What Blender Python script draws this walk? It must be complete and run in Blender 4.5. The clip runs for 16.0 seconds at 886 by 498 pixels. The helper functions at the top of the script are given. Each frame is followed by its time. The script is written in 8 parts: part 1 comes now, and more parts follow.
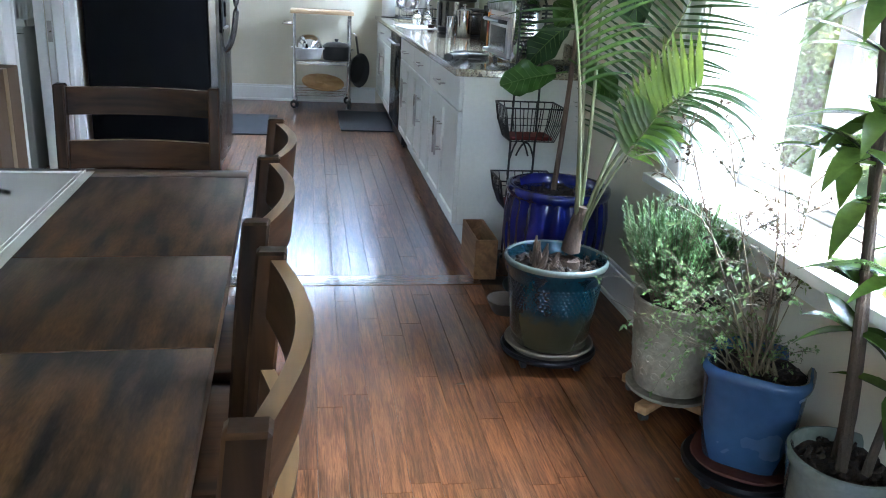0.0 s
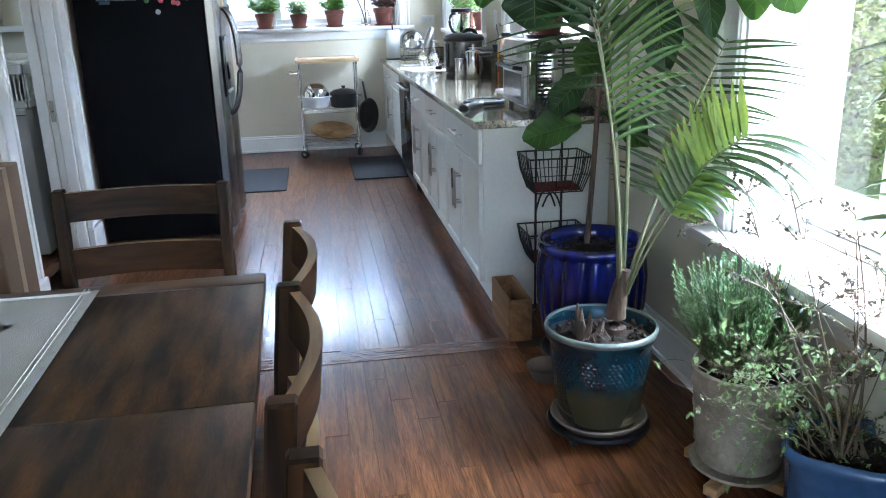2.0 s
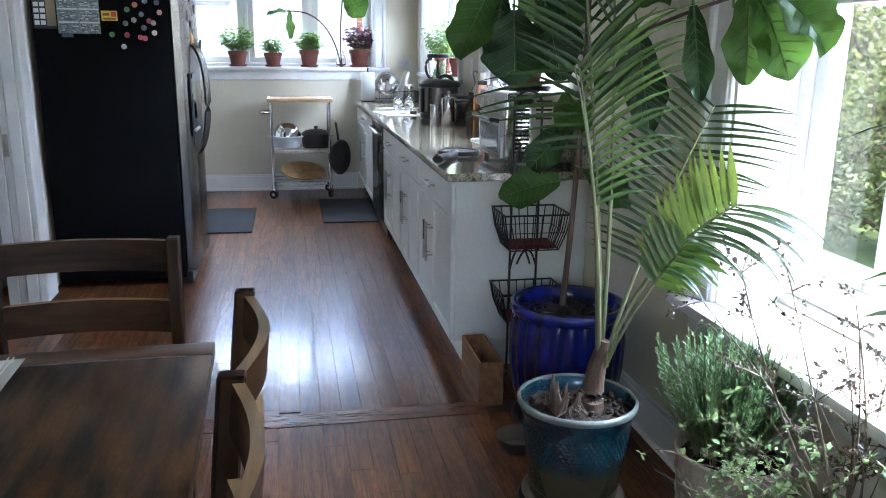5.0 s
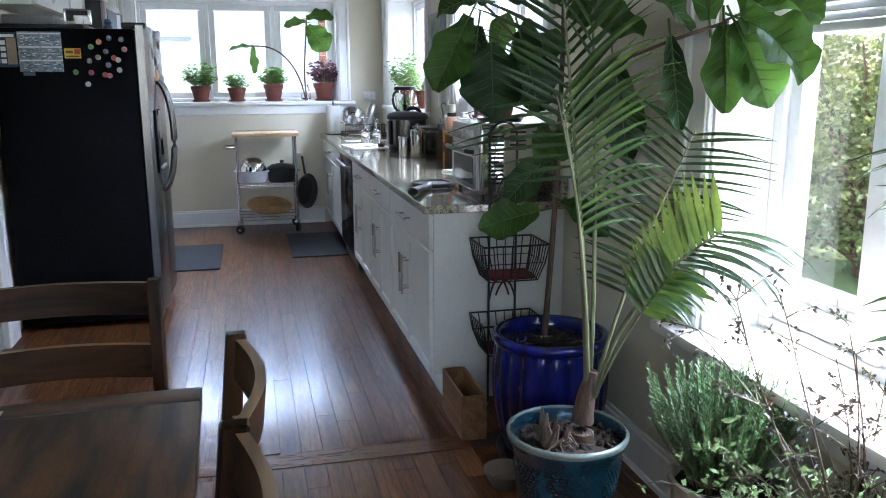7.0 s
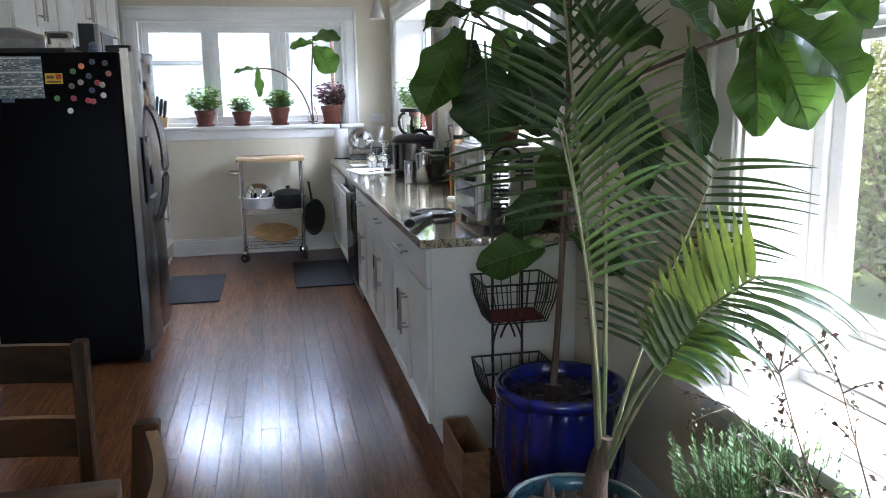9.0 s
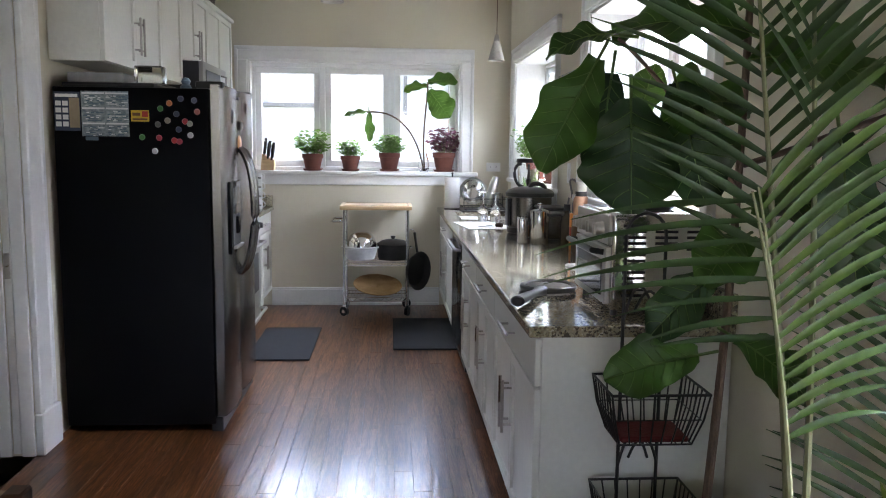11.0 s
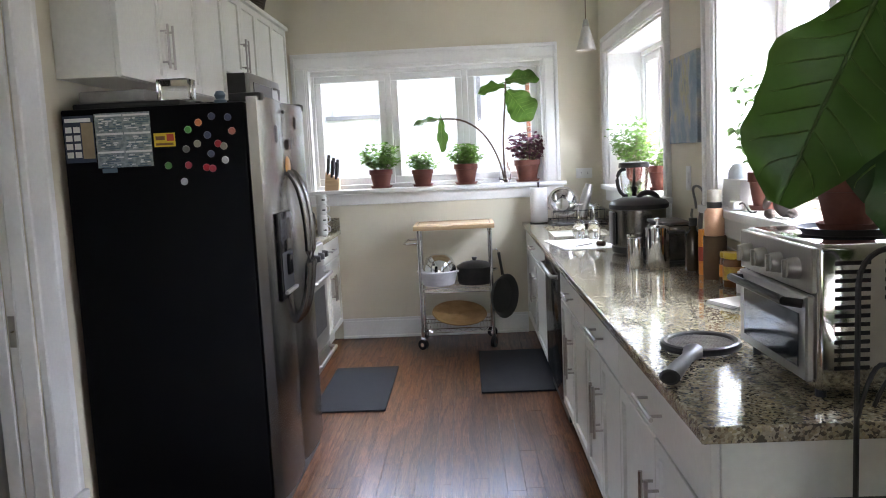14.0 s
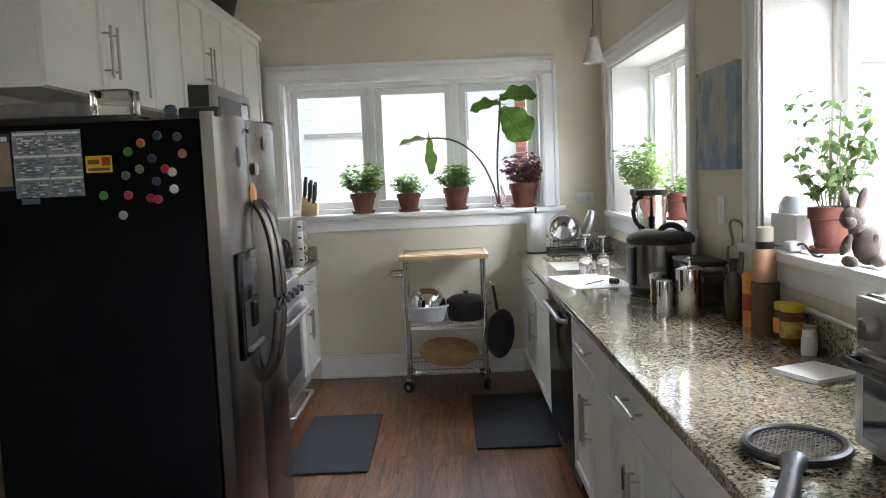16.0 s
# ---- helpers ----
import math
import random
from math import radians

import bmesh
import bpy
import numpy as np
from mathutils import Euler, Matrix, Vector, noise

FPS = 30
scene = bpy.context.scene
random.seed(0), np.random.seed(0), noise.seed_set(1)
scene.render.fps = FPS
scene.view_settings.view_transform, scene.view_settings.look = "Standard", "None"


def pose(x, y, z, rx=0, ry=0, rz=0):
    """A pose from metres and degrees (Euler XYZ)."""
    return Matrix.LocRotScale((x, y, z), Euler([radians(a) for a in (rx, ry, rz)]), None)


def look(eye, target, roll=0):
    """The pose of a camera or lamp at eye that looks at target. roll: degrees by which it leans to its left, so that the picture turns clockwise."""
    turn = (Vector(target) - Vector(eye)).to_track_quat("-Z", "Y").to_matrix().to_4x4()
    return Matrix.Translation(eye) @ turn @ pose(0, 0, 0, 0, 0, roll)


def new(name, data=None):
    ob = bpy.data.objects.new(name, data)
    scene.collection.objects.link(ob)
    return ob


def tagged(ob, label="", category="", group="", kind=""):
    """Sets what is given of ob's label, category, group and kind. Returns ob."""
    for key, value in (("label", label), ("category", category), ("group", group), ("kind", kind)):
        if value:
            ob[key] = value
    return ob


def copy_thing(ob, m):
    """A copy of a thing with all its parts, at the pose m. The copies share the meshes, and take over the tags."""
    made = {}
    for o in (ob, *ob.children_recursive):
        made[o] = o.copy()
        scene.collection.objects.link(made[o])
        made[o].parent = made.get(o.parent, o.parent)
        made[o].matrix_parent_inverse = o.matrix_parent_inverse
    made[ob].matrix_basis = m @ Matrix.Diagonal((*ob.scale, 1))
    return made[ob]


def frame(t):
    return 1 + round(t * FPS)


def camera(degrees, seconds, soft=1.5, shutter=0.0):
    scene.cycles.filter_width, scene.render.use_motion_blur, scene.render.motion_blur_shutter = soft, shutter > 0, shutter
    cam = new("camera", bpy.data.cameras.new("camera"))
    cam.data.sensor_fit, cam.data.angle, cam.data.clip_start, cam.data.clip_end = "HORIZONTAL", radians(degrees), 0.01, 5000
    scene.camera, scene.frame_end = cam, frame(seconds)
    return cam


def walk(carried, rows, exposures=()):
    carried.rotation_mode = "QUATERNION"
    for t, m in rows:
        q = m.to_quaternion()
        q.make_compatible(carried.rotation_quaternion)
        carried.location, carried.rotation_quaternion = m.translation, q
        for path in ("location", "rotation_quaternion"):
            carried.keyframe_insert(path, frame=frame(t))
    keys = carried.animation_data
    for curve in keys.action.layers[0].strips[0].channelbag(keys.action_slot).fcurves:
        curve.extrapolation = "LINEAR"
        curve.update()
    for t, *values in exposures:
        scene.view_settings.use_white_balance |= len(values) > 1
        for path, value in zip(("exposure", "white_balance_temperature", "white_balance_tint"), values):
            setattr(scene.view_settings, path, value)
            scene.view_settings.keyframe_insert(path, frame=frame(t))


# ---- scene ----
cam = camera(57.9, 16.0, 1.0)
PATH = [
    (0, (0.098, 0.218, 1.299), (0.427, 2.086, 0.664), 3.2),
    (0.5, (0.091, 0.229, 1.33), (0.38, 2.115, 0.729), 2.8),
    (1, (0.074, 0.271, 1.352), (0.311, 2.171, 0.774), 1.1),
    (1.5, (0.054, 0.38, 1.376), (0.285, 2.281, 0.799), 0.6),
    (2, (0.089, 0.458, 1.407), (0.376, 2.35, 0.828), -1.6),
    (2.5, (0.2, 0.525, 1.402), (0.502, 2.416, 0.823), -1.1),
    (3, (0.204, 0.58, 1.39), (0.531, 2.461, 0.794), 0.5),
    (3.5, (0.17, 0.612, 1.409), (0.513, 2.495, 0.828), 0.9),
    (4, (0.156, 0.616, 1.42), (0.515, 2.503, 0.866), 1.0),
    (4.5, (0.133, 0.621, 1.425), (0.499, 2.517, 0.903), 1.0),
    (5, (0.118, 0.632, 1.434), (0.484, 2.537, 0.948), 0.7),
    (7.3, (0.058, 0.694, 1.439), (0.529, 2.595, 1.032), -0.0),
    (7.5, (0.096, 0.719, 1.428), (0.571, 2.62, 1.027), 0.1),
    (8, (0.212, 0.811, 1.437), (0.672, 2.723, 1.069), -0.2),
    (8.5, (0.258, 0.897, 1.416), (0.656, 2.822, 1.047), -0.6),
    (9, (0.231, 0.975, 1.441), (0.638, 2.898, 1.077), -1.0),
    (9.5, (0.189, 1.067, 1.447), (0.602, 2.997, 1.125), -0.6),
    (10, (0.251, 1.196, 1.468), (0.465, 3.168, 1.216), -0.8),
    (10.2, (0.299, 1.282, 1.443), (0.478, 3.258, 1.192), -0.1),
    (12.3, (0.373, 1.926, 1.474), (0.344, 3.911, 1.227), -1.7),
    (12.5, (0.376, 1.961, 1.477), (0.294, 3.944, 1.233), -1.5),
    (13, (0.336, 2.086, 1.482), (0.228, 4.071, 1.258), -0.4),
    (13.5, (0.312, 2.231, 1.467), (0.222, 4.216, 1.241), -1.4),
    (14, (0.326, 2.419, 1.474), (0.263, 4.405, 1.244), -2.7),
    (14.5, (0.347, 2.609, 1.461), (0.281, 4.592, 1.207), -2.8),
    (15, (0.278, 2.779, 1.474), (0.206, 4.761, 1.214), -2.6),
    (15.5, (0.217, 2.872, 1.488), (0.191, 4.855, 1.227), -2.5),
    (16, (0.255, 3.0, 1.517), (0.243, 4.991, 1.327), -2.4),
]
walk(cam, [(t, look(eye, target, roll)) for t, eye, target, roll in PATH], [(0, 3.75, 6250, 16), (2, 3.7, 6250, 18), (5, 3.4, 6350, 21), (7.5, 3.15, 6500, 22), (10, 3.0, 7100, 25), (12.5, 3.25, 7400, 26), (14.5, 3.15, 7550, 25), (16, 2.82, 7750, 23)])

# ---- light and exposure ----
world = bpy.data.worlds.new("sky_world")
scene.world = world
world.use_nodes = True
wn = world.node_tree
sky = wn.nodes.new("ShaderNodeTexSky")
sky.sky_type = "NISHITA"
sky.sun_disc = False
SUN_EL, SUN_AZ = 75.0, 82.0  # degrees: height, and bearing from +y towards +x
sky.sun_elevation, sky.sun_rotation = radians(SUN_EL), radians(SUN_AZ)
sky.air_density, sky.dust_density, sky.ozone_density = 1.0, 0.5, 2.0
wn.links.new(sky.outputs[0], wn.nodes["Background"].inputs[0])
wn.nodes["Background"].inputs[1].default_value = 0.10
sun = new("sun", bpy.data.lights.new("sun", "SUN"))
sun.data.energy, sun.data.angle, sun.data.color = 2.8, radians(0.5), (1.0, 0.95, 0.86)
sd = Vector((math.sin(radians(SUN_AZ)) * math.cos(radians(SUN_EL)), math.cos(radians(SUN_AZ)) * math.cos(radians(SUN_EL)), math.sin(radians(SUN_EL))))
sun.matrix_world = look(sd * 30, (0, 0, 0))


def window_lamp(name, x, y, z, w, h, aim, watts):
    """An area lamp standing in for sky light through one opening."""
    la = bpy.data.lights.new(name, "AREA")
    la.shape, la.size, la.size_y, la.energy, la.color = "RECTANGLE", w, h, watts, (0.60, 0.79, 1.0)
    ob = new(name, la)
    ob.matrix_world = look((x, y, z), (x + aim[0], y + aim[1], z + aim[2]))
    return ob


# lamps outside the windows, standing in for daylight from the open sky above
window_lamp("north_window_light", 0.03, 10.1, 2.95, 2.4, 1.3, (0, -0.72, -0.69), 46.0)
window_lamp("corner_window_light", 2.65, 9.1, 2.95, 1.6, 1.3, (-0.72, -0.4, -0.69), 46.0)
window_lamp("side_window_light", 2.65, 6.7, 2.95, 1.6, 1.3, (-0.72, -0.5, -0.69), 44.0)
window_lamp("dining_window_light", 4.2, 2.7, 3.9, 2.0, 2.8, (-0.75, -0.25, -0.6), 230.0)
# added fill from behind the viewpoint, through an assumed window
window_lamp("south_window_light", -0.7, -3.5, 2.7, 3.2, 1.4, (0, 0.8, -0.6), 24.0)
# added fill in an invented, unseen opening, to brighten the laundry
window_lamp("laundry_window_light", -3.28, 5.17, 1.72, 0.54, 0.74, (1, 0, 0), 1.2)


# ---- helpers of this scene ----
def thing(name, label, category, group="", at=None, kind=""):
    """An empty that parents the parts of one thing."""
    ob = new(name)
    ob.empty_display_size = 0.1
    if at is not None:
        ob.matrix_basis = at
    return tagged(ob, label, category, group, kind)


def mesh_of(name, bm, material, smooth=None):
    me = bpy.data.meshes.new(name)
    bmesh.ops.recalc_face_normals(bm, faces=bm.faces)
    bm.to_mesh(me)
    bm.free()
    mats = material if isinstance(material, (list, tuple)) else [material]
    for m in mats:
        me.materials.append(m)
    if smooth is not None:
        me.polygons.foreach_set("use_smooth", [True] * len(me.polygons))
        if smooth < 180:
            me.set_sharp_from_angle(angle=radians(smooth))
    return me


# pieces too small and too many to pick apart
FINE = ("twig_work", "stem_work", "foliage", "vein_pattern", "scale_relief", "scroll_relief", "stalk_work", "leafage", "wire_mesh", "dry_stub", "coil")


def part(name, bm, material, parent, label="", smooth=35):
    """One mesh object under a thing or a part."""
    ob = new(name, mesh_of(name, bm, material, smooth))
    ob.parent = parent
    if label:
        ob["label"] = label
    if name in FINE:
        ob["kind"] = "stuff"
    return ob


def solo(name, bm, material, label, category, group="", kind="", smooth=35):
    """A thing or a piece of the setting of one mesh."""
    return tagged(new(name, mesh_of(name, bm, material, smooth)), label, category, group, kind)


def B():
    return bmesh.new()


def box(bm, x0, x1, y0, y1, z0, z1, bevel=0.0, seg=1, m=None):
    vs = bmesh.ops.create_cube(bm, size=1)["verts"]
    t = Matrix.Translation(((x0 + x1) / 2, (y0 + y1) / 2, (z0 + z1) / 2)) @ Matrix.Diagonal((abs(x1 - x0), abs(y1 - y0), abs(z1 - z0), 1))
    bmesh.ops.transform(bm, matrix=(m @ t) if m else t, verts=vs)
    if bevel:
        es = list({e for v in vs for e in v.link_edges})
        bmesh.ops.bevel(bm, geom=es, offset=bevel, segments=seg, profile=0.5, affect="EDGES")
    return bm


def lathe(bm, prof, x=0, y=0, z=0, n=32, m=None, close=False):
    """Turns (radius, height) pairs round an upright axis."""
    rings = []
    base = Matrix.Translation((x, y, z))
    if m:
        base = m @ base
    for r, h in prof:
        if r <= 1e-5:
            rings.append([bm.verts.new(base @ Vector((0, 0, h)))])
        else:
            rings.append([bm.verts.new(base @ Vector((r * math.cos(2 * math.pi * i / n), r * math.sin(2 * math.pi * i / n), h))) for i in range(n)])
    pairs = list(zip(rings, rings[1:]))
    if close:
        pairs.append((rings[-1], rings[0]))
    for a, b in pairs:
        if len(a) == 1 and len(b) == 1:
            continue
        for i in range(n):
            j = (i + 1) % n
            if len(a) == 1:
                bm.faces.new((a[0], b[i], b[j]))
            elif len(b) == 1:
                bm.faces.new((a[i], a[j], b[0]))
            else:
                bm.faces.new((a[i], a[j], b[j], b[i]))
    return bm


def tube(bm, pts, r, n=8, cap=True, flat=1.0, up=(0, 0, 1)):
    """A round bar along pts; r a number or one for each point."""
    pts = [Vector(p) for p in pts]
    rs = r if isinstance(r, (list, tuple)) else [r] * len(pts)
    rings = []
    ref = Vector(up)
    for i, p in enumerate(pts):
        d = (pts[min(i + 1, len(pts) - 1)] - pts[max(i - 1, 0)])
        d = d.normalized() if d.length > 1e-9 else Vector((0, 0, 1))
        a = ref - d * ref.dot(d)
        if a.length < 0.05:
            a = Vector((1, 0, 0)) - d * d.x
        if a.length < 0.05:
            a = Vector((0, 1, 0)) - d * d.y
        a.normalize()
        b = d.cross(a)
        rings.append([bm.verts.new(p + rs[i] * (math.cos(2 * math.pi * k / n) * b + flat * math.sin(2 * math.pi * k / n) * a)) for k in range(n)])
    for a, b in zip(rings, rings[1:]):
        for k in range(n):
            bm.faces.new((a[k], a[(k + 1) % n], b[(k + 1) % n], b[k]))
    if cap:
        bm.faces.new(rings[0])
        bm.faces.new(rings[-1])
    return bm


def bez(p0, p1, p2, p3, n):
    p0, p1, p2, p3 = Vector(p0), Vector(p1), Vector(p2), Vector(p3)
    return [(1 - t) ** 3 * p0 + 3 * (1 - t) ** 2 * t * p1 + 3 * (1 - t) * t * t * p2 + t ** 3 * p3 for t in [i / (n - 1) for i in range(n)]]


def prism(bm, outline, axis, a0, a1, bevel=0.0):
    """Pushes a flat outline of (u, v) pairs along an axis from a0 to a1."""
    def p(u, v, a):
        return {"x": (a, u, v), "y": (u, a, v), "z": (u, v, a)}[axis]
    lo = [bm.verts.new(p(u, v, a0)) for u, v in outline]
    hi = [bm.verts.new(p(u, v, a1)) for u, v in outline]
    n = len(outline)
    faces = [bm.faces.new(lo), bm.faces.new(hi)]
    for i in range(n):
        faces.append(bm.faces.new((lo[i], lo[(i + 1) % n], hi[(i + 1) % n], hi[i])))
    if bevel:
        es = list({e for f in faces for e in f.edges})
        bmesh.ops.bevel(bm, geom=es, offset=bevel, segments=2, profile=0.5, affect="EDGES")
    return bm


# ---- materials ----
MATS = {}


def mat(name, col, rough=0.5, col2=None, scale=6.0, stretch=(1, 1, 1), metal=0.0, bump=0.05, bscale=None, fine=0.12, coat=0.0, vary=0.0, spec=None, space="Object",
        trans=0.0, ior=1.45, rvar=0.08, sss=0.0, emit=None, detail=4.0, translucent=0.0):
    """A principled material with broad and fine variation, relief and uneven gloss."""
    if name in MATS:
        return MATS[name]
    m = bpy.data.materials.new(name)
    m.use_nodes = True
    nt = m.node_tree
    N, L = nt.nodes, nt.links
    p = N["Principled BSDF"]
    tc, mp = N.new("ShaderNodeTexCoord"), N.new("ShaderNodeMapping")
    mp.inputs["Scale"].default_value = stretch
    L.new(tc.outputs[space], mp.inputs["Vector"])
    vec = mp.outputs[0]
    oi = N.new("ShaderNodeObjectInfo")
    if vary:
        isl, sm, fr_ = N.new("ShaderNodeNewGeometry"), N.new("ShaderNodeMath"), N.new("ShaderNodeMath")
        sm.operation, fr_.operation = "ADD", "FRACT"
        L.new(oi.outputs["Random"], sm.inputs[0])
        L.new(isl.outputs["Random Per Island"], sm.inputs[1])
        L.new(sm.outputs[0], fr_.inputs[0])
        add = N.new("ShaderNodeVectorMath")
        add.operation = "ADD"
        sc = N.new("ShaderNodeMath")
        sc.operation, sc.inputs[1].default_value = "MULTIPLY", 37.0
        L.new(fr_.outputs[0], sc.inputs[0])
        L.new(vec, add.inputs[0])
        L.new(sc.outputs[0], add.inputs[1])
        vec = add.outputs[0]
    n1, n2 = N.new("ShaderNodeTexNoise"), N.new("ShaderNodeTexNoise")
    n1.inputs["Scale"].default_value, n1.inputs["Detail"].default_value = scale, detail
    n2.inputs["Scale"].default_value, n2.inputs["Detail"].default_value = bscale or scale * 8, 3.0
    L.new(vec, n1.inputs["Vector"])
    L.new(vec, n2.inputs["Vector"])
    mx = N.new("ShaderNodeMix")
    mx.data_type = "RGBA"
    c2 = col2 or tuple(c * 0.8 for c in col)
    mx.inputs[6].default_value, mx.inputs[7].default_value = (*col, 1), (*c2, 1)
    rp = N.new("ShaderNodeMapRange")
    rp.inputs[1].default_value, rp.inputs[2].default_value = 0.35, 0.65
    L.new(n1.outputs[0], rp.inputs[0])
    L.new(rp.outputs[0], mx.inputs[0])
    hsv = N.new("ShaderNodeHueSaturation")
    L.new(mx.outputs[2], hsv.inputs["Color"])
    va = N.new("ShaderNodeMapRange")
    va.inputs[1].default_value, va.inputs[2].default_value, va.inputs[3].default_value, va.inputs[4].default_value = 0.2, 0.8, 1 - fine, 1 + fine
    L.new(n2.outputs[0], va.inputs[0])
    val = va.outputs[0]
    if vary:
        vr = N.new("ShaderNodeMapRange")
        vr.inputs[3].default_value, vr.inputs[4].default_value = 1 - vary, 1 + vary
        L.new(fr_.outputs[0], vr.inputs[0])
        mu = N.new("ShaderNodeMath")
        mu.operation = "MULTIPLY"
        L.new(val, mu.inputs[0])
        L.new(vr.outputs[0], mu.inputs[1])
        val = mu.outputs[0]
    L.new(val, hsv.inputs["Value"])
    L.new(hsv.outputs[0], p.inputs["Base Color"])
    rr = N.new("ShaderNodeMapRange")
    rr.inputs[3].default_value, rr.inputs[4].default_value = max(0.02, rough - rvar), min(1, rough + rvar)
    L.new(n1.outputs[0], rr.inputs[0])
    L.new(rr.outputs[0], p.inputs["Roughness"])
    p.inputs["Metallic"].default_value = metal
    p.inputs["IOR"].default_value = ior
    if spec is not None:
        p.inputs["Specular IOR Level"].default_value = spec
    p.inputs["Coat Weight"].default_value = coat
    p.inputs["Coat Roughness"].default_value = 0.08
    p.inputs["Transmission Weight"].default_value = trans
    if bump:
        bp = N.new("ShaderNodeBump")
        bp.inputs["Strength"].default_value, bp.inputs["Distance"].default_value = bump, 0.01
        L.new(n2.outputs[0], bp.inputs["Height"])
        L.new(bp.outputs[0], p.inputs["Normal"])
    if translucent:
        tl, ms = N.new("ShaderNodeBsdfTranslucent"), N.new("ShaderNodeMixShader")
        ms.inputs[0].default_value = translucent
        h2 = N.new("ShaderNodeHueSaturation")
        h2.inputs["Value"].default_value, h2.inputs["Hue"].default_value = 2.2, 0.475
        L.new(hsv.outputs[0], h2.inputs["Color"])
        L.new(h2.outputs[0], tl.inputs["Color"])
        L.new(p.outputs[0], ms.inputs[1])
        L.new(tl.outputs[0], ms.inputs[2])
        L.new(ms.outputs[0], N["Material Output"].inputs["Surface"])
    if emit:
        p.inputs["Emission Color"].default_value, p.inputs["Emission Strength"].default_value = (*emit[:3], 1), emit[3]
    MATS[name] = m
    return m


def granite_mat():
    m = mat("granite", (0.42, 0.38, 0.29), 0.09, (0.22, 0.19, 0.13), 55, bump=0.0, rvar=0.03, coat=0.5)
    nt = m.node_tree
    N, L = nt.nodes, nt.links
    hsv = [n for n in N if n.type == "HUE_SAT"][0]
    mp = [n for n in N if n.type == "MAPPING"][0]
    vo = N.new("ShaderNodeTexVoronoi")
    vo.inputs["Scale"].default_value = 150
    dist = N.new("ShaderNodeTexNoise")
    dist.inputs["Scale"].default_value, dist.inputs["Detail"].default_value = 60, 5
    L.new(mp.outputs[0], vo.inputs["Vector"])
    L.new(mp.outputs[0], dist.inputs["Vector"])
    sep = N.new("ShaderNodeSeparateColor")
    L.new(vo.outputs["Color"], sep.inputs[0])
    mul = N.new("ShaderNodeMath")
    mul.operation = "ADD"
    L.new(sep.outputs[0], mul.inputs[0])
    L.new(dist.outputs[0], mul.inputs[1])
    ramp = N.new("ShaderNodeValToRGB")
    cr = ramp.color_ramp
    cr.elements[0].position, cr.elements[0].color = 0.42, (0.085, 0.073, 0.056, 1)
    cr.elements[1].position, cr.elements[1].color = 1.0, (0.52, 0.48, 0.38, 1)
    for pos, c in ((0.53, (0.22, 0.175, 0.115, 1)), (0.62, (0.29, 0.255, 0.18, 1)), (0.82, (0.38, 0.345, 0.255, 1)), (0.92, (0.34, 0.28, 0.16, 1))):
        e = cr.elements.new(pos)
        e.color = c
    half = N.new("ShaderNodeMath")
    half.operation, half.inputs[1].default_value = "MULTIPLY", 0.66
    L.new(mul.outputs[0], half.inputs[0])
    L.new(half.outputs[0], ramp.inputs[0])
    L.new(ramp.outputs[0], hsv.inputs["Color"])
    return m


def grain_mat(name, dark, light, rough, scale=1.0, axis="y", vary=0.2, coat=0.0, bump=0.08, ring=14.0, spec=None):
    """Wood with long grain lines and pores along one axis; each piece differs."""
    st = {"x": (0.9, 16, 16), "y": (16, 0.9, 16), "z": (16, 16, 0.9)}[axis]
    m = mat(name, light, rough, dark, ring * 0.12 * scale, tuple(s * scale for s in st), bump=bump, bscale=9 * scale, fine=0.22, coat=coat, vary=vary, rvar=0.06, detail=8, spec=spec)
    nt = m.node_tree
    N, L = nt.nodes, nt.links
    n1 = [n for n in N if n.type == "TEX_NOISE"][0]
    n1.inputs["Distortion"].default_value = 1.6
    return m


M_wall = mat("wall_paint", (0.66, 0.61, 0.485), 0.75, (0.62, 0.572, 0.455), 1.2, bump=0.04, bscale=160, fine=0.03)
M_trim = mat("trim_white", (0.78, 0.78, 0.76), 0.35, (0.72, 0.72, 0.70), 3, bump=0.02, bscale=60, fine=0.04)
M_ceil = mat("ceiling_white", (0.8, 0.8, 0.77), 0.85, (0.76, 0.76, 0.73), 1.5, bump=0.05, bscale=120, fine=0.03)
M_cab = mat("cabinet_paint", (0.70, 0.70, 0.64), 0.32, (0.64, 0.64, 0.585), 2.0, bump=0.03, bscale=50, fine=0.05)
M_gap = mat("shadow_gap", (0.02, 0.02, 0.02), 0.8, fine=0.1)
M_steel = mat("brushed_steel", (0.42, 0.405, 0.39), 0.33, (0.40, 0.385, 0.37), 2, (160, 160, 2), 1.0, bump=0.004, bscale=4, fine=0.03)
M_chrome = mat("polished_steel", (0.7, 0.7, 0.7), 0.09, (0.62, 0.62, 0.62), 6, metal=1.0, bump=0.0, fine=0.04, rvar=0.04)
M_handle = mat("nickel_handle", (0.5, 0.48, 0.45), 0.3, metal=1.0, bump=0.02, fine=0.06)
M_fridge_steel = mat("fridge_door_steel", (0.215, 0.203, 0.193), 0.25, (0.211, 0.199, 0.189), 2, (60, 60, 2), 1.0, bump=0.0, bscale=4, fine=0.008, rvar=0.004)
M_blackgloss = mat("black_gloss", (0.004, 0.004, 0.0045), 0.14, (0.006, 0.006, 0.006), 5, bump=0.0, fine=0.1, spec=0.25)
M_black = mat("black_fridge", (0.0045, 0.0045, 0.0055), 0.5, (0.006, 0.006, 0.0065), 3, bump=0.1, bscale=350, fine=0.15, spec=0.04)
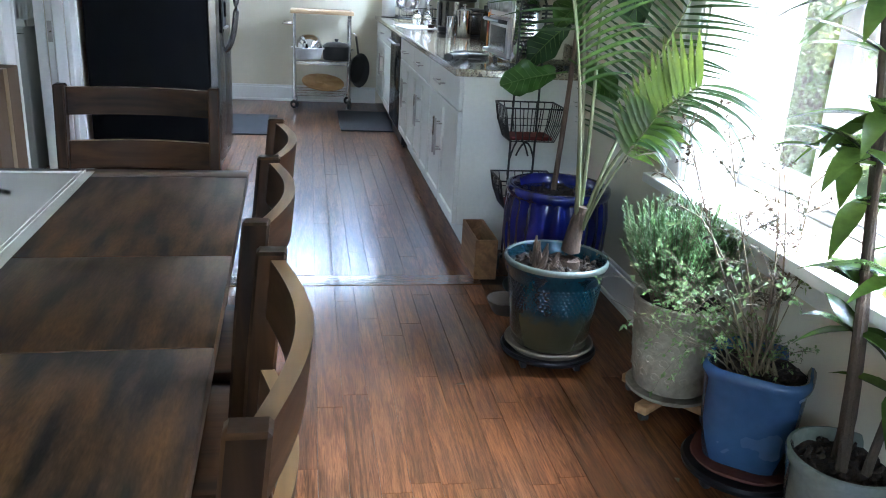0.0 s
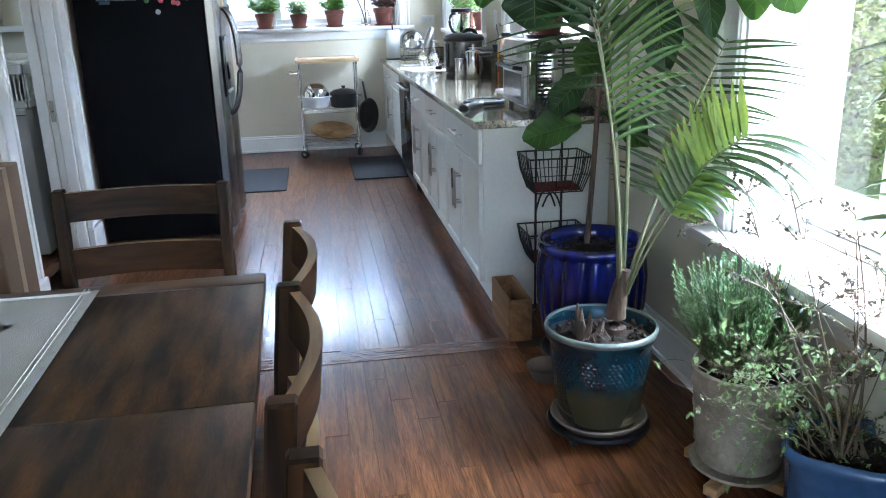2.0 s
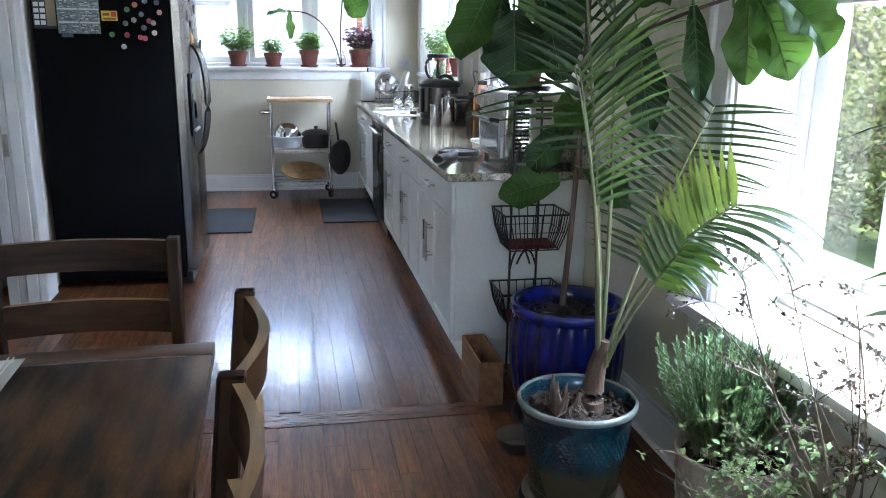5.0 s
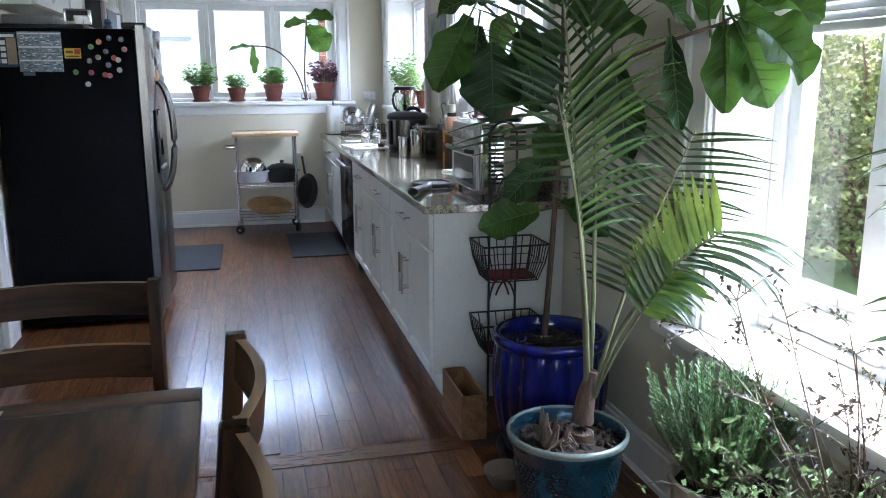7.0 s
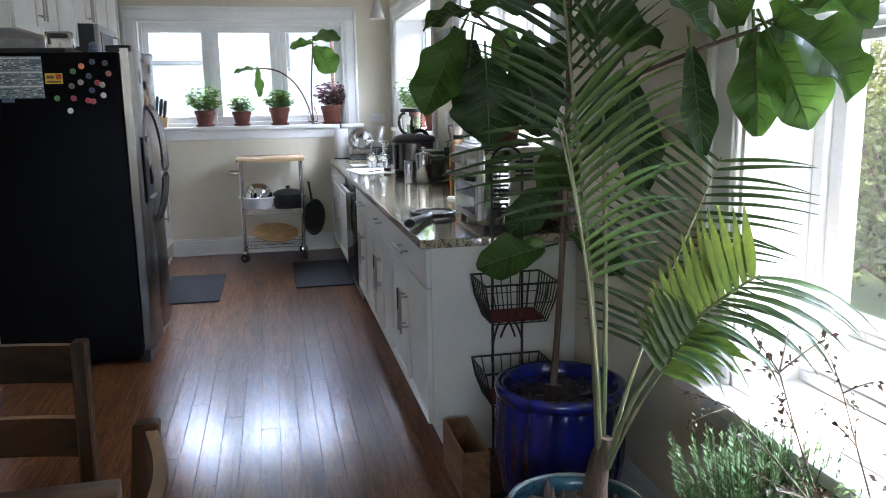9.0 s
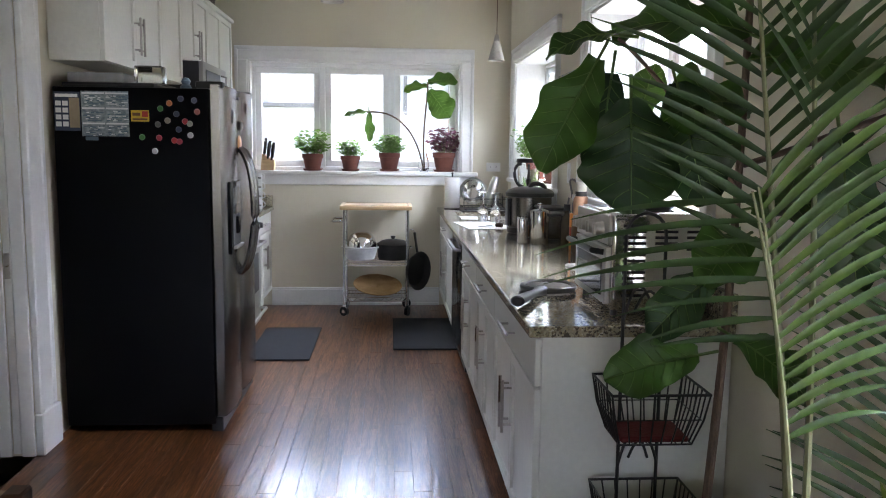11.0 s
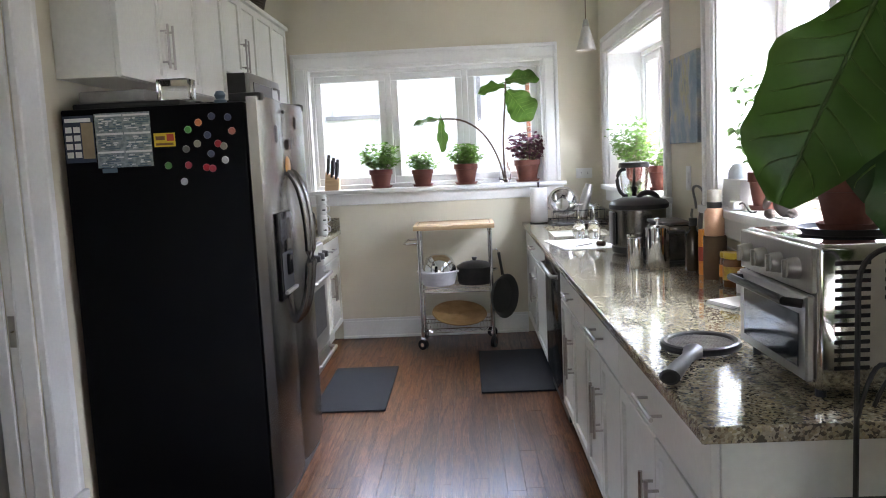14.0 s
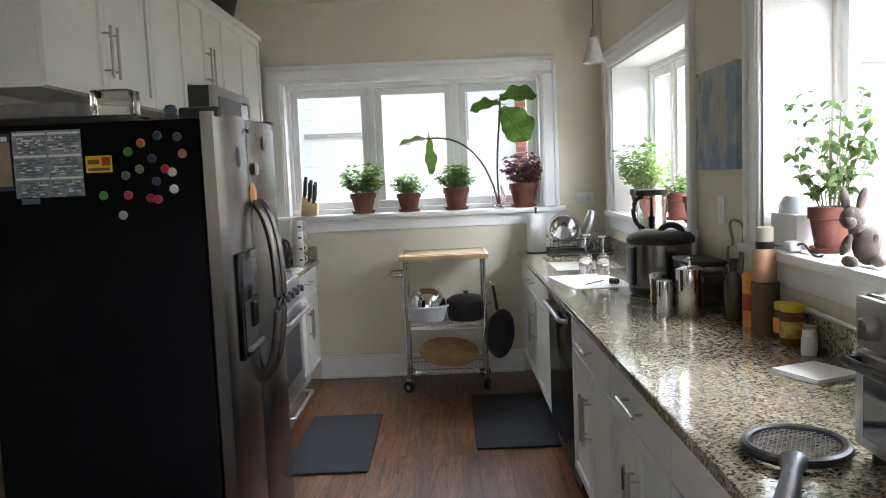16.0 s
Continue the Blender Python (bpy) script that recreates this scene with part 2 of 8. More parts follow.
M_blackplastic = mat("black_plastic", (0.02, 0.02, 0.021), 0.38, (0.03, 0.03, 0.03), 5, bump=0.02, fine=0.1)
M_caddy = mat("black_caddy", (0.007, 0.007, 0.008), 0.4, (0.010, 0.010, 0.011), 5, bump=0.02, fine=0.1, spec=0.2)
M_castiron = mat("cast_iron", (0.016, 0.015, 0.014), 0.5, (0.03, 0.027, 0.025), 10, bump=0.15, bscale=90)
M_granite = granite_mat()
M_floor = grain_mat("oak_floor", (0.082, 0.028, 0.011), (0.195, 0.074, 0.029), 0.3, 2.2, "y", 0.2, coat=0.75, bump=0.03, spec=0.06)
M_floor.node_tree.nodes["Principled BSDF"].inputs["Coat Roughness"].default_value = 0.16
_N, _L = M_floor.node_tree.nodes, M_floor.node_tree.links
_b1 = [n for n in _N if n.type == "BUMP"][0]
_tc = [n for n in _N if n.type == "TEX_COORD"][0]
_mp = _N.new("ShaderNodeMapping")
_mp.inputs["Scale"].default_value = (26, 8, 1)
_rip = _N.new("ShaderNodeTexNoise")
_rip.inputs["Scale"].default_value, _rip.inputs["Detail"].default_value = 1.0, 2.0
_b2 = _N.new("ShaderNodeBump")
_b2.inputs["Strength"].default_value, _b2.inputs["Distance"].default_value = 0.05, 0.012
_geo = _N.new("ShaderNodeNewGeometry")
_L.new(_geo.outputs["Position"], _mp.inputs["Vector"])
_L.new(_mp.outputs[0], _rip.inputs["Vector"])
_L.new(_rip.outputs[0], _b2.inputs["Height"])
_L.new(_b1.outputs[0], _b2.inputs["Normal"])
_L.new(_b2.outputs[0], _N["Principled BSDF"].inputs["Normal"])
_b3 = _N.new("ShaderNodeBump")
_b3.inputs["Strength"].default_value, _b3.inputs["Distance"].default_value = 0.2, 0.012
_L.new(_rip.outputs[0], _b3.inputs["Height"])
_L.new(_b3.outputs[0], _N["Principled BSDF"].inputs["Coat Normal"])
# flat-sawn figure: nested growth lines on every board, dark and slightly sunken
_hs = [n for n in _N if n.type == "HUE_SAT"][0]
_off = [n for n in _N if n.type == "VECT_MATH"][0]
_m4 = _N.new("ShaderNodeMapping")
_m4.inputs["Scale"].default_value = (0.42, 0.5, 0.42)
_fig = _N.new("ShaderNodeTexNoise")
_fig.inputs["Scale"].default_value, _fig.inputs["Detail"].default_value = 0.62, 1.5
_sn = _N.new("ShaderNodeMath")
_sn.operation, _sn.inputs[1].default_value = "MULTIPLY", 46.0
_s2 = _N.new("ShaderNodeMath")
_s2.operation = "SINE"
_mr = _N.new("ShaderNodeMapRange")
_mr.inputs[1].default_value, _mr.inputs[2].default_value, _mr.inputs[3].default_value, _mr.inputs[4].default_value = -1.0, 0.2, 0.68, 1.08
_L.new(_off.outputs[0], _m4.inputs["Vector"])
_L.new(_m4.outputs[0], _fig.inputs["Vector"])
_L.new(_fig.outputs[0], _sn.inputs[0])
_L.new(_sn.outputs[0], _s2.inputs[0])
_L.new(_s2.outputs[0], _mr.inputs[0])
_vm = _N.new("ShaderNodeMath")
_vm.operation = "MULTIPLY"
_L.new(_hs.inputs["Value"].links[0].from_socket, _vm.inputs[0])
_L.new(_mr.outputs[0], _vm.inputs[1])
_L.new(_vm.outputs[0], _hs.inputs["Value"])
_b4 = _N.new("ShaderNodeBump")
_b4.inputs["Strength"].default_value, _b4.inputs["Distance"].default_value = 0.07, 0.003
_L.new(_mr.outputs[0], _b4.inputs["Height"])
_L.new(_b3.outputs[0], _b4.inputs["Normal"])
_L.new(_b4.outputs[0], _N["Principled BSDF"].inputs["Coat Normal"])
M_subfloor = mat("floor_joint", (0.04, 0.016, 0.008), 0.7)
M_table = mat("table_wood", (0.082, 0.038, 0.015), 0.38, (0.013, 0.0105, 0.009), 1.5, (17, 3.0, 17), bump=0.06, bscale=16, fine=0.35, vary=0.15, rvar=0.12, detail=4, spec=0.16)
M_chair = grain_mat("chair_wood", (0.009, 0.005, 0.003), (0.050, 0.021, 0.008), 0.45, 0.6, "z", 0.15, bump=0.06, spec=0.12)
M_chairx = grain_mat("chair_wood_rail", (0.009, 0.005, 0.003), (0.050, 0.021, 0.008), 0.45, 0.6, "x", 0.15, bump=0.06, spec=0.12)
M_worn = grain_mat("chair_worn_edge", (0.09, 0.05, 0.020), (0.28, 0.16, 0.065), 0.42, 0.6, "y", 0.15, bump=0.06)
M_butcher = grain_mat("butcher_block", (0.42, 0.26, 0.13), (0.6, 0.42, 0.24), 0.45, 0.8, "x", 0.1)
M_cardboard = mat("cardboard", (0.15, 0.095, 0.058), 0.85, (0.13, 0.08, 0.048), 3, bump=0.06, bscale=90, fine=0.06)
M_linen = mat("linen", (0.78, 0.77, 0.71), 0.9, (0.72, 0.71, 0.65), 5, bump=0.35, bscale=420, fine=0.1)
M_glass = mat("clear_glass", (1, 1, 1), 0.02, (1, 1, 1), 1, bump=0, fine=0, trans=1.0, rvar=0.0)
M_mat = mat("rubber_mat", (0.016, 0.017, 0.021), 0.8, (0.022, 0.023, 0.027), 8, bump=0.3, bscale=130, fine=0.12, spec=0.2)
M_terra = mat("terracotta", (0.12, 0.034, 0.023), 0.7, (0.17, 0.058, 0.040), 9, bump=0.12, bscale=70, fine=0.12)
M_soil = mat("potting_soil", (0.014, 0.009, 0.006), 0.95, (0.038, 0.024, 0.014), 40, bump=1.0, bscale=120, fine=0.4)
M_paper = mat("white_paper", (0.78, 0.78, 0.76), 0.8, (0.72, 0.72, 0.7), 5, bump=0.03, fine=0.03)
M_plasticw = mat("white_plastic", (0.7, 0.7, 0.68), 0.35, (0.64, 0.64, 0.62), 5, bump=0.01, fine=0.03)
M_dryer = mat("dryer_enamel", (0.42, 0.43, 0.43), 0.3, (0.38, 0.39, 0.39), 3, bump=0.01, fine=0.03)

WR, WB, WL, CEIL = 1.43, 8.964, -1.30, 2.78


def wall_with_holes(name, axis, c0, c1, u0, u1, z0, z1, holes, label, material=M_wall):
    """A wall slab between c0 and c1 on one axis, with openings (u0, u1, z0, z1) right through it."""
    bm = B()
    us = sorted({u0, u1, *[h[0] for h in holes], *[h[1] for h in holes]})
    zs = sorted({z0, z1, *[h[2] for h in holes], *[h[3] for h in holes]})
    for ua, ub in zip(us, us[1:]):
        for za, zb in zip(zs, zs[1:]):
            mu, mz = (ua + ub) / 2, (za + zb) / 2
            if any(h[0] < mu < h[1] and h[2] < mz < h[3] for h in holes):
                continue
            if axis == "x":
                box(bm, c0, c1, ua, ub, za, zb)
            else:
                box(bm, ua, ub, c0, c1, za, zb)
    bmesh.ops.remove_doubles(bm, verts=bm.verts, dist=1e-4)
    seen = {}
    for f in bm.faces:
        c = f.calc_center_median()
        seen.setdefault((round(c.x, 3), round(c.y, 3), round(c.z, 3)), []).append(f)
    bmesh.ops.delete(bm, geom=[f for fs in seen.values() if len(fs) > 1 for f in fs], context="FACES_ONLY")
    return solo(name, bm, material, label, "wall", kind="structure", smooth=None)


# window openings
DW = (0.75, 2.86, 0.66, 2.3)     # dining window: y0, y1, z0, z1 in the right wall
K1 = (6.86, 8.60, 1.20, 2.19)    # kitchen right window by the corner
K2 = (4.30, 5.98, 1.20, 2.19)    # kitchen right window by the oven
BW = (-0.92, 0.98, 1.235, 2.215)  # back window: x0, x1
DOOR = (4.42, 5.31, 0.0, 2.17)
wall_with_holes("wall_east", "x", WR, WR + 0.36, -2.6, WB + 0.3, -0.05, CEIL, [DW, K1, K2], "cream painted plaster wall with three deep windows")
wall_with_holes("wall_north", "y", WB, WB + 0.24, WL - 0.16, WR, -0.05, CEIL, [BW], "cream painted plaster wall with a wide window")
wall_with_holes("wall_west", "x", WL - 0.16, WL, 3.6, WB, -0.05, CEIL, [DOOR], "cream painted plaster wall with a laundry doorway")
wall_with_holes("wall_dining_west", "x", -2.96, -2.8, -2.6, 3.6, -0.05, CEIL, [], "cream painted plaster wall of the dining room")
wall_with_holes("wall_dining_north", "y", 3.6, 3.76, -2.96, WL - 0.16, -0.05, CEIL, [], "cream painted plaster wall of the dining room")
# the south opening is assumed, never in view; it lets fill light in
wall_with_holes("wall_south", "y", -2.76, -2.6, -2.96, WR + 0.36, -0.05, CEIL, [(-2.3, 0.9, 0.75, 2.4)], "cream painted plaster wall behind the dining room")
# opening made up and out of view, only to admit fill light
wall_with_holes("wall_laundry_west", "x", -3.2, -3.05, 3.76, 6.5, -0.05, CEIL, [(4.9, 5.45, 1.35, 2.1)], "cream painted wall of the laundry room")
wall_with_holes("wall_laundry_north", "y", 6.3, 6.5, -3.05, WL - 0.16, -0.05, CEIL, [(-2.75, -1.90, 1.36, 2.3)], "cream painted laundry wall with a window")
solo("ceiling", box(B(), -3.2, WR + 0.36, -2.76, WB + 0.24, CEIL, CEIL + 0.12), M_ceil, "plain white plaster ceiling", "ceiling", kind="structure")
solo("floor", box(B(), -3.2, WR + 0.3, -2.76, WB + 0.2, -0.06, -0.006), M_subfloor, "dark red-brown oak strip floor with a satin varnish", "floor", kind="structure", smooth=None)


def casing(name, axis, face, out, u0, u1, z0, z1, w, label, legs=True, head=True):
    """A moulded casing round an opening: stepped strips on the wall's face."""
    bm = B()

    def strip(ua, ub, za, zb):
        for k, (inset, d) in enumerate(((0, 0.016), (0.012, 0.022))):
            a, b = sorted((face + 0.0, face + out * d))
            if axis == "x":
                box(bm, a, b, ua + inset, ub - inset, za + (inset if zb - za < w * 1.5 else 0), zb - (inset if zb - za < w * 1.5 else 0), 0.004)
            else:
                box(bm, ua + inset, ub - inset, a, b, za + (inset if zb - za < w * 1.5 else 0), zb - (inset if zb - za < w * 1.5 else 0), 0.004)
    if legs:
        strip(u0 - w, u0, z0, z1)
        strip(u1, u1 + w, z0, z1)
    if head:
        strip(u0 - w, u1 + w, z1, z1 + w)
    for ua, ub, za, zb in ((u0 - w - 0.018, u0 - w + 0.012, z0, z1 + w + 0.018), (u1 + w - 0.012, u1 + w + 0.018, z0, z1 + w + 0.018), (u0 - w - 0.018, u1 + w + 0.018, z1 + w - 0.012, z1 + w + 0.02)):
        a, b = sorted((face, face + out * 0.034))
        if axis == "x":
            box(bm, a, b, ua, ub, za, zb, 0.006, 2)
        else:
            box(bm, ua, ub, a, b, za, zb, 0.006, 2)
    return solo(name, bm, M_trim, label, "trim", kind="structure")


def window(name, axis, plane, out, u0, u1, z0, z1, sashes, label, bar=0.05, post=0.05):
    """A window unit of casement sashes in one plane, each with its pane."""
    w = thing(name, label, "window", kind="structure")
    d0, d1 = sorted((plane, plane + out * 0.07))

    def bx(bm, ua, ub, za, zb, da=d0, db=d1, bev=0.004):
        if axis == "x":
            box(bm, da, db, ua, ub, za, zb, bev)
        else:
            box(bm, ua, ub, da, db, za, zb, bev)
    bm = B()
    bx(bm, u0, u1, z0, z0 + bar)
    bx(bm, u0, u1, z1 - bar, z1)
    bx(bm, u0, u0 + post, z0 + bar, z1 - bar)
    bx(bm, u1 - post, u1, z0 + bar, z1 - bar)
    part("window_frame", bm, M_trim, w)
    n = len(sashes)
    for ua, ub in sashes:
        bm = B()
        s = 0.055
        za, zb = z0 + bar + 0.003, z1 - bar - 0.003
        a, b = (d0 + 0.015, d1 - 0.012)
        bx(bm, ua, ub, za, za + s, a, b)
        bx(bm, ua, ub, zb - s, zb, a, b)
        bx(bm, ua, ua + s, za + s, zb - s, a, b)
        bx(bm, ub - s, ub, za + s, zb - s, a, b)
        sash = part("sash", bm, M_trim, w)
        bm = B()
        mid = (a + b) / 2
        bx(bm, ua + s - 0.004, ub - s + 0.004, za + s - 0.004, zb - s + 0.004, mid - 0.002, mid + 0.002, 0)
        pane = part("pane", bm, M_glass, sash, "clear glass pane", smooth=None)
        pane.visible_shadow = False
    for (a0, a1), (b0, b1) in zip(sashes, sashes[1:]):
        bm = B()
        bx(bm, a1 + 0.002, b0 - 0.002, z0 + bar, z1 - bar)
        part("mullion", bm, M_trim, w)
    return w


def lining(name, axis, face, plane, u0, u1, z0, z1, label, sill_out, sill_over=0.05, sill_t=0.035):
    """The white lining of a deep opening from the wall's face to the window, and its projecting sill."""
    a, b = sorted((face, plane))
    t = 0.012
    whole = thing(name + "_lining", label, "trim", kind="structure")
    for nm, ua, ub, za, zb in (("jamb_board", u0, u0 + t, z0, z1), ("jamb_board", u1 - t, u1, z0, z1), ("head_board", u0 + t, u1 - t, z1 - t, z1)):
        part(nm, box(B(), a, b, ua, ub, za, zb) if axis == "x" else box(B(), ua, ub, a, b, za, zb), M_trim, whole, smooth=None)
    bm = B()
    f2 = face + sill_out
    a, b = sorted((f2, face))
    a2, b2 = sorted((face, plane))
    if axis == "x":
        box(bm, a, b, u0 - sill_over, u1 + sill_over, z0 - sill_t, z0, 0.006, 2)
        box(bm, a2, b2, u0 + 0.001, u1 - 0.001, z0 - 0.001, z0 + 0.002)
        box(bm, min(face, face + sill_out * 0.25), max(face, face + sill_out * 0.25), u0 - sill_over + 0.02, u1 + sill_over - 0.02, z0 - sill_t - 0.09, z0 - sill_t, 0.004)
    else:
        box(bm, u0 - sill_over, u1 + sill_over, a, b, z0 - sill_t, z0, 0.006, 2)
        box(bm, u0 + 0.001, u1 - 0.001, a2, b2, z0 - 0.001, z0 + 0.002)
        box(bm, u0 - sill_over + 0.02, u1 + sill_over - 0.02, min(face, face + sill_out * 0.25), max(face, face + sill_out * 0.25), z0 - sill_t - 0.09, z0 - sill_t, 0.004)
    solo(name + "_sill", bm, M_trim, "white painted window sill with an apron below", "sill", kind="structure")


casing("window_trim_north", "y", WB, -1, *BW, 0.1, "white moulded casing round the kitchen window")
window("window_1", "y", WB + 0.10, 1, BW[0] + 0.012, BW[1] - 0.012, BW[2] + 0.002, BW[3] - 0.012, [(-0.88, -0.30), (-0.25, 0.33), (0.38, 0.94)], "three white casement sashes side by side", 0.035, 0.028)
lining("window_1", "y", WB, WB + 0.10, *BW, "white lining of the kitchen window", -0.06, 0.16)
for nm, k, sashes in (("window_2", K1, [(6.93, 7.45), (7.5, 8.02), (8.07, 8.54)]), ("window_3", K2, [(4.36, 4.86), (4.91, 5.4), (5.45, 5.93)])):
    casing(nm + "_trim", "x", WR, -1, *k, 0.095, "white moulded casing round the kitchen side window")
    window(nm, "x", WR + 0.25, 1, k[0] + 0.012, k[1] - 0.012, k[2] + 0.002, k[3] - 0.012, sashes, "white casement window set deep in the wall", 0.035, 0.028)
    lining(nm, "x", WR, WR + 0.25, *k, "white lining of the deep side window", -0.05, 0.13)
casing("window_4_trim", "x", WR, -1, *DW, 0.12, "wide white moulded casing round the dining window")
window("window_4", "x", WR + 0.2, 1, DW[0] + 0.012, DW[1] - 0.012, DW[2] + 0.002, DW[3] - 0.012, [(0.81, 1.30), (1.35, 1.83), (1.88, 2.34), (2.40, 2.80)], "tall white casement windows beside the plants", 0.035, 0.045)
lining("window_4", "x", WR, WR + 0.2, *DW, "white lining of the dining window", -0.10, 0.14)

blind = thing("window_blind", "white slatted blind let partly down over the dining window", "blind")
part("head_rail", box(B(), WR + 0.12, WR + 0.17, DW[0] + 0.02, DW[1] - 0.02, DW[3] - 0.06, DW[3] - 0.014, 0.004), M_plasticw, blind)
part("bottom_rail", box(B(), WR + 0.13, WR + 0.16, DW[0] + 0.025, DW[1] - 0.025, 1.560, 1.585, 0.005, 2), M_plasticw, blind)
slat_m = mesh_of("slat", box(B(), -0.0022, 0.0022, DW[0] + 0.025, DW[1] - 0.025, -0.0135, 0.0135, 0.001), M_plasticw)
for k in range(27):
    slat = new("slat", slat_m)
    slat.matrix_basis = pose(WR + 0.145, 0, 1.600 + 0.0245 * k, 0, 22, 0)
    slat.parent = blind
# unseen window, assumed for the south opening
window("window_6", "y", -2.72, 1, -2.29, 0.89, 0.76, 2.39, [(-2.24, -1.2), (-1.15, 0.0), (0.05, 0.84)], "assumed wide white casement window, unseen, at the back of the dining room", 0.035, 0.028)
# baseboards
def baseboard(name, axis, face, out, u0, u1):
    bm = B()
    for h0, h1, d in ((0, 0.145, 0.018), (0.145, 0.165, 0.012), (0.0, 0.022, 0.03)):
        a, b = sorted((face, face + out * d))
        if axis == "x":
            box(bm, a, b, u0, u1, h0, h1, 0.003)
        else:
            box(bm, u0, u1, a, b, h0, h1, 0.003)
    return solo(name, bm, M_trim, "white painted baseboard with a shoe strip", "baseboard", kind="structure")


baseboard("baseboard_north", "y", WB, -1, -0.74, 0.80)
baseboard("baseboard_east", "x", WR, -1, -2.6, 3.99)
baseboard("baseboard_west", "x", WL, 1, 3.76, 4.20)
baseboard("baseboard_dining_west", "x", -2.8, 1, -2.6, 3.6)

# laundry doorway: casings with plinths, jamb and pocket door edge
bm = B()
for y0, y1 in ((4.22, 4.42), (5.31, 5.51)):
    box(bm, WL, WL + 0.02, y0 + 0.03, y1 - 0.03, 0.2, 2.20, 0.005)
    box(bm, WL, WL + 0.034, y0 + 0.0, y0 + 0.04, 0.2, 2.28, 0.006)
    box(bm, WL, WL + 0.026, y1 - 0.04, y1, 0.2, 2.28, 0.006)
    box(bm, WL, WL + 0.042, y0 - 0.005, y1 + 0.005, 0.0, 0.2, 0.006)
box(bm, WL, WL + 0.03, 4.20, 5.53, 2.18, 2.33, 0.008)
box(bm, WL, WL + 0.06, 4.18, 5.55, 2.33, 2.36, 0.008)
solo("door_trim", bm, M_trim, "white door casing with tall plinth blocks", "trim", kind="structure")
bm = B()
box(bm, WL - 0.16, WL - 0.105, 5.295, 5.31, 0, 2.17, 0.003)
box(bm, WL - 0.06, WL, 5.295, 5.31, 0, 2.17, 0.003)
box(bm, WL - 0.16, WL, 4.42, 5.295, 2.155, 2.17, 0.003)
solo("door_jamb", bm, M_trim, "white jamb of the laundry doorway", "trim", kind="structure")
d1 = thing("door_1", "white sliding pocket door pushed into the wall", "door", kind="structure")
part("door_leaf", box(B(), WL - 0.10, WL - 0.065, 5.302, 6.1, 0.012, 2.15, 0.003), M_trim, d1)
bm = B()
box(bm, WL - 0.096, WL - 0.070, 5.299, 5.304, 0.84, 0.96, 0.002)
part("edge_pull", bm, M_handle, d1, "dark metal edge pull")

# ---- kitchen: right-hand run ----
FX = 0.80  # face of the right-hand cabinets


def bar_handle(parent, x, y, z0, z1, out=-1, name="handle"):
    """An upright bar handle on two posts, standing off a face that looks along x."""
    bm = B()
    xo = x + out * 0.034
    tube(bm, [(xo, y, z0), (xo, y, z1)], 0.006, 10)
    for z in (z0 + 0.03, z1 - 0.03):
        tube(bm, [(x, y, z), (xo, y, z)], 0.0045, 8)
    return part(name, bm, M_handle, parent, "brushed nickel bar handle")


def bar_pull(parent, x, y0, y1, z, out=-1):
    bm = B()
    xo = x + out * 0.034
    tube(bm, [(xo, y0, z), (xo, y1, z)], 0.006, 10)
    for y in (y0 + 0.03, y1 - 0.03):
        tube(bm, [(x, y, z), (xo, y, z)], 0.0045, 8)
    return part("handle", bm, M_handle, parent, "brushed nickel bar handle")


def shaker(bm, x, y0, y1, z0, z1, out=-1, rail=0.055, t=0.02):
    """A framed door or drawer front with a sunk panel, its face at x."""
    xa, xb = sorted((x, x - out * t))
    box(bm, xa, xb, y0, y1, z0, z1)
    bm.normal_update()
    front = [f for f in bm.faces if all(abs(v.co.x - x) < 1e-5 for v in f.verts)]
    rim = list(front[0].edges)
    bmesh.ops.inset_individual(bm, faces=front, thickness=rail)
    bmesh.ops.inset_individual(bm, faces=front, thickness=0.0025)
    for v in front[0].verts:
        v.co.x -= out * 0.011
    bmesh.ops.bevel(bm, geom=[e for e in rim if e.is_valid], offset=0.002, segments=1, affect="EDGES")
    return bm


def slab(bm, x, y0, y1, z0, z1, out=-1, t=0.02):
    xa, xb = sorted((x, x - out * t))
    return box(bm, xa, xb, y0, y1, z0, z1, 0.003)


def base_unit(y0, y1, back, out, label, doors=2, end_panel=False, face=FX, drawer=True, name="base_cabinet"):
    c = thing(name, label, "cabinet", "kitchen base cabinets")
    bm = B()
    f = face - out * 0.045
    xa, xb = sorted((f, back))
    box(bm, xa, xb, y0 + (0.02 if end_panel else 0.001), y1 - 0.001, 0.14, 0.874)
    part("body", bm, M_cab, c, smooth=None)
    bm = B()
    xa, xb = sorted((face - out * 0.08, back))
    box(bm, xa, xb, y0 + 0.03, y1 - 0.001, 0.0, 0.14)
    part("toe_kick", bm, M_cab, c, smooth=None)
    if end_panel:
        bm = B()
        xa, xb = sorted((face - out * 0.021, back))
        box(bm, xa, xb, y0, y0 + 0.018, 0.14, 0.874, 0.002)
        part("end_panel", bm, M_cab, c)
    g = 0.003
    if drawer:
        d = part("drawer", slab(B(), face, y0 + g, y1 - g, 0.712, 0.868, out), M_cab, c)
        ym = (y0 + y1) / 2
        bar_pull(d, face, ym - 0.11, ym + 0.11, 0.79, out)
    top = 0.704 if drawer else 0.868
    w = (y1 - y0) / doors
    for i in range(doors):
        a, b = y0 + i * w + g, y0 + (i + 1) * w - g
        d = part("door", shaker(B(), face, a, b, 0.146, top, out), M_cab, c)
        ha = (b - 0.03 if i == 0 else a + 0.03) if doors == 2 else b - 0.04
        bar_handle(d, face, ha, 0.40, 0.60, out)
    return c


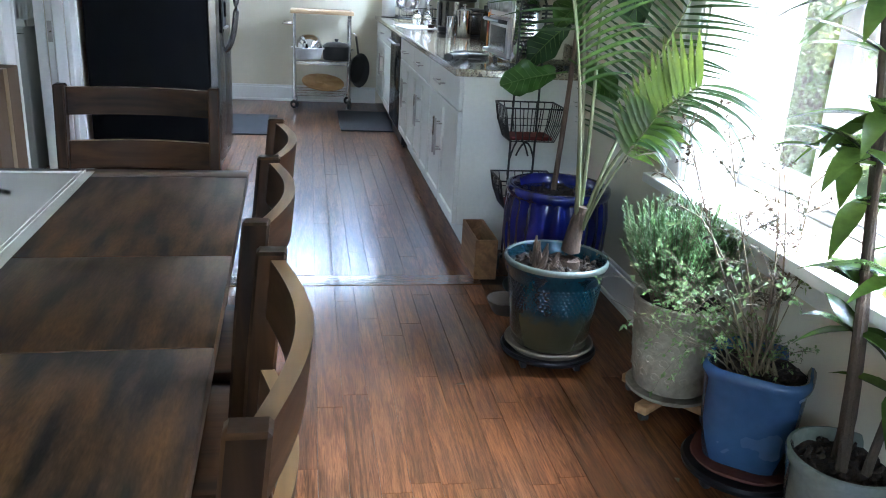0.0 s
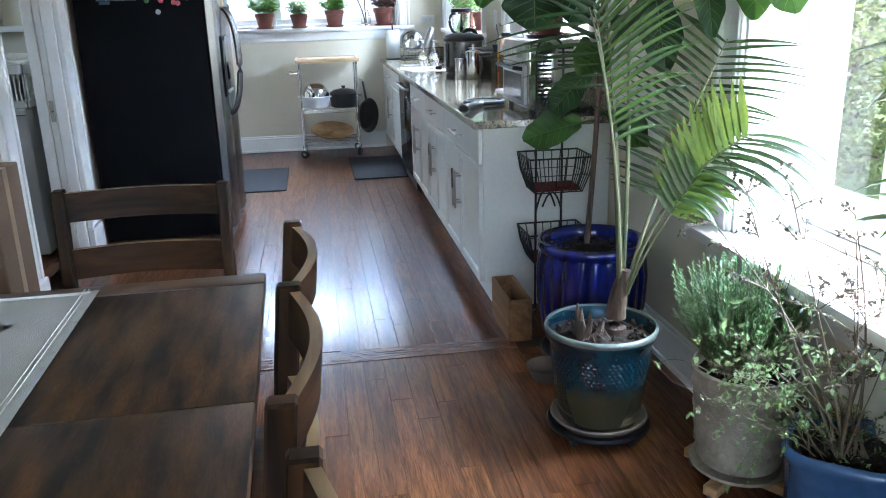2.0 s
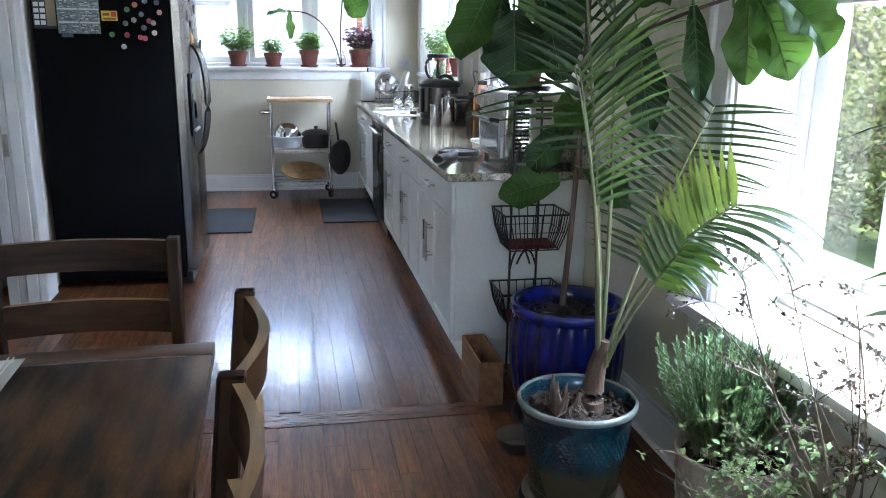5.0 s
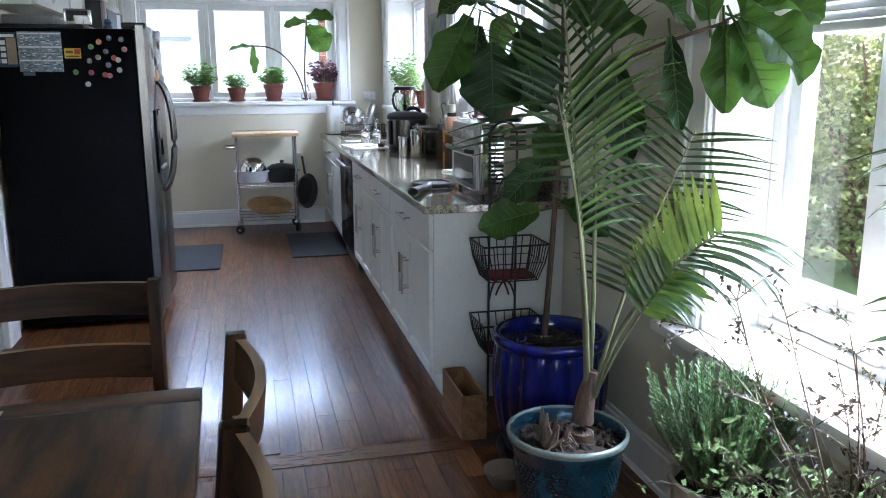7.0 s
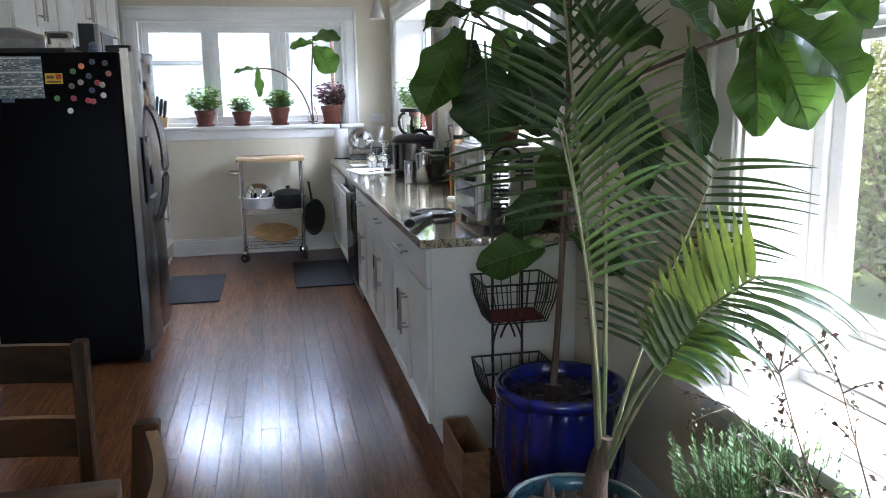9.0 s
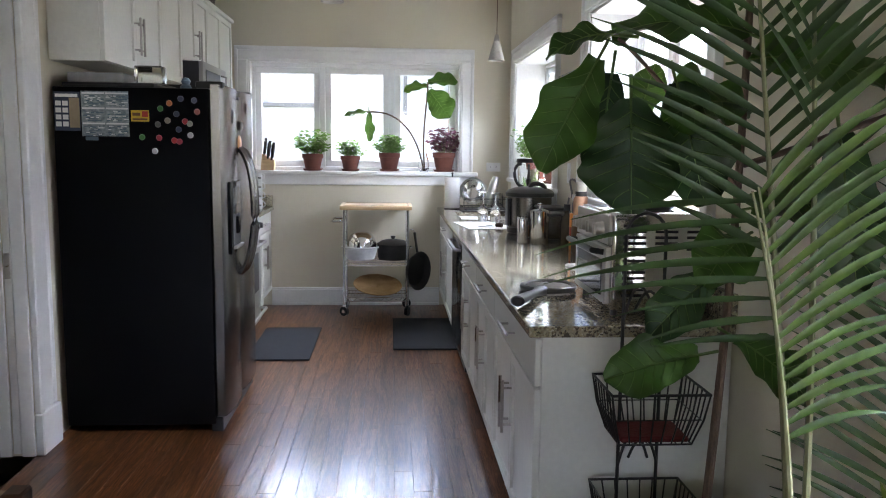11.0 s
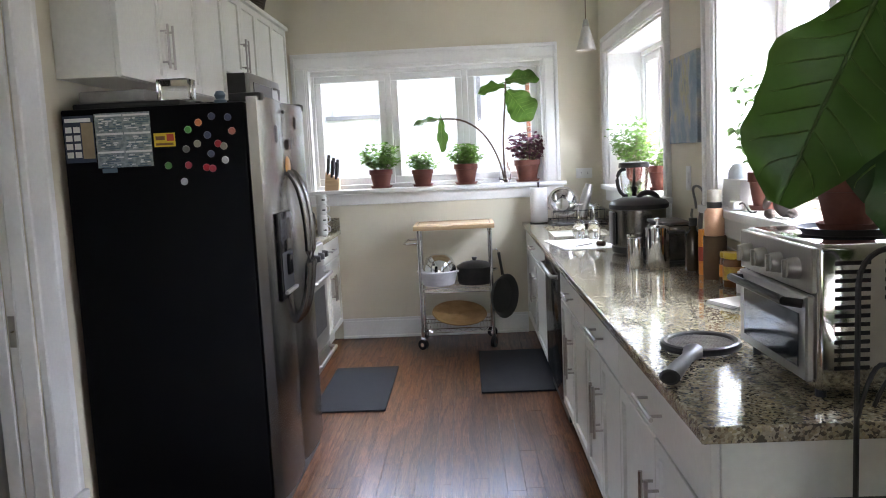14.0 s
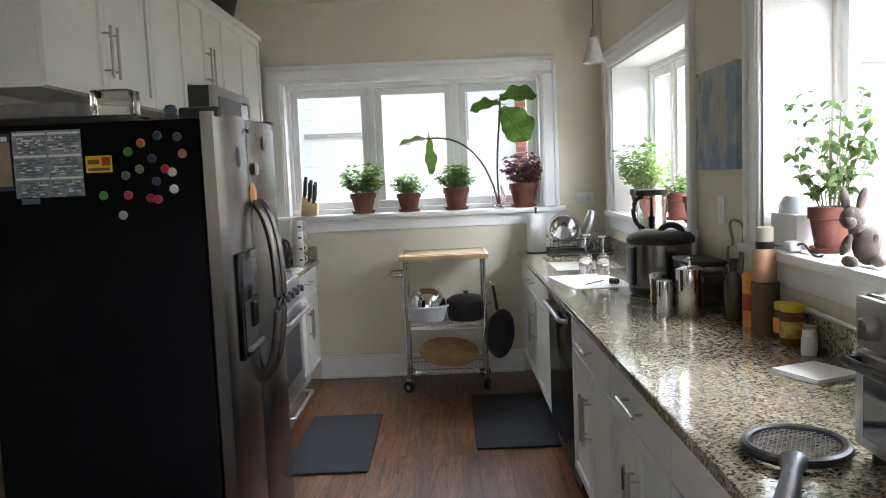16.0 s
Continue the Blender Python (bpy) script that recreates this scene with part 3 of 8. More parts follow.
base_unit(4.0, 4.985, WR - 0.004, -1, "white painted base cabinet with drawer, two doors and end panel", end_panel=True)
base_unit(4.985, 5.73, WR - 0.004, -1, "white painted base cabinet with one drawer and two doors")
base_unit(5.73, 6.585, WR - 0.004, -1, "white painted base cabinet beside the dishwasher")
base_unit(7.40, 8.92, WR - 0.004, -1, "white painted sink cabinet with drawer front and two doors")

dw = thing("dishwasher", "black built-in dishwasher with a steel bar handle", "dishwasher")
part("body", box(B(), 0.83, WR - 0.01, 6.60, 7.385, 0.02, 0.87), M_blackplastic, dw)
part("door", box(B(), 0.80, 0.828, 6.595, 7.39, 0.13, 0.868, 0.006, 2), M_blackgloss, dw)
bm = B()
tube(bm, [(0.80, 6.68, 0.80), (0.765, 6.72, 0.80), (0.765, 7.28, 0.80), (0.80, 7.32, 0.80)], 0.011, 10)
part("handle", bm, M_steel, dw, "steel bar handle")
part("kick_plate", box(B(), 0.845, 0.86, 6.60, 7.385, 0.0, 0.125), M_blackplastic, dw)

bm = B()
# worktop with an opening for the sink
SX0, SX1, SY0, SY1 = 0.90, 1.30, 7.70, 8.45
for a, b, c, d in ((0.775, WR - 0.003, 3.975, SY0), (0.775, WR - 0.003, SY1, WB - 0.003), (0.775, SX0, SY0, SY1), (SX1, WR - 0.003, SY0, SY1)):
    box(bm, a, b, c, d, 0.876, 0.912)
bmesh.ops.remove_doubles(bm, verts=bm.verts, dist=1e-4)
wt = solo("worktop", bm, M_granite, "speckled brown and cream granite worktop, polished", "worktop", smooth=None)
bv = wt.modifiers.new("edge", "BEVEL")
bv.width, bv.segments, bv.limit_method = 0.005, 2, "ANGLE"
solo("backsplash", box(B(), WR - 0.024, WR - 0.001, 3.975, WB - 0.003, 0.912, 1.012, 0.004), M_granite, "low granite backsplash along the wall", "backsplash")
bm = B()
box(bm, SX0 - 0.012, SX1 + 0.012, SY0 - 0.012, SY1 + 0.012, 0.70, 0.708)
for a, b, c, d in ((SX0 - 0.012, SX0 - 0.001, SY0 - 0.012, SY1 + 0.012), (SX1 + 0.001, SX1 + 0.012, SY0 - 0.012, SY1 + 0.012), (SX0, SX1, SY0 - 0.012, SY0 - 0.001), (SX0, SX1, SY1 + 0.001, SY1 + 0.012)):
    box(bm, a, b, c, d, 0.708, 0.874)
solo("sink", bm, M_steel, "undermounted stainless steel kitchen sink", "sink", smooth=None)

# ---- kitchen: left-hand run ----
LX = -0.74  # face of the left-hand base cabinet
base_unit(8.10, WB - 0.004, WL + 0.004, 1, "white painted base cabinet beside the stove", doors=2, face=LX)
lw = solo("side_worktop", box(B(), WL + 0.004, LX + 0.025, 8.095, WB - 0.003, 0.876, 0.912, 0.005, 2), M_granite, "short speckled granite worktop beside the stove", "worktop")
solo("side_backsplash", box(B(), WL + 0.004, LX + 0.02, WB - 0.026, WB - 0.002, 0.912, 1.012, 0.004), M_granite, "low granite backsplash under the window", "backsplash")

st = thing("stove", "stainless steel gas range with black knobs", "stove")
part("body", box(B(), WL + 0.02, -0.730, 7.330, 8.085, 0.05, 0.90, 0.004), M_steel, st)
part("oven_door", box(B(), -0.730, -0.698, 7.335, 8.080, 0.20, 0.74, 0.008, 2), M_steel, st)
part("oven_window", box(B(), -0.698, -0.694, 7.460, 7.960, 0.32, 0.62, 0.0), M_blackplastic, st)
part("drawer", box(B(), -0.730, -0.702, 7.335, 8.080, 0.06, 0.19, 0.006, 2), M_steel, st)
part("control_panel", box(B(), -0.730, -0.705, 7.335, 8.080, 0.75, 0.905, 0.01, 2), M_steel, st)
for i in range(5):
    bm = B()
    y = 7.420 + i * 0.148
    tube(bm, [(-0.705, y, 0.83), (-0.685, y, 0.83), (-0.665, y, 0.83)], [0.027, 0.025, 0.02], 16)
    part("knob", bm, M_blackplastic, st, "black control knob")
for z, nm in ((0.70, "door_handle"), (0.165, "drawer_handle")):
    bm = B()
    tube(bm, [(-0.698, 7.400, z), (-0.645, 7.420, z), (-0.645, 8.000, z), (-0.698, 8.020, z)], 0.012, 10)
    part(nm, bm, M_steel, st)
part("cooktop", box(B(), WL + 0.02, -0.720, 7.335, 8.080, 0.90, 0.912, 0.003), M_blackplastic, st)
for y in (7.520, 7.890):
    bm = B()
    for k in range(4):
        tube(bm, [(-1.2 + 0.155 * k, y - 0.16, 0.935), (-1.2 + 0.155 * k, y + 0.16, 0.935)], 0.006, 6)
    for yy in (y - 0.16, y, y + 0.16):
        tube(bm, [(-1.22, yy, 0.935), (-0.75, yy, 0.935)], 0.006, 6)
    for xx in (-1.22, -0.75):
        for yy in (y - 0.16, y + 0.16):
            tube(bm, [(xx, yy, 0.912), (xx, yy, 0.94)], 0.006, 6)
    part("grate", bm, M_castiron, st, "black cast-iron pan grate")

# ---- fridge ----
FY0, FY1 = 5.60, 6.50
fr = thing("fridge", "tall side-by-side fridge, black sides and steel doors", "fridge")
part("body", box(B(), WL + 0.03, -0.535, FY0, FY1, 0.04, 1.725, 0.008, 2), M_black, fr, "textured black fridge cabinet")
part("base_grille", box(B(), -0.56, -0.50, FY0 + 0.01, FY1 - 0.01, 0.0, 0.075, 0.004), M_blackplastic, fr)
ysp = 6.03


def fridge_door(y0, y1, nm):
    """A door whose front bows out slightly."""
    bm = B()
    n = 10
    pts = [(-0.525, y0)]
    for i in range(n + 1):
        t = i / n
        pts.append((-0.478 + 0.016 * math.sin(math.pi * t) + (0.0 if 0 < i < n else -0.006), y0 + (y1 - y0) * t))
    pts.append((-0.525, y1))
    prism(bm, pts, "z", 0.085, 1.745)
    return part(nm, bm, M_fridge_steel, fr, "brushed steel door", smooth=50)


fd = fridge_door(FY0 + 0.001, ysp - 0.004, "freezer_door")
rd = fridge_door(ysp + 0.004, FY1 - 0.001, "fridge_door")
for d, y in ((fd, ysp - 0.05), (rd, ysp + 0.05)):
    bm = B()
    tube(bm, bez((-0.47, y, 1.44), (-0.36, y, 1.40), (-0.37, y, 0.82), (-0.47, y, 0.76), 18), [0.012] + [0.016] * 16 + [0.012], 12)
    part("handle", bm, M_fridge_steel, d, "curved steel door handle")
bm = B()
box(bm, -0.468, -0.455, 5.70, 5.96, 0.90, 1.27, 0.006, 2)
dsp = part("dispenser", bm, M_blackgloss, fd, "black ice and water dispenser")
part("dispenser_recess", box(B(), -0.4545, -0.452, 5.73, 5.93, 0.93, 1.10, 0.002), M_gap, fd)
part("drip_tray", box(B(), -0.452, -0.435, 5.73, 5.93, 0.925, 0.94, 0.003), M_steel, fd)
part("dispenser_lever", box(B(), -0.453, -0.438, 5.80, 5.86, 1.0, 1.09, 0.004), M_blackgloss, fd)
part("dispenser_display", box(B(), -0.4548, -0.4535, 5.74, 5.92, 1.15, 1.24, 0.0), mat("grey_display", (0.10, 0.10, 0.11), 0.15, bump=0), fd)
for y0, y1 in ((FY0 + 0.02, FY0 + 0.1), (FY1 - 0.1, FY1 - 0.02)):
    part("hinge_cover", box(B(), -0.60, -0.47, y0, y1, 1.727, 1.762, 0.008, 2), M_blackplastic, fr)

# ---- wall cabinets ----
UX = -1.03


def wall_unit(y0, y1, z0, z1, doors, label, hz):
    c = thing("wall_cabinet", label, "cabinet", "kitchen wall cabinets")
    part("body", box(B(), WL + 0.003, UX - 0.022, y0 + 0.0015, y1 - 0.0015, z0, z1, 0.002), M_cab, c)
    w = (y1 - y0) / doors
    for i in range(doors):
        a, b = y0 + i * w + 0.002, y0 + (i + 1) * w - 0.002
        d = part("door", shaker(B(), UX, a, b, z0 + 0.003, z1 - 0.003, 1, 0.06), M_cab, c)
        if hz:
            bar_handle(d, UX, b - 0.03 if i == 0 else a + 0.03, hz, hz + 0.2, 1)
    return c


UT = 2.50
wall_unit(5.65, 6.65, 1.852, UT, 2, "white painted wall cabinet above the fridge, two doors", 1.93)
wall_unit(6.65, 7.12, 1.852, UT, 1, "narrow white painted wall cabinet with one door", None)
wall_unit(7.12, 7.88, 2.02, UT, 2, "short white painted wall cabinet above the microwave", 2.05)
wall_unit(7.88, 8.80, 1.852, UT, 2, "white painted wall cabinet near the window", None)
solo("cornice", box(B(), WL + 0.003, UX + 0.02, 5.64, 8.81, UT, UT + 0.03, 0.006, 2), M_cab, "white cornice board on top of the wall cabinets", "trim", kind="structure")
mw = thing("microwave", "over-the-range stainless microwave hood", "microwave")
part("body", box(B(), WL + 0.02, -0.93, 7.13, 7.87, 1.62, 2.012, 0.004), M_blackplastic, mw)
part("front", box(B(), -0.93, -0.90, 7.13, 7.87, 1.62, 2.012, 0.008, 2), M_steel, mw)
part("glass_door", box(B(), -0.90, -0.896, 7.2, 7.65, 1.68, 1.96, 0.0), M_blackplastic, mw)
bm = B()
tube(bm, [(-0.90, 7.7, 1.68), (-0.865, 7.7, 1.69), (-0.865, 7.7, 1.95), (-0.90, 7.7, 1.96)], 0.009, 8)
part("handle", bm, M_steel, mw)

# ---- dining table and chairs ----
TX0, TX1, TY0, TY1, TZ = -1.14, -0.068, 0.15, 2.43, 0.775
tb = thing("dining_table", "dark distressed plank dining table with extension leaves", "table")
bounds = [TY0, 0.912, 1.316, 1.722, 2.352]
for i, (a, b) in enumerate(zip(bounds, bounds[1:])):
    part("tabletop_leaf", box(B(), TX0, TX1, a + 0.0012, b - 0.0012, TZ - 0.032, TZ, 0.003, 2), M_table, tb)
part("breadboard_end", box(B(), TX0, TX1 - 0.0, 2.3535, TY1, TZ - 0.034, TZ + 0.001, 0.004, 2), grain_mat("table_end_wood", (0.02, 0.010, 0.006), (0.08, 0.04, 0.018), 0.36, 0.5, "x", 0.1), tb)
for x in (TX0 + 0.07, TX1 - 0.09):
    part("side_apron", box(B(), x, x + 0.022, TY0 + 0.12, TY1 - 0.12, TZ - 0.13, TZ - 0.033, 0.003), M_table, tb)
for y in (TY0 + 0.10, TY1 - 0.12):
    part("end_apron", box(B(), TX0 + 0.09, TX1 - 0.092, y, y + 0.022, TZ - 0.13, TZ - 0.033, 0.003), M_table, tb)
for x in (TX0 + 0.1, TX1 - 0.1):
    for y in (TY0 + 0.14, TY1 - 0.14):
        bm = B()
        box(bm, x - 0.045, x + 0.045, y - 0.045, y + 0.045, 0.6, TZ - 0.034, 0.005)
        lathe(bm, [(0, 0), (0.032, 0), (0.036, 0.06), (0.03, 0.12), (0.04, 0.3), (0.046, 0.48), (0.03, 0.54), (0.044, 0.57), (0.044, 0.6), (0, 0.6)], x, y, 0, 16)
        part("leg", bm, M_table, tb)

# runner: a cloth strip with a hemmed, slightly wavy border
bm = B()
nu, nv = 22, 60
rx0, rx1, ry0, ry1 = -0.86, -0.462, 0.2, 2.385
grid = []
for j in range(nv + 1):
    row = []
    for i in range(nu + 1):
        u, v = i / nu, j / nv
        x = rx0 + (rx1 - rx0) * u + 0.012 * v * (u - 0.5)
        y = ry0 + (ry1 - ry0) * v + 0.006 * math.sin(7 * u)
        z = TZ + 0.0035 + 0.0025 * max(0, noise.noise((x * 6, y * 5, 0.3))) + 0.0012 * noise.noise((x * 22, y * 18, 2))
        row.append(bm.verts.new((x, y, max(z, TZ + 0.003))))
    grid.append(row)
for j in range(nv):
    for i in range(nu):
        bm.faces.new((grid[j][i], grid[j][i + 1], grid[j + 1][i + 1], grid[j + 1][i]))
ext = bmesh.ops.solidify(bm, geom=list(bm.faces), thickness=-0.0015)
rn = thing("table_runner", "off-white linen table runner with a stitched hem on the table", "table runner")
part("cloth", bm, M_linen, rn, smooth=180)
bm = B()
for off in (0.022, 0.032):
    tube(bm, [(rx1 + 0.012 * (v / 40 - 0.0) * 0.5 - off, ry0 + (ry1 - ry0) * v / 40, TZ + 0.0085) for v in range(41)], 0.0016, 5)
    tube(bm, [(rx0 + 0.01 + (rx1 - rx0 - 0.02) * v / 20, ry1 - off, TZ + 0.0085) for v in range(21)], 0.0016, 5)
part("hem_stitching", bm, M_linen, rn, "raised drawn-thread hem")
br = thing("brass_dish", "small brass dish on the table runner", "dish")
bm = B()
lathe(bm, [(0, 0.006), (0.03, 0.006), (0.03, 0.0), (0.034, 0.0), (0.034, 0.01), (0.06, 0.03), (0.075, 0.045), (0.077, 0.045), (0.062, 0.027), (0.03, 0.012), (0, 0.011)], -0.625, 1.73, TZ + 0.0075, 28)
part("bowl", bm, mat("brass", (0.75, 0.5, 0.17), 0.25, (0.45, 0.3, 0.1), 8, metal=1.0, bump=0.02), br)
bm = B()
lathe(bm, [(0, 0.01), (0.022, 0.012), (0.026, 0.03), (0.016, 0.05), (0.02, 0.06), (0, 0.066)], -0.625, 1.73, TZ + 0.009, 20)
part("candle_cup", bm, MATS["brass"], br)


askew = Matrix.Translation((TX1, TY1, 0)) @ Matrix.Rotation(radians(1.5), 4, "Z") @ Matrix.Translation((-TX1, -TY1, 0))
for ob in (tb, rn, br):
    ob.matrix_basis = askew


def chair_at(name, label, at):
    """A ladder-back chair facing its own -x; backrest bowed outwards on +x side."""
    c = thing(name, label, "chair", "chairs round the table", at)
    hw, H = 0.218, 0.955
    part("seat", prism(B(), [(-0.42, -0.205), (-0.42, 0.205), (-0.02, 0.19), (-0.02, -0.19)], "z", 0.445, 0.472, 0.006), M_chairx, c)
    for s in (-1, 1):
        bm = B()
        y = s * hw
        pts = [(0.02, 0.0), (0.0, 0.2), (-0.012, 0.45), (0.0, 0.62), (0.014, 0.80), (0.03, H)]
        a = [bm.verts.new((x - 0.02 + dx, y + dy, z)) for x, z in pts for dx, dy in ((0, -0.016), (0.04, -0.016), (0.04, 0.016), (0, 0.016))]
        for k in range(len(pts) - 1):
            for q in range(4):
                bm.faces.new((a[4 * k + q], a[4 * k + (q + 1) % 4], a[4 * k + 4 + (q + 1) % 4], a[4 * k + 4 + q]))
        bm.faces.new(a[:4])
        bm.faces.new(a[-4:])
        bmesh.ops.bevel(bm, geom=list(bm.edges), offset=0.004, segments=1, affect="EDGES")
        part("back_post", bm, M_chair, c)
        part("front_leg", prism(B(), [(-0.41, s * 0.185 - 0.018), (-0.372, s * 0.185 - 0.018), (-0.372, s * 0.185 + 0.018), (-0.41, s * 0.185 + 0.018)], "z", 0.0, 0.446, 0.004), M_chair, c)
        part("side_rail", box(B(), -0.375, -0.02, s * 0.19 - 0.011, s * 0.19 + 0.011, 0.385, 0.444, 0.003), M_chairx, c)
        part("stretcher", box(B(), -0.375, -0.01, s * 0.19 - 0.009, s * 0.19 + 0.009, 0.16, 0.19, 0.003), M_chairx, c)
    part("front_rail", box(B(), -0.402, -0.38, -0.168, 0.168, 0.385, 0.444, 0.003), M_chair, c)
    part("cross_stretcher", box(B(), -0.2, -0.18, -0.182, 0.182, 0.165, 0.185, 0.003), M_chair, c)
    for z0, z1, nm in ((0.865, 0.945, "top_rail"), (0.705, 0.788, "middle_rail"), (0.53, 0.59, "lower_rail")):
        bm = B()
        n, prev = 14, None
        for i in range(n + 1):
            t = i / n
            y = -hw + 0.012 + (2 * hw - 0.024) * t
            bow = 0.036 * math.sin(math.pi * t)
            base = -0.022 + (z0 - 0.45) * 0.10 * (1 if z0 > 0.6 else 0.6)
            lean = (z1 - z0) * 0.10
            arch = 0.0
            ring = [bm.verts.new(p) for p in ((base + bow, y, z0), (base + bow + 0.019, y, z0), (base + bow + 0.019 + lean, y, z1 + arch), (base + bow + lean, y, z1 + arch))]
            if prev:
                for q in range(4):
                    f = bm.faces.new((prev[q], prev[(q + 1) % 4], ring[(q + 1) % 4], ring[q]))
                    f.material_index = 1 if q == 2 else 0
            else:
                bm.faces.new(ring)
            prev = ring
        bm.faces.new(prev)
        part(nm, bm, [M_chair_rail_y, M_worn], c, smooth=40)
    return c


M_chair_rail_y = grain_mat("chair_rail_wood", (0.009, 0.005, 0.003), (0.050, 0.021, 0.008), 0.45, 0.6, "y", 0.15, bump=0.06, spec=0.12)
chB = chair_at("dining_chair", "dark stained wooden ladder-back chair with bowed rails", pose(-0.012, 2.015, 0.0))
copy_thing(chB, pose(-0.008, 1.578, 0.0))
copy_thing(chB, pose(0.02, 1.012, 0.0, 0, 0, 0))
chA = copy_thing(chB, pose(-0.405, 2.705, 0.0, 0, 0, 90))

# cardboard box standing by the doorway
cb = thing("moving_box", "tall plain brown cardboard box standing against the wall", "box")
part("carton", box(B(), -1.55, -1.01, 3.3, 3.58, 0.0, 0.905, 0.004), M_cardboard, cb)
part("tape", box(B(), -1.5505, -1.0095, 3.42, 3.46, 0.02, 0.9055, 0.0), mat("packing_tape", (0.34, 0.22, 0.11), 0.3), cb)

# ---- plants ----
M_leaf_palm = mat("palm_leaf", (0.062, 0.115, 0.022), 0.22, (0.03, 0.07, 0.014), 4, spec=0.5, bump=0.1, bscale=60, fine=0.2, vary=0.12, translucent=0.22)
M_leaf_palm_y = mat("palm_leaf_young", (0.068, 0.100, 0.014), 0.34, (0.036, 0.078, 0.013), 4, bump=0.1, bscale=60, fine=0.2, translucent=0.26)
# darker copy of palm_leaf: the shaded look of backlit fronds painted in
M_leaf_palm_d = mat("palm_leaf_shaded", (0.026, 0.062, 0.014), 0.34, (0.016, 0.042, 0.010), 4, bump=0.1, bscale=60, fine=0.2, vary=0.12, translucent=0.15)
M_vein = mat("leaf_vein", (0.075, 0.135, 0.040), 0.45, fine=0.1, translucent=0.45)
M_stem_palm = mat("palm_stem", (0.11, 0.13, 0.055), 0.4, (0.19, 0.19, 0.10), 6, (4, 4, 0.6), bump=0.08, fine=0.15)
M_bark_palm = mat("palm_base", (0.060, 0.036, 0.022), 0.65, (0.125, 0.08, 0.052), 12, (5, 5, 1), bump=0.4, fine=0.3)
M_leaf_fig = mat("fig_leaf", (0.024, 0.068, 0.010), 0.36, (0.034, 0.095, 0.014), 7, spec=0.3, bump=0.3, bscale=26, fine=0.15, vary=0.15, translucent=0.2)
# darker copy of fig_leaf: shade on the hanging leaves put into the colour
M_leaf_fig_d = mat("fig_leaf_shaded", (0.010, 0.032, 0.008), 0.4, (0.015, 0.044, 0.011), 7, spec=0.25, bump=0.3, bscale=26, fine=0.15, vary=0.15, translucent=0.1)
M_bark = mat("brown_bark", (0.080, 0.048, 0.033), 0.75, (0.13, 0.085, 0.06), 14, (3, 3, 1), bump=0.4, fine=0.25)
M_leaf_rose = mat("rosemary_leaf", (0.05, 0.125, 0.038), 0.55, (0.11, 0.20, 0.075), 14, bump=0.05, fine=0.25, translucent=0.1, spec=0.2)
M_leaf_bush = mat("bush_leaf", (0.10, 0.17, 0.06), 0.55, (0.16, 0.23, 0.10), 12, bump=0.05, fine=0.25, translucent=0.3, spec=0.2)
M_leaf_dark = mat("dark_red_leaf", (0.03, 0.035, 0.016), 0.5, (0.06, 0.04, 0.022), 12, bump=0.05, fine=0.25, translucent=0.2)
M_twig = mat("twig", (0.09, 0.06, 0.035), 0.7, (0.14, 0.11, 0.06), 20, bump=0.2, fine=0.2)


def pot_soil(parent, x, y, z, r, n=36, seed=1):
    bm = B()
    rings = []
    for k in range(6):
        rr = r * k / 5
        if k == 0:
            rings.append([bm.verts.new((x, y, z + 0.012))])
            continue
        rings.append([bm.verts.new((x + rr * math.cos(2 * math.pi * i / n), y + rr * math.sin(2 * math.pi * i / n), z + 0.014 * noise.noise((x + rr * math.cos(2 * math.pi * i / n) * 30, y + rr * math.sin(2 * math.pi * i / n) * 30, seed)) + 0.01 * (1 - k / 5))) for i in range(n)])
    for a, b in zip(rings, rings[1:]):
        for i in range(n):
            j = (i + 1) % n
            bm.faces.new((a[0], b[i], b[j]) if len(a) == 1 else (a[i], a[j], b[j], b[i]))
    rng = random.Random(seed)
    for k in range(70):
        a, rr = rng.uniform(0, 6.28), r * math.sqrt(rng.random()) * 0.93
        s = rng.uniform(0.004, 0.011)
        vs = bmesh.ops.create_icosphere(bm, subdivisions=1, radius=s)["verts"]
        bmesh.ops.transform(bm, matrix=Matrix.Translation((x + rr * math.cos(a), y + rr * math.sin(a), z + 0.008)) @ Euler((rng.uniform(0, 3), rng.uniform(0, 3), 0)).to_matrix().to_4x4() @ Matrix.Diagonal((1.4, 1, 0.6, 1)), verts=vs)
    return part("soil", bm, M_soil, parent, "dark crumbly potting soil", smooth=60)


def leaflet(bm, base, d, up, length, width, droop, fold=0.25, seg=5, curl=0.0):
    """A narrow pleated blade that tapers to a point and hangs with its weight."""
    d, up = Vector(d).normalized(), Vector(up)
    side = d.cross(up)
    side = side.normalized() if side.length > 1e-6 else Vector((1, 0, 0))
    nrm = side.cross(d).normalized()
    prev = None
    p = Vector(base)
    step = length / seg
    for i in range(seg + 1):
        t = i / seg
        w = width * (0.45 + 2.2 * t) if t < 0.25 else width * (1.0 - ((t - 0.25) / 0.75) ** 1.7)
        w = max(w, 0.0006)
        a = bm.verts.new(p - side * w - nrm * (-fold) * w)
        b = bm.verts.new(p)
        c = bm.verts.new(p + side * w - nrm * (-fold) * w)
        if prev:
            bm.faces.new((prev[0], prev[1], b, a))
            bm.faces.new((prev[1], prev[2], c, b))
        prev = (a, b, c)
        d = (d + Vector((0, 0, -droop * (0.3 + t))) / seg + side * curl / seg).normalized()
        nrm = side.cross(d).normalized()
        p = p + d * step


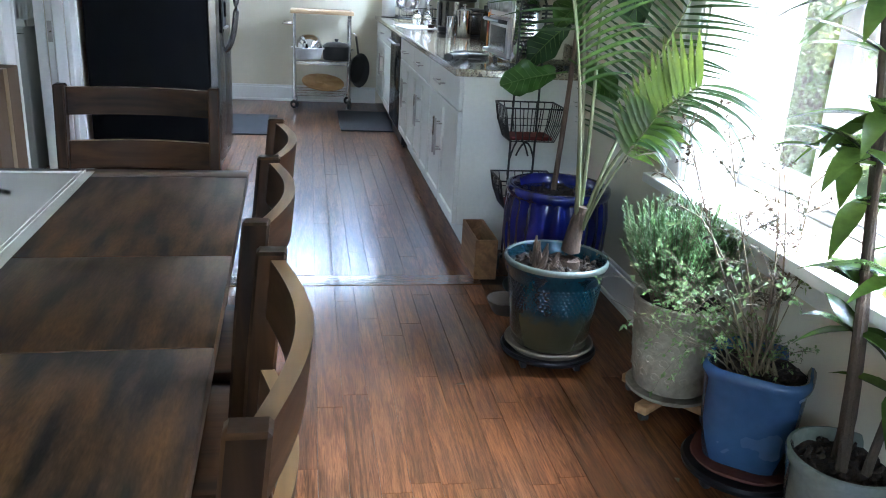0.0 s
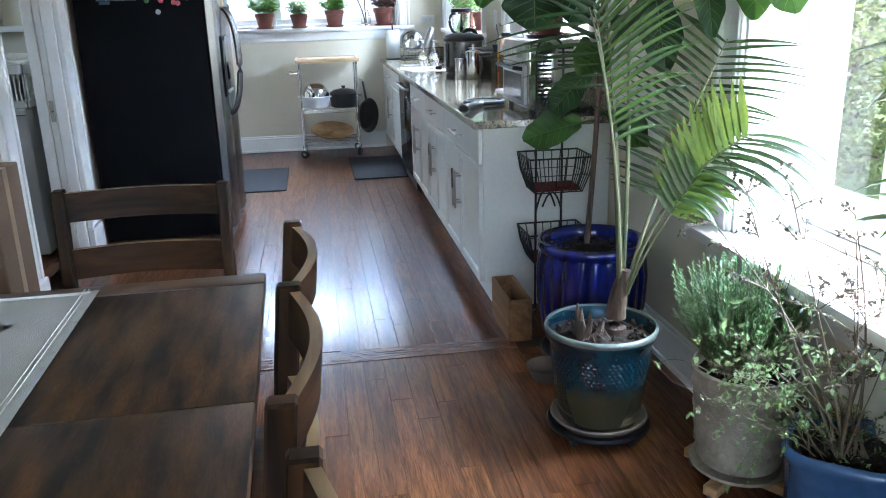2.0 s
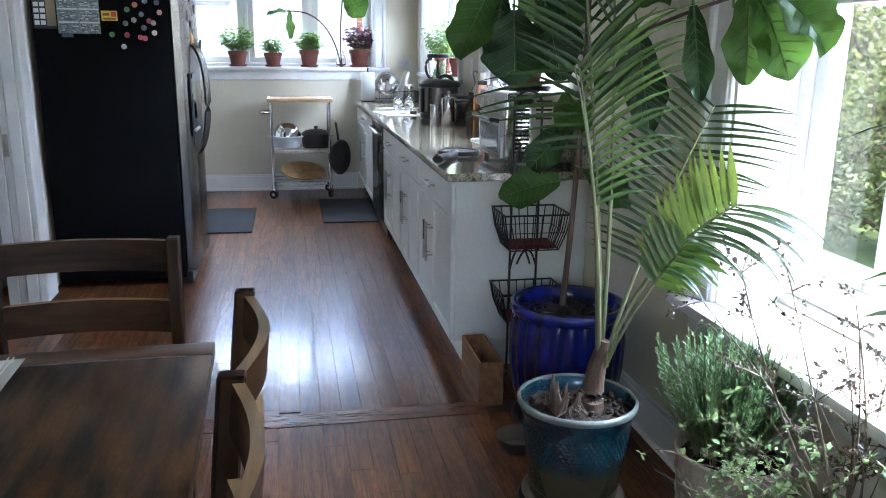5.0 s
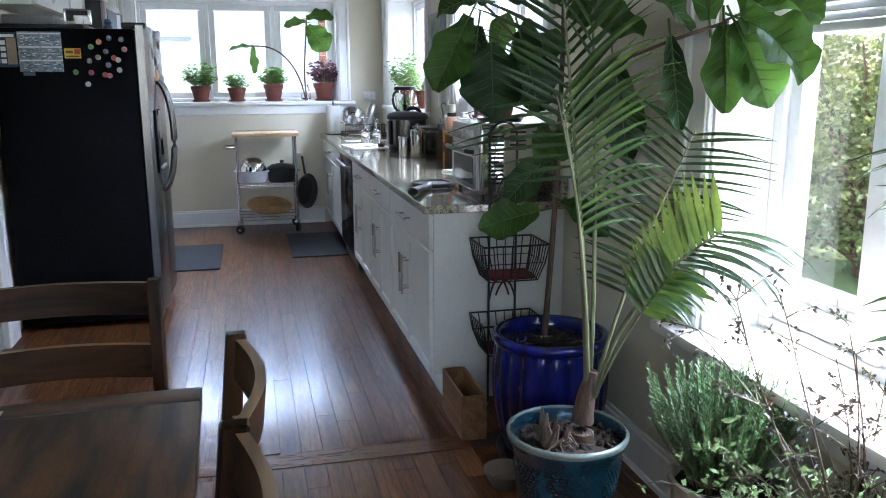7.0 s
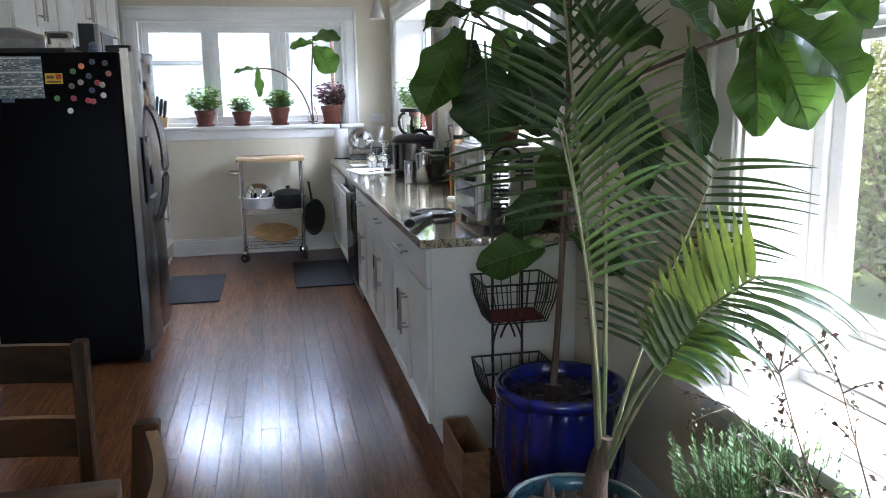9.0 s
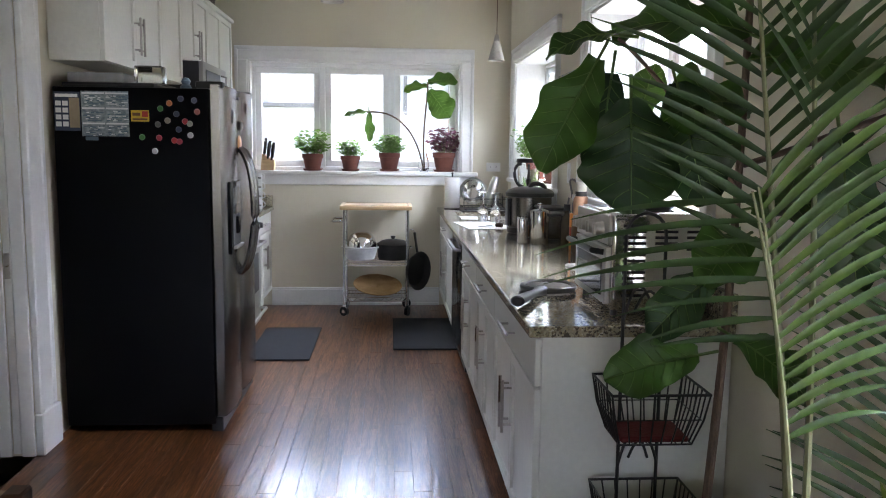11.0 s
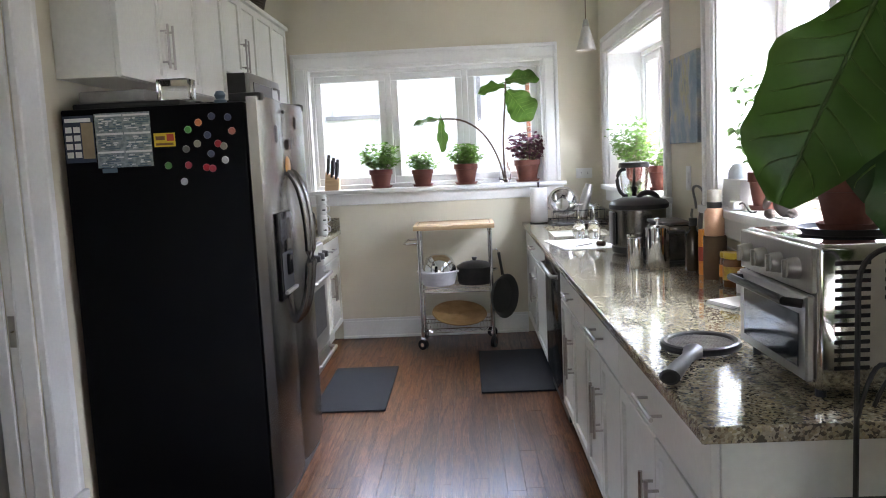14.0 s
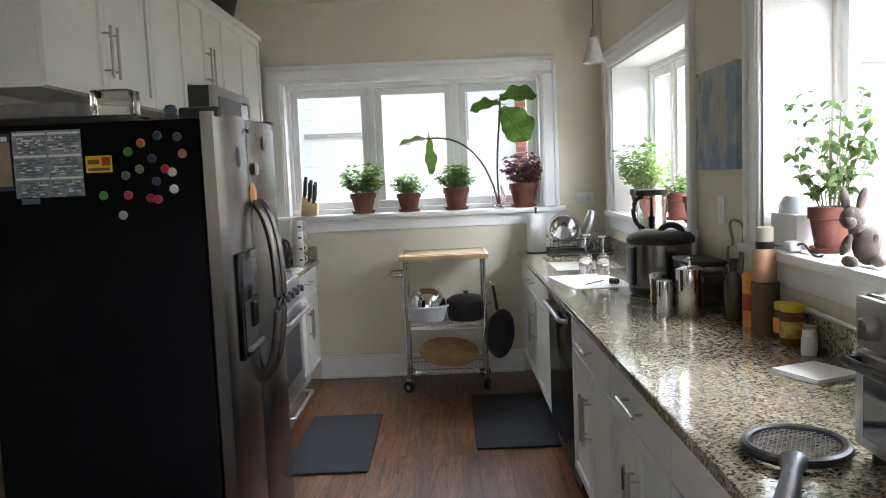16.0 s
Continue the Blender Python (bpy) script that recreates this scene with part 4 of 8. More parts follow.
def frond(parent, rach, facing, n, length, width, seed, material, droop=0.5, start=0.35, r0=0.008, sides=(1, -1), lean=0.55, gap=0.0, tipscale=0.55, spread=1.0):
    """A feather palm leaf: a tapered rib along rach, and pairs of leaflets on it."""
    rng = random.Random(seed)
    bm = B()
    tube(bm, rach, [r0 * (1 - 0.78 * i / (len(rach) - 1)) for i in range(len(rach))], 7)
    stem = part("petiole", bm, M_stem_palm, parent)
    bm = B()
    rach = [Vector(p) for p in rach]
    m = len(rach) - 1
    facing = Vector(facing).normalized()
    for k in range(n):
        t = start + (1 - start) * (k + 0.5) / n
        f = t * m
        i = min(int(f), m - 1)
        p = rach[i].lerp(rach[i + 1], f - i)
        d = (rach[i + 1] - rach[i]).normalized()
        side = d.cross(facing).normalized()
        prof = math.sin(math.pi * min(1, 0.22 + 0.78 * (1 - (t - start) / (1 - start)) ** 0.8)) * 0.45 + 0.55
        if t > 0.85:
            prof *= tipscale + (1 - tipscale) * (1 - t) / 0.15
        for s in sides:
            if rng.random() < gap:
                continue
            out = (side * s * spread + d * (lean + 0.5 * (t - start)) + facing * 0.18 + Vector((rng.uniform(-1, 1), rng.uniform(-1, 1), rng.uniform(-1, 1))) * 0.06)
            leaflet(bm, p, out, facing + Vector((0, 0, 0.3)), length * prof * rng.uniform(0.9, 1.08), width * rng.uniform(0.85, 1.1), droop * rng.uniform(0.7, 1.3), 0.3, 6, rng.uniform(-0.1, 0.1))
    return part("frond", bm, material, parent, "long feathered palm frond", smooth=60)


def fig_leaf(parent, base, d, up, length, width, seed, cup=0.18, droop=0.5, material=M_leaf_fig, wave=0.12):
    """A broad, wavy, fiddle-shaped leaf with sunken veins; base is where it joins its stalk."""
    rng = random.Random(seed)
    bm = B()
    d, up = Vector(d).normalized(), Vector(up).normalized()
    side = d.cross(up).normalized()
    nu, nv = 18, 10
    ph = rng.uniform(0, 6)
    rows = []
    p = Vector(base)
    dd = d.copy()
    for i in range(nu + 1):
        t = i / nu
        w = 0.68 * width * (math.sin(math.pi * min(0.985, 0.03 + 0.97 * t ** 1.25)) ** 0.62 - 0.10 * math.exp(-((t - 0.3) / 0.12) ** 2)) + 0.002
        nrm = side.cross(dd).normalized()
        row = []
        for j in range(-nv, nv + 1):
            s = j / nv
            wav = wave * width * math.sin(t * 15 + ph + (1.6 if s > 0 else 0)) * abs(s) ** 2
            vein = -0.012 * width * math.exp(-(s / 0.06) ** 2) + 0.018 * width * (1 - abs(((t * 7 - abs(s) * 1.7) % 1.0) - 0.5) * 2) * min(1, abs(s) * 4)
            edge = 1 + 0.075 * math.sin(t * 13 + ph + (2 if s > 0 else 0)) + 0.03 * math.sin(t * 31 + 2 * ph)
            row.append(bm.verts.new(p + side * s * w * edge + nrm * (cup * w * s * s + wav + vein)))
        rows.append(row)
        p = p + dd * (length / nu)
        dd = (dd + Vector((0, 0, -droop / nu))).normalized()
    for a, b in zip(rows, rows[1:]):
        for j in range(2 * nv):
            bm.faces.new((a[j], a[j + 1], b[j + 1], b[j]))
    mids = [r[nv].co.copy() for r in rows]
    ribs = [[v.co.copy() for v in r] for r in rows]
    lf = part("leaf", bm, material, parent, "large glossy fiddle-shaped leaf", smooth=60)
    bm = B()
    mid = [c for c in mids]
    tube(bm, [Vector(base) - d * 0.05] + mid, [0.004] + [0.0038 * (1 - 0.8 * i / nu) for i in range(len(mid))], 6)
    part("leaf_stalk", bm, M_vein, parent)
    bm = B()
    for k in range(2, nu - 3, 2):
        for sg in (-1, 1):
            q = []
            for f in (0.05, 0.25, 0.45, 0.65, 0.85):
                u, v = k + 3.0 * f, nv + sg * nv * f
                iu, iv = min(nu - 1, int(u)), min(2 * nv - 1, int(v))
                q.append(ribs[iu][iv].lerp(ribs[iu][iv + 1], v - iv).lerp(ribs[iu + 1][iv].lerp(ribs[iu + 1][iv + 1], v - iv), u - iu))
            tube(bm, q, [0.0014, 0.0013, 0.0011, 0.0008, 0.0005], 4, False)
    part("vein_pattern", bm, M_vein, lf, "pale leaf veins")
    return lf


# teal glazed pot with the palm
PX, PY = 0.965, 2.805
M_teal = mat("teal_glaze", (0.002, 0.012, 0.020), 0.16, (0.005, 0.045, 0.065), 9, (1, 1, 0.6), bump=0.0, fine=0.2, coat=0.5)
_nt = M_teal.node_tree
_N, _L = _nt.nodes, _nt.links
_geo = _N.new("ShaderNodeNewGeometry")
_sep = _N.new("ShaderNodeSeparateXYZ")
_L.new(_geo.outputs["Position"], _sep.inputs[0])
_nz = _N.new("ShaderNodeTexNoise")
_nz.inputs["Scale"].default_value = 30
_ad = _N.new("ShaderNodeMath")
_ad.operation, _ad.inputs[1].default_value = "MULTIPLY_ADD", 0.07
_L.new(_geo.outputs["Position"], _nz.inputs["Vector"])
_L.new(_nz.outputs[0], _ad.inputs[0])
_L.new(_sep.outputs[2], _ad.inputs[2])
_st = _N.new("ShaderNodeMapRange")
_st.inputs[1].default_value, _st.inputs[2].default_value = 0.22, 0.275
_L.new(_ad.outputs[0], _st.inputs[0])
_mx = _N.new("ShaderNodeMix")
_mx.data_type = "RGBA"
_mx.inputs[6].default_value = (0.045, 0.042, 0.022, 1)
_L.new(_st.outputs[0], _mx.inputs[0])
_h = [n for n in _N if n.type == "HUE_SAT"][0]
_L.new(_h.outputs[0], _mx.inputs[7])
_L.new(_mx.outputs[2], _N["Principled BSDF"].inputs["Base Color"])
pp = thing("potted_palm", "tall feather palm in a teal glazed pot on a dark caddy", "potted plant")
bm = B()
prof = [(0, 0.075), (0.134, 0.075), (0.139, 0.085), (0.151, 0.18), (0.163, 0.30), (0.168, 0.345), (0.178, 0.36), (0.184, 0.375), (0.182, 0.39), (0.174, 0.394), (0.167, 0.386), (0.160, 0.36), (0.155, 0.33), (0, 0.33)]
lathe(bm, prof, PX, PY, 0, 56)
pot = part("pot", bm, M_teal, pp, "teal over olive glazed stoneware pot", smooth=50)
# raised scales on the upper band of the pot
bm = B()
for row in range(13):
    z = 0.165 + row * 0.0125
    r = 0.146 + (z - 0.17) * 0.135
    for k in range(60):
        a = 2 * math.pi * (k + 0.5 * (row % 2)) / 60
        c = Vector((PX + (r + 0.001) * math.cos(a), PY + (r + 0.001) * math.sin(a), z))
        o = Vector((math.cos(a), math.sin(a), 0))
        s = Vector((-math.sin(a), math.cos(a), 0))
        v = [bm.verts.new(c + s * x + Vector((0, 0, zz)) + o * q) for x, zz, q in ((-0.007, 0, 0), (0, -0.0065, 0), (0.007, 0, 0), (0, 0.0065, 0), (0, 0, 0.0020))]
        for i in range(4):
            bm.faces.new((v[i], v[(i + 1) % 4], v[4]))
part("scale_relief", bm, M_teal, pot, smooth=None)
part("rim", lathe(B(), [(0.176, 0.376), (0.186, 0.378), (0.188, 0.386), (0.184, 0.3955), (0.176, 0.397), (0.171, 0.391), (0.172, 0.381)], PX, PY, 0, 56, close=True), mat("celadon_rim", (0.085, 0.11, 0.095), 0.25, (0.13, 0.15, 0.125), 12, bump=0.02, coat=0.3), pot, "pale worn glazed rim", smooth=60)
pot_soil(pp, PX, PY, 0.352, 0.162, seed=4)
part("saucer", lathe(B(), [(0, 0.058), (0.13, 0.058), (0.155, 0.078), (0.161, 0.078), (0.163, 0.072), (0.138, 0.048), (0, 0.048)], PX, PY, 0, 48), mat("stone_saucer", (0.21, 0.165, 0.125), 0.5, (0.15, 0.115, 0.085), 9, bump=0.08), pp, "grey clay saucer")
cd = part("caddy", lathe(B(), [(0, 0.03), (0.16, 0.03), (0.172, 0.036), (0.175, 0.046), (0.17, 0.055), (0.15, 0.048), (0, 0.0475)], PX, PY, 0, 40), M_caddy, pp, "dark rolling plant caddy")
for k in range(4):
    a = 0.6 + k * math.pi / 2
    bm = B()
    box(bm, -0.011, 0.011, -0.02, 0.02, 0, 0.033, 0.006, 2, Matrix.Translation((PX + 0.135 * math.cos(a), PY + 0.135 * math.sin(a), 0.0)))
    part("caster", bm, M_blackplastic, cd)
# swollen base, old stubs, stems
bm = B()
tube(bm, bez((1.01, 2.80, 0.345), (1.01, 2.80, 0.45), (1.02, 2.80, 0.5), (1.035, 2.79, 0.58), 9), [0.04, 0.037, 0.034, 0.031, 0.03, 0.028, 0.026, 0.022, 0.018], 14)
part("trunk", bm, M_bark_palm, pp, "swollen brown fibrous base")
rng = random.Random(8)
bm = B()
for k in range(9):
    a, l = rng.uniform(0, 6.28), rng.uniform(0.05, 0.12)
    c = Vector((0.91 + rng.uniform(-0.03, 0.03), 2.79 + rng.uniform(-0.03, 0.03), 0.345))
    tube(bm, [c, c + Vector((0.02 * math.cos(a), 0.02 * math.sin(a), l * 0.6)), c + Vector((0.03 * math.cos(a), 0.03 * math.sin(a), l))], [0.014, 0.011, 0.003], 7)
for k in range(26):
    a = rng.uniform(0, 6.28)
    c = Vector((0.93 + rng.uniform(-0.06, 0.06), 2.79 + rng.uniform(-0.05, 0.05), 0.362))
    tube(bm, [c, c + Vector((0.02 * math.cos(a), 0.02 * math.sin(a), rng.uniform(0.01, 0.03))), c + Vector((0.05 * math.cos(a), 0.05 * math.sin(a), 0.0))], [0.003, 0.003, 0.001], 5)
part("dry_stub", bm, M_bark_palm, pp, "dry broken leaf stubs")
cam_dir = Vector((-0.35, -0.9, 0.2))
frond(pp, bez((1.02, 2.79, 0.5), (1.0, 2.77, 0.85), (0.95, 2.74, 1.15), (0.862, 2.70, 1.395), 22), cam_dir, 8, 0.31, 0.006, 11, M_leaf_palm_d, 0.3, 0.70, 0.0085, sides=(-1,), lean=0.12, tipscale=1.0)
frond(pp, bez((1.02, 2.80, 0.5), (1.0, 2.79, 0.85), (0.96, 2.77, 1.15), (0.88, 2.72, 1.40), 22), (0.2, -0.9, 0.3), 18, 0.40, 0.0075, 12, M_leaf_palm, 1.0, 0.50, 0.0075, sides=(1,), lean=0.32, tipscale=1.0)
frond(pp, bez((1.03, 2.80, 0.5), (1.03, 2.86, 1.0), (0.97, 2.92, 1.5), (0.93, 2.96, 2.12), 30), (-0.45, -0.85, 0.1), 25, 0.40, 0.0085, 13, M_leaf_palm_d, 0.25, 0.50, 0.009, lean=0.75, gap=0.06)
frond(pp, bez((1.03, 2.80, 0.5), (1.06, 2.84, 1.0), (1.06, 2.9, 1.5), (1.0, 2.9, 2.15), 30), (0.3, -0.85, 0.1), 14, 0.32, 0.008, 14, M_leaf_palm_d, 0.3, 0.62, 0.0085, lean=1.1, gap=0.1)
frond(pp, bez((1.04, 2.79, 0.5), (1.08, 2.79, 0.72), (1.2, 2.80, 1.0), (1.335, 2.80, 1.29), 26), (-0.6, -0.75, 0.25), 24, 0.27, 0.0062, 15, M_leaf_palm_d, 0.35, 0.42, 0.008, lean=0.12, tipscale=0.9)
frond(pp, bez((1.04, 2.78, 0.5), (1.06, 2.72, 0.75), (1.14, 2.62, 0.93), (1.30, 2.56, 1.04), 24), (-0.15, -0.55, 0.8), 14, 0.30, 0.0105, 16, M_leaf_palm_d, 1.7, 0.5, 0.008, sides=(1,), lean=0.75, tipscale=1.0)
frond(pp, bez((1.04, 2.78, 0.5), (1.06, 2.73, 0.75), (1.14, 2.64, 0.92), (1.30, 2.575, 1.035), 24), (-0.6, -0.8, 0.1), 15, 0.20, 0.0135, 17, M_leaf_palm_y, -0.5, 0.52, 0.006, sides=(-1,), lean=0.3, tipscale=1.0)
frond(pp, bez((1.04, 2.78, 0.5), (1.08, 2.72, 0.7), (1.13, 2.65, 0.82), (1.17, 2.60, 0.92), 14), (-0.4, -0.8, 0.3), 7, 0.17, 0.015, 18, M_leaf_palm, 0.9, 0.6, 0.006, lean=0.6)

# large blue glazed planter with the fiddle-leaf fig
GX, GY = 1.15, 3.43
M_cobalt = mat("cobalt_glaze", (0.008, 0.014, 0.16), 0.1, (0.004, 0.007, 0.065), 5, (3, 3, 0.8), bump=0.03, bscale=18, fine=0.25, coat=0.6)
fg = thing("potted_fiddle_leaf_fig", "fiddle-leaf fig tree in a ribbed cobalt-blue glazed planter", "potted plant")
bm = B()
n = 144
prof = [(0, 0.03), (0.155, 0.03), (0.165, 0.04), (0.19, 0.12), (0.21, 0.25), (0.214, 0.36), (0.206, 0.44), (0.203, 0.455), (0.213, 0.462), (0.217, 0.48), (0.213, 0.498), (0.198, 0.503), (0.185, 0.495), (0.18, 0.46), (0, 0.45)]
lathe(bm, [(r * 1.03, h) for r, h in prof], GX, GY, 0, n)
for v in bm.verts:
    r = math.hypot(v.co.x - GX, v.co.y - GY)
    if 0.06 < v.co.z < 0.45 and r > 0.15:
        a = math.atan2(v.co.y - GY, v.co.x - GX)
        k = 1 + 0.02 * math.cos(a * 24)
        v.co.x, v.co.y = GX + (v.co.x - GX) * k, GY + (v.co.y - GY) * k
part("planter", bm, M_cobalt, fg, "ribbed cobalt-blue glazed planter", smooth=60)
pot_soil(fg, GX, GY, 0.452, 0.182, seed=6)
part("saucer", lathe(B(), [(0, 0.0), (0.17, 0.0), (0.2, 0.03), (0.205, 0.03), (0.205, 0.024), (0.175, -0.0), (0, 0.0)], GX, GY, 0.001, 40), M_blackplastic, fg)
trunk = bez((1.15, 3.50, 0.44), (1.18, 3.50, 0.9), (1.19, 3.46, 1.3), (1.16, 3.42, 2.2), 22)
bm = B()
tube(bm, trunk, [0.0125 - 0.005 * i / 21 for i in range(22)], 10)
part("trunk", bm, M_bark, fg, "slender brown fig trunk")
branch = bez((1.19, 3.46, 1.42), (1.2, 3.2, 1.46), (1.22, 2.95, 1.53), (1.33, 2.66, 1.59), 14)
bm = B()
tube(bm, branch, [0.008 - 0.003 * i / 13 for i in range(14)], 8)
part("branch", bm, M_bark, fg)
branch2 = bez((1.18, 3.45, 1.35), (1.05, 3.42, 1.5), (0.95, 3.38, 1.62), (0.84, 3.34, 1.69), 10)
bm = B()
tube(bm, branch2, [0.007 - 0.003 * i / 9 for i in range(10)], 8)
part("branch", bm, M_bark, fg)
FIG = [
    ((0.795, 3.33, 1.645), (-0.45, 0.0, -0.85), (-0.45, -0.85, 0.15), 0.27, 0.11, 0.15),
    ((0.855, 3.28, 1.56), (0.03, -0.05, -1), (-0.3, -0.95, 0.05), 0.245, 0.15, 0.05),
    ((0.83, 3.32, 1.695), (-0.85, -0.1, 0.05), (-0.1, -0.6, 0.8), 0.17, 0.06, 0.9),
    ((0.84, 3.38, 1.62), (-0.1, 0.1, -1), (-0.3, -0.95, 0.1), 0.23, 0.08, 0.1),
    ((0.98, 3.36, 1.60), (0.25, -0.1, -0.9), (-0.1, -1, 0.1), 0.28, 0.13, 0.2),
    # stem end, direction, up, length, width, droop
    ((1.09, 3.43, 0.965), (-0.96, -0.06, -0.16), (-0.05, -0.85, 0.5), 0.24, 0.10, 0.15),
    ((1.19, 3.45, 1.0), (0.6, -0.5, -0.35), (0.0, -0.8, 0.6), 0.22, 0.095, 0.5),
    ((1.14, 3.47, 1.16), (-0.7, 0.05, -0.6), (-0.2, -0.85, 0.4), 0.23, 0.09, 0.3),
    ((1.19, 3.44, 1.25), (-0.5, -0.5, -0.1), (-0.2, -0.8, 0.6), 0.24, 0.11, 0.6),
    ((1.2, 3.43, 1.32), (0.5, -0.5, 0.2), (0.1, -0.8, 0.6), 0.28, 0.12, 0.7),
    ((1.21, 3.1, 1.50), (0.25, 0.1, -0.95), (-0.4, -0.9, 0.1), 0.34, 0.10, 0.1),
    ((1.33, 2.68, 1.585), (0.02, -0.12, -0.95), (-0.5, -0.85, 0.1), 0.24, 0.085, 0.1),
    ((1.35, 2.66, 1.59), (0.3, -0.3, -0.8), (-0.35, -0.9, 0.2), 0.25, 0.105, 0.3),
    ((1.36, 2.655, 1.60), (0.40, -0.80, -0.3), (-0.45, -0.35, 0.8), 0.26, 0.125, 1.0),
    ((1.355, 2.65, 1.61), (0.28, -0.92, 0.3), (-0.5, -0.1, 0.85), 0.26, 0.105, 0.9),
    ((1.13, 2.78, 1.70), (0.75, -0.1, -0.45), (0.1, -0.8, 0.5), 0.2, 0.06, 0.5),
    ((1.25, 2.82, 1.56), (0.18, 0.0, -1), (-0.4, -0.9, 0.1), 0.27, 0.06, 0.1),
    ((1.31, 2.72, 1.60), (-0.2, -0.1, 0.95), (-0.6, -0.75, 0.2), 0.22, 0.10, 0.3),
    ((1.18, 3.43, 1.55), (-0.7, -0.4, 0.2), (-0.1, -0.7, 0.7), 0.30, 0.13, 0.8),
    ((1.17, 3.43, 1.66), (0.6, -0.5, 0.1), (0.1, -0.8, 0.6), 0.30, 0.13, 0.8),
    ((1.17, 3.43, 1.72), (-0.8, 0.1, 0.3), (-0.2, -0.6, 0.8), 0.32, 0.14, 0.8),
    ((1.17, 3.43, 1.80), (0.1, -0.7, 0.3), (0.0, -0.7, 0.8), 0.30, 0.13, 0.9),
    ((1.16, 3.42, 1.92), (-0.6, -0.5, 0.3), (-0.3, -0.6, 0.8), 0.32, 0.14, 0.8),
    ((1.16, 3.42, 1.98), (0.5, 0.4, 0.4), (0.1, -0.6, 0.8), 0.30, 0.13, 0.8),
    ((1.16, 3.42, 2.10), (-0.5, 0.3, 0.6), (-0.5, -0.5, 0.7), 0.32, 0.13, 0.7),
    ((1.16, 3.42, 2.18), (0.3, -0.5, 0.7), (-0.3, -0.7, 0.7), 0.30, 0.13, 0.7),
]
# the numbered leaves get the copy coloured as if in shade
for i, (b, d, u, l, w, dr) in enumerate(FIG):
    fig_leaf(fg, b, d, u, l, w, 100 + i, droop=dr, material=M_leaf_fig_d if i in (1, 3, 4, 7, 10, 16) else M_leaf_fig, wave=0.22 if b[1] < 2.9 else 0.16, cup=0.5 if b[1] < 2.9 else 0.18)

# rosemary in a pale embossed pot on a wooden caddy
RX, RY = 1.265, 2.42
ros = thing("potted_rosemary", "bushy rosemary in a pale embossed stone pot on wheels", "potted plant")
M_stonepot = mat("pale_stone_pot", (0.36, 0.315, 0.235), 0.65, (0.27, 0.24, 0.18), 16, bump=0.6, bscale=55, fine=0.2)
part("pot", lathe(B(), [(0, 0.09), (0.115, 0.09), (0.122, 0.10), (0.135, 0.2), (0.142, 0.30), (0.146, 0.36), (0.153, 0.372), (0.153, 0.39), (0.145, 0.394), (0.138, 0.386), (0.134, 0.35), (0, 0.345)], RX, RY, 0, 48), M_stonepot, ros, smooth=50)
# raised scroll pattern
bm = B()
rng = random.Random(5)
for row in range(4):
    for k in range(18):
        a0 = 2 * math.pi * (k + 0.5 * (row % 2)) / 18
        z0 = 0.15 + row * 0.055
        pts = []
        for q in range(9):
            ang = q / 8 * 5.2
            rr = 0.019 * (1 - q / 11)
            a = a0 + rr * math.cos(ang) / 0.14
            z = z0 + rr * math.sin(ang)
            R = 0.128 + (z - 0.15) * 0.085 + 0.001
            pts.append((RX + R * math.cos(a), RY + R * math.sin(a), z))
        tube(bm, pts, 0.0032, 5)
part("scroll_relief", bm, M_stonepot, ros)
pot_soil(ros, RX, RY, 0.362, 0.137, seed=9)
part("saucer", lathe(B(), [(0, 0.072), (0.122, 0.072), (0.138, 0.084), (0.142, 0.084), (0.14, 0.074), (0.122, 0.062), (0, 0.062)], RX, RY, 0, 40), M_stonepot, ros)
M_paleswood = grain_mat("caddy_wood", (0.30, 0.16, 0.07), (0.46, 0.27, 0.13), 0.6, 0.8, "x", 0.15)
for a in (35, 125):
    bm = B()
    box(bm, -0.165, 0.165, -0.022, 0.022, 0.03, 0.061, 0.003, 1, Matrix.Translation((RX, RY, 0 if a == 35 else 0.0)) @ Matrix.Rotation(radians(a), 4, "Z"))
    part("caddy_bar", bm, M_paleswood, ros, "bare wooden caddy bar")
for k in range(4):
    a = radians(35 + 90 * k)
    bm = B()
    tube(bm, [(RX + 0.14 * math.cos(a) - 0.012, RY + 0.14 * math.sin(a), 0.017), (RX + 0.14 * math.cos(a) + 0.012, RY + 0.14 * math.sin(a), 0.017)], 0.017, 14)
    part("caster", bm, M_blackplastic, ros)


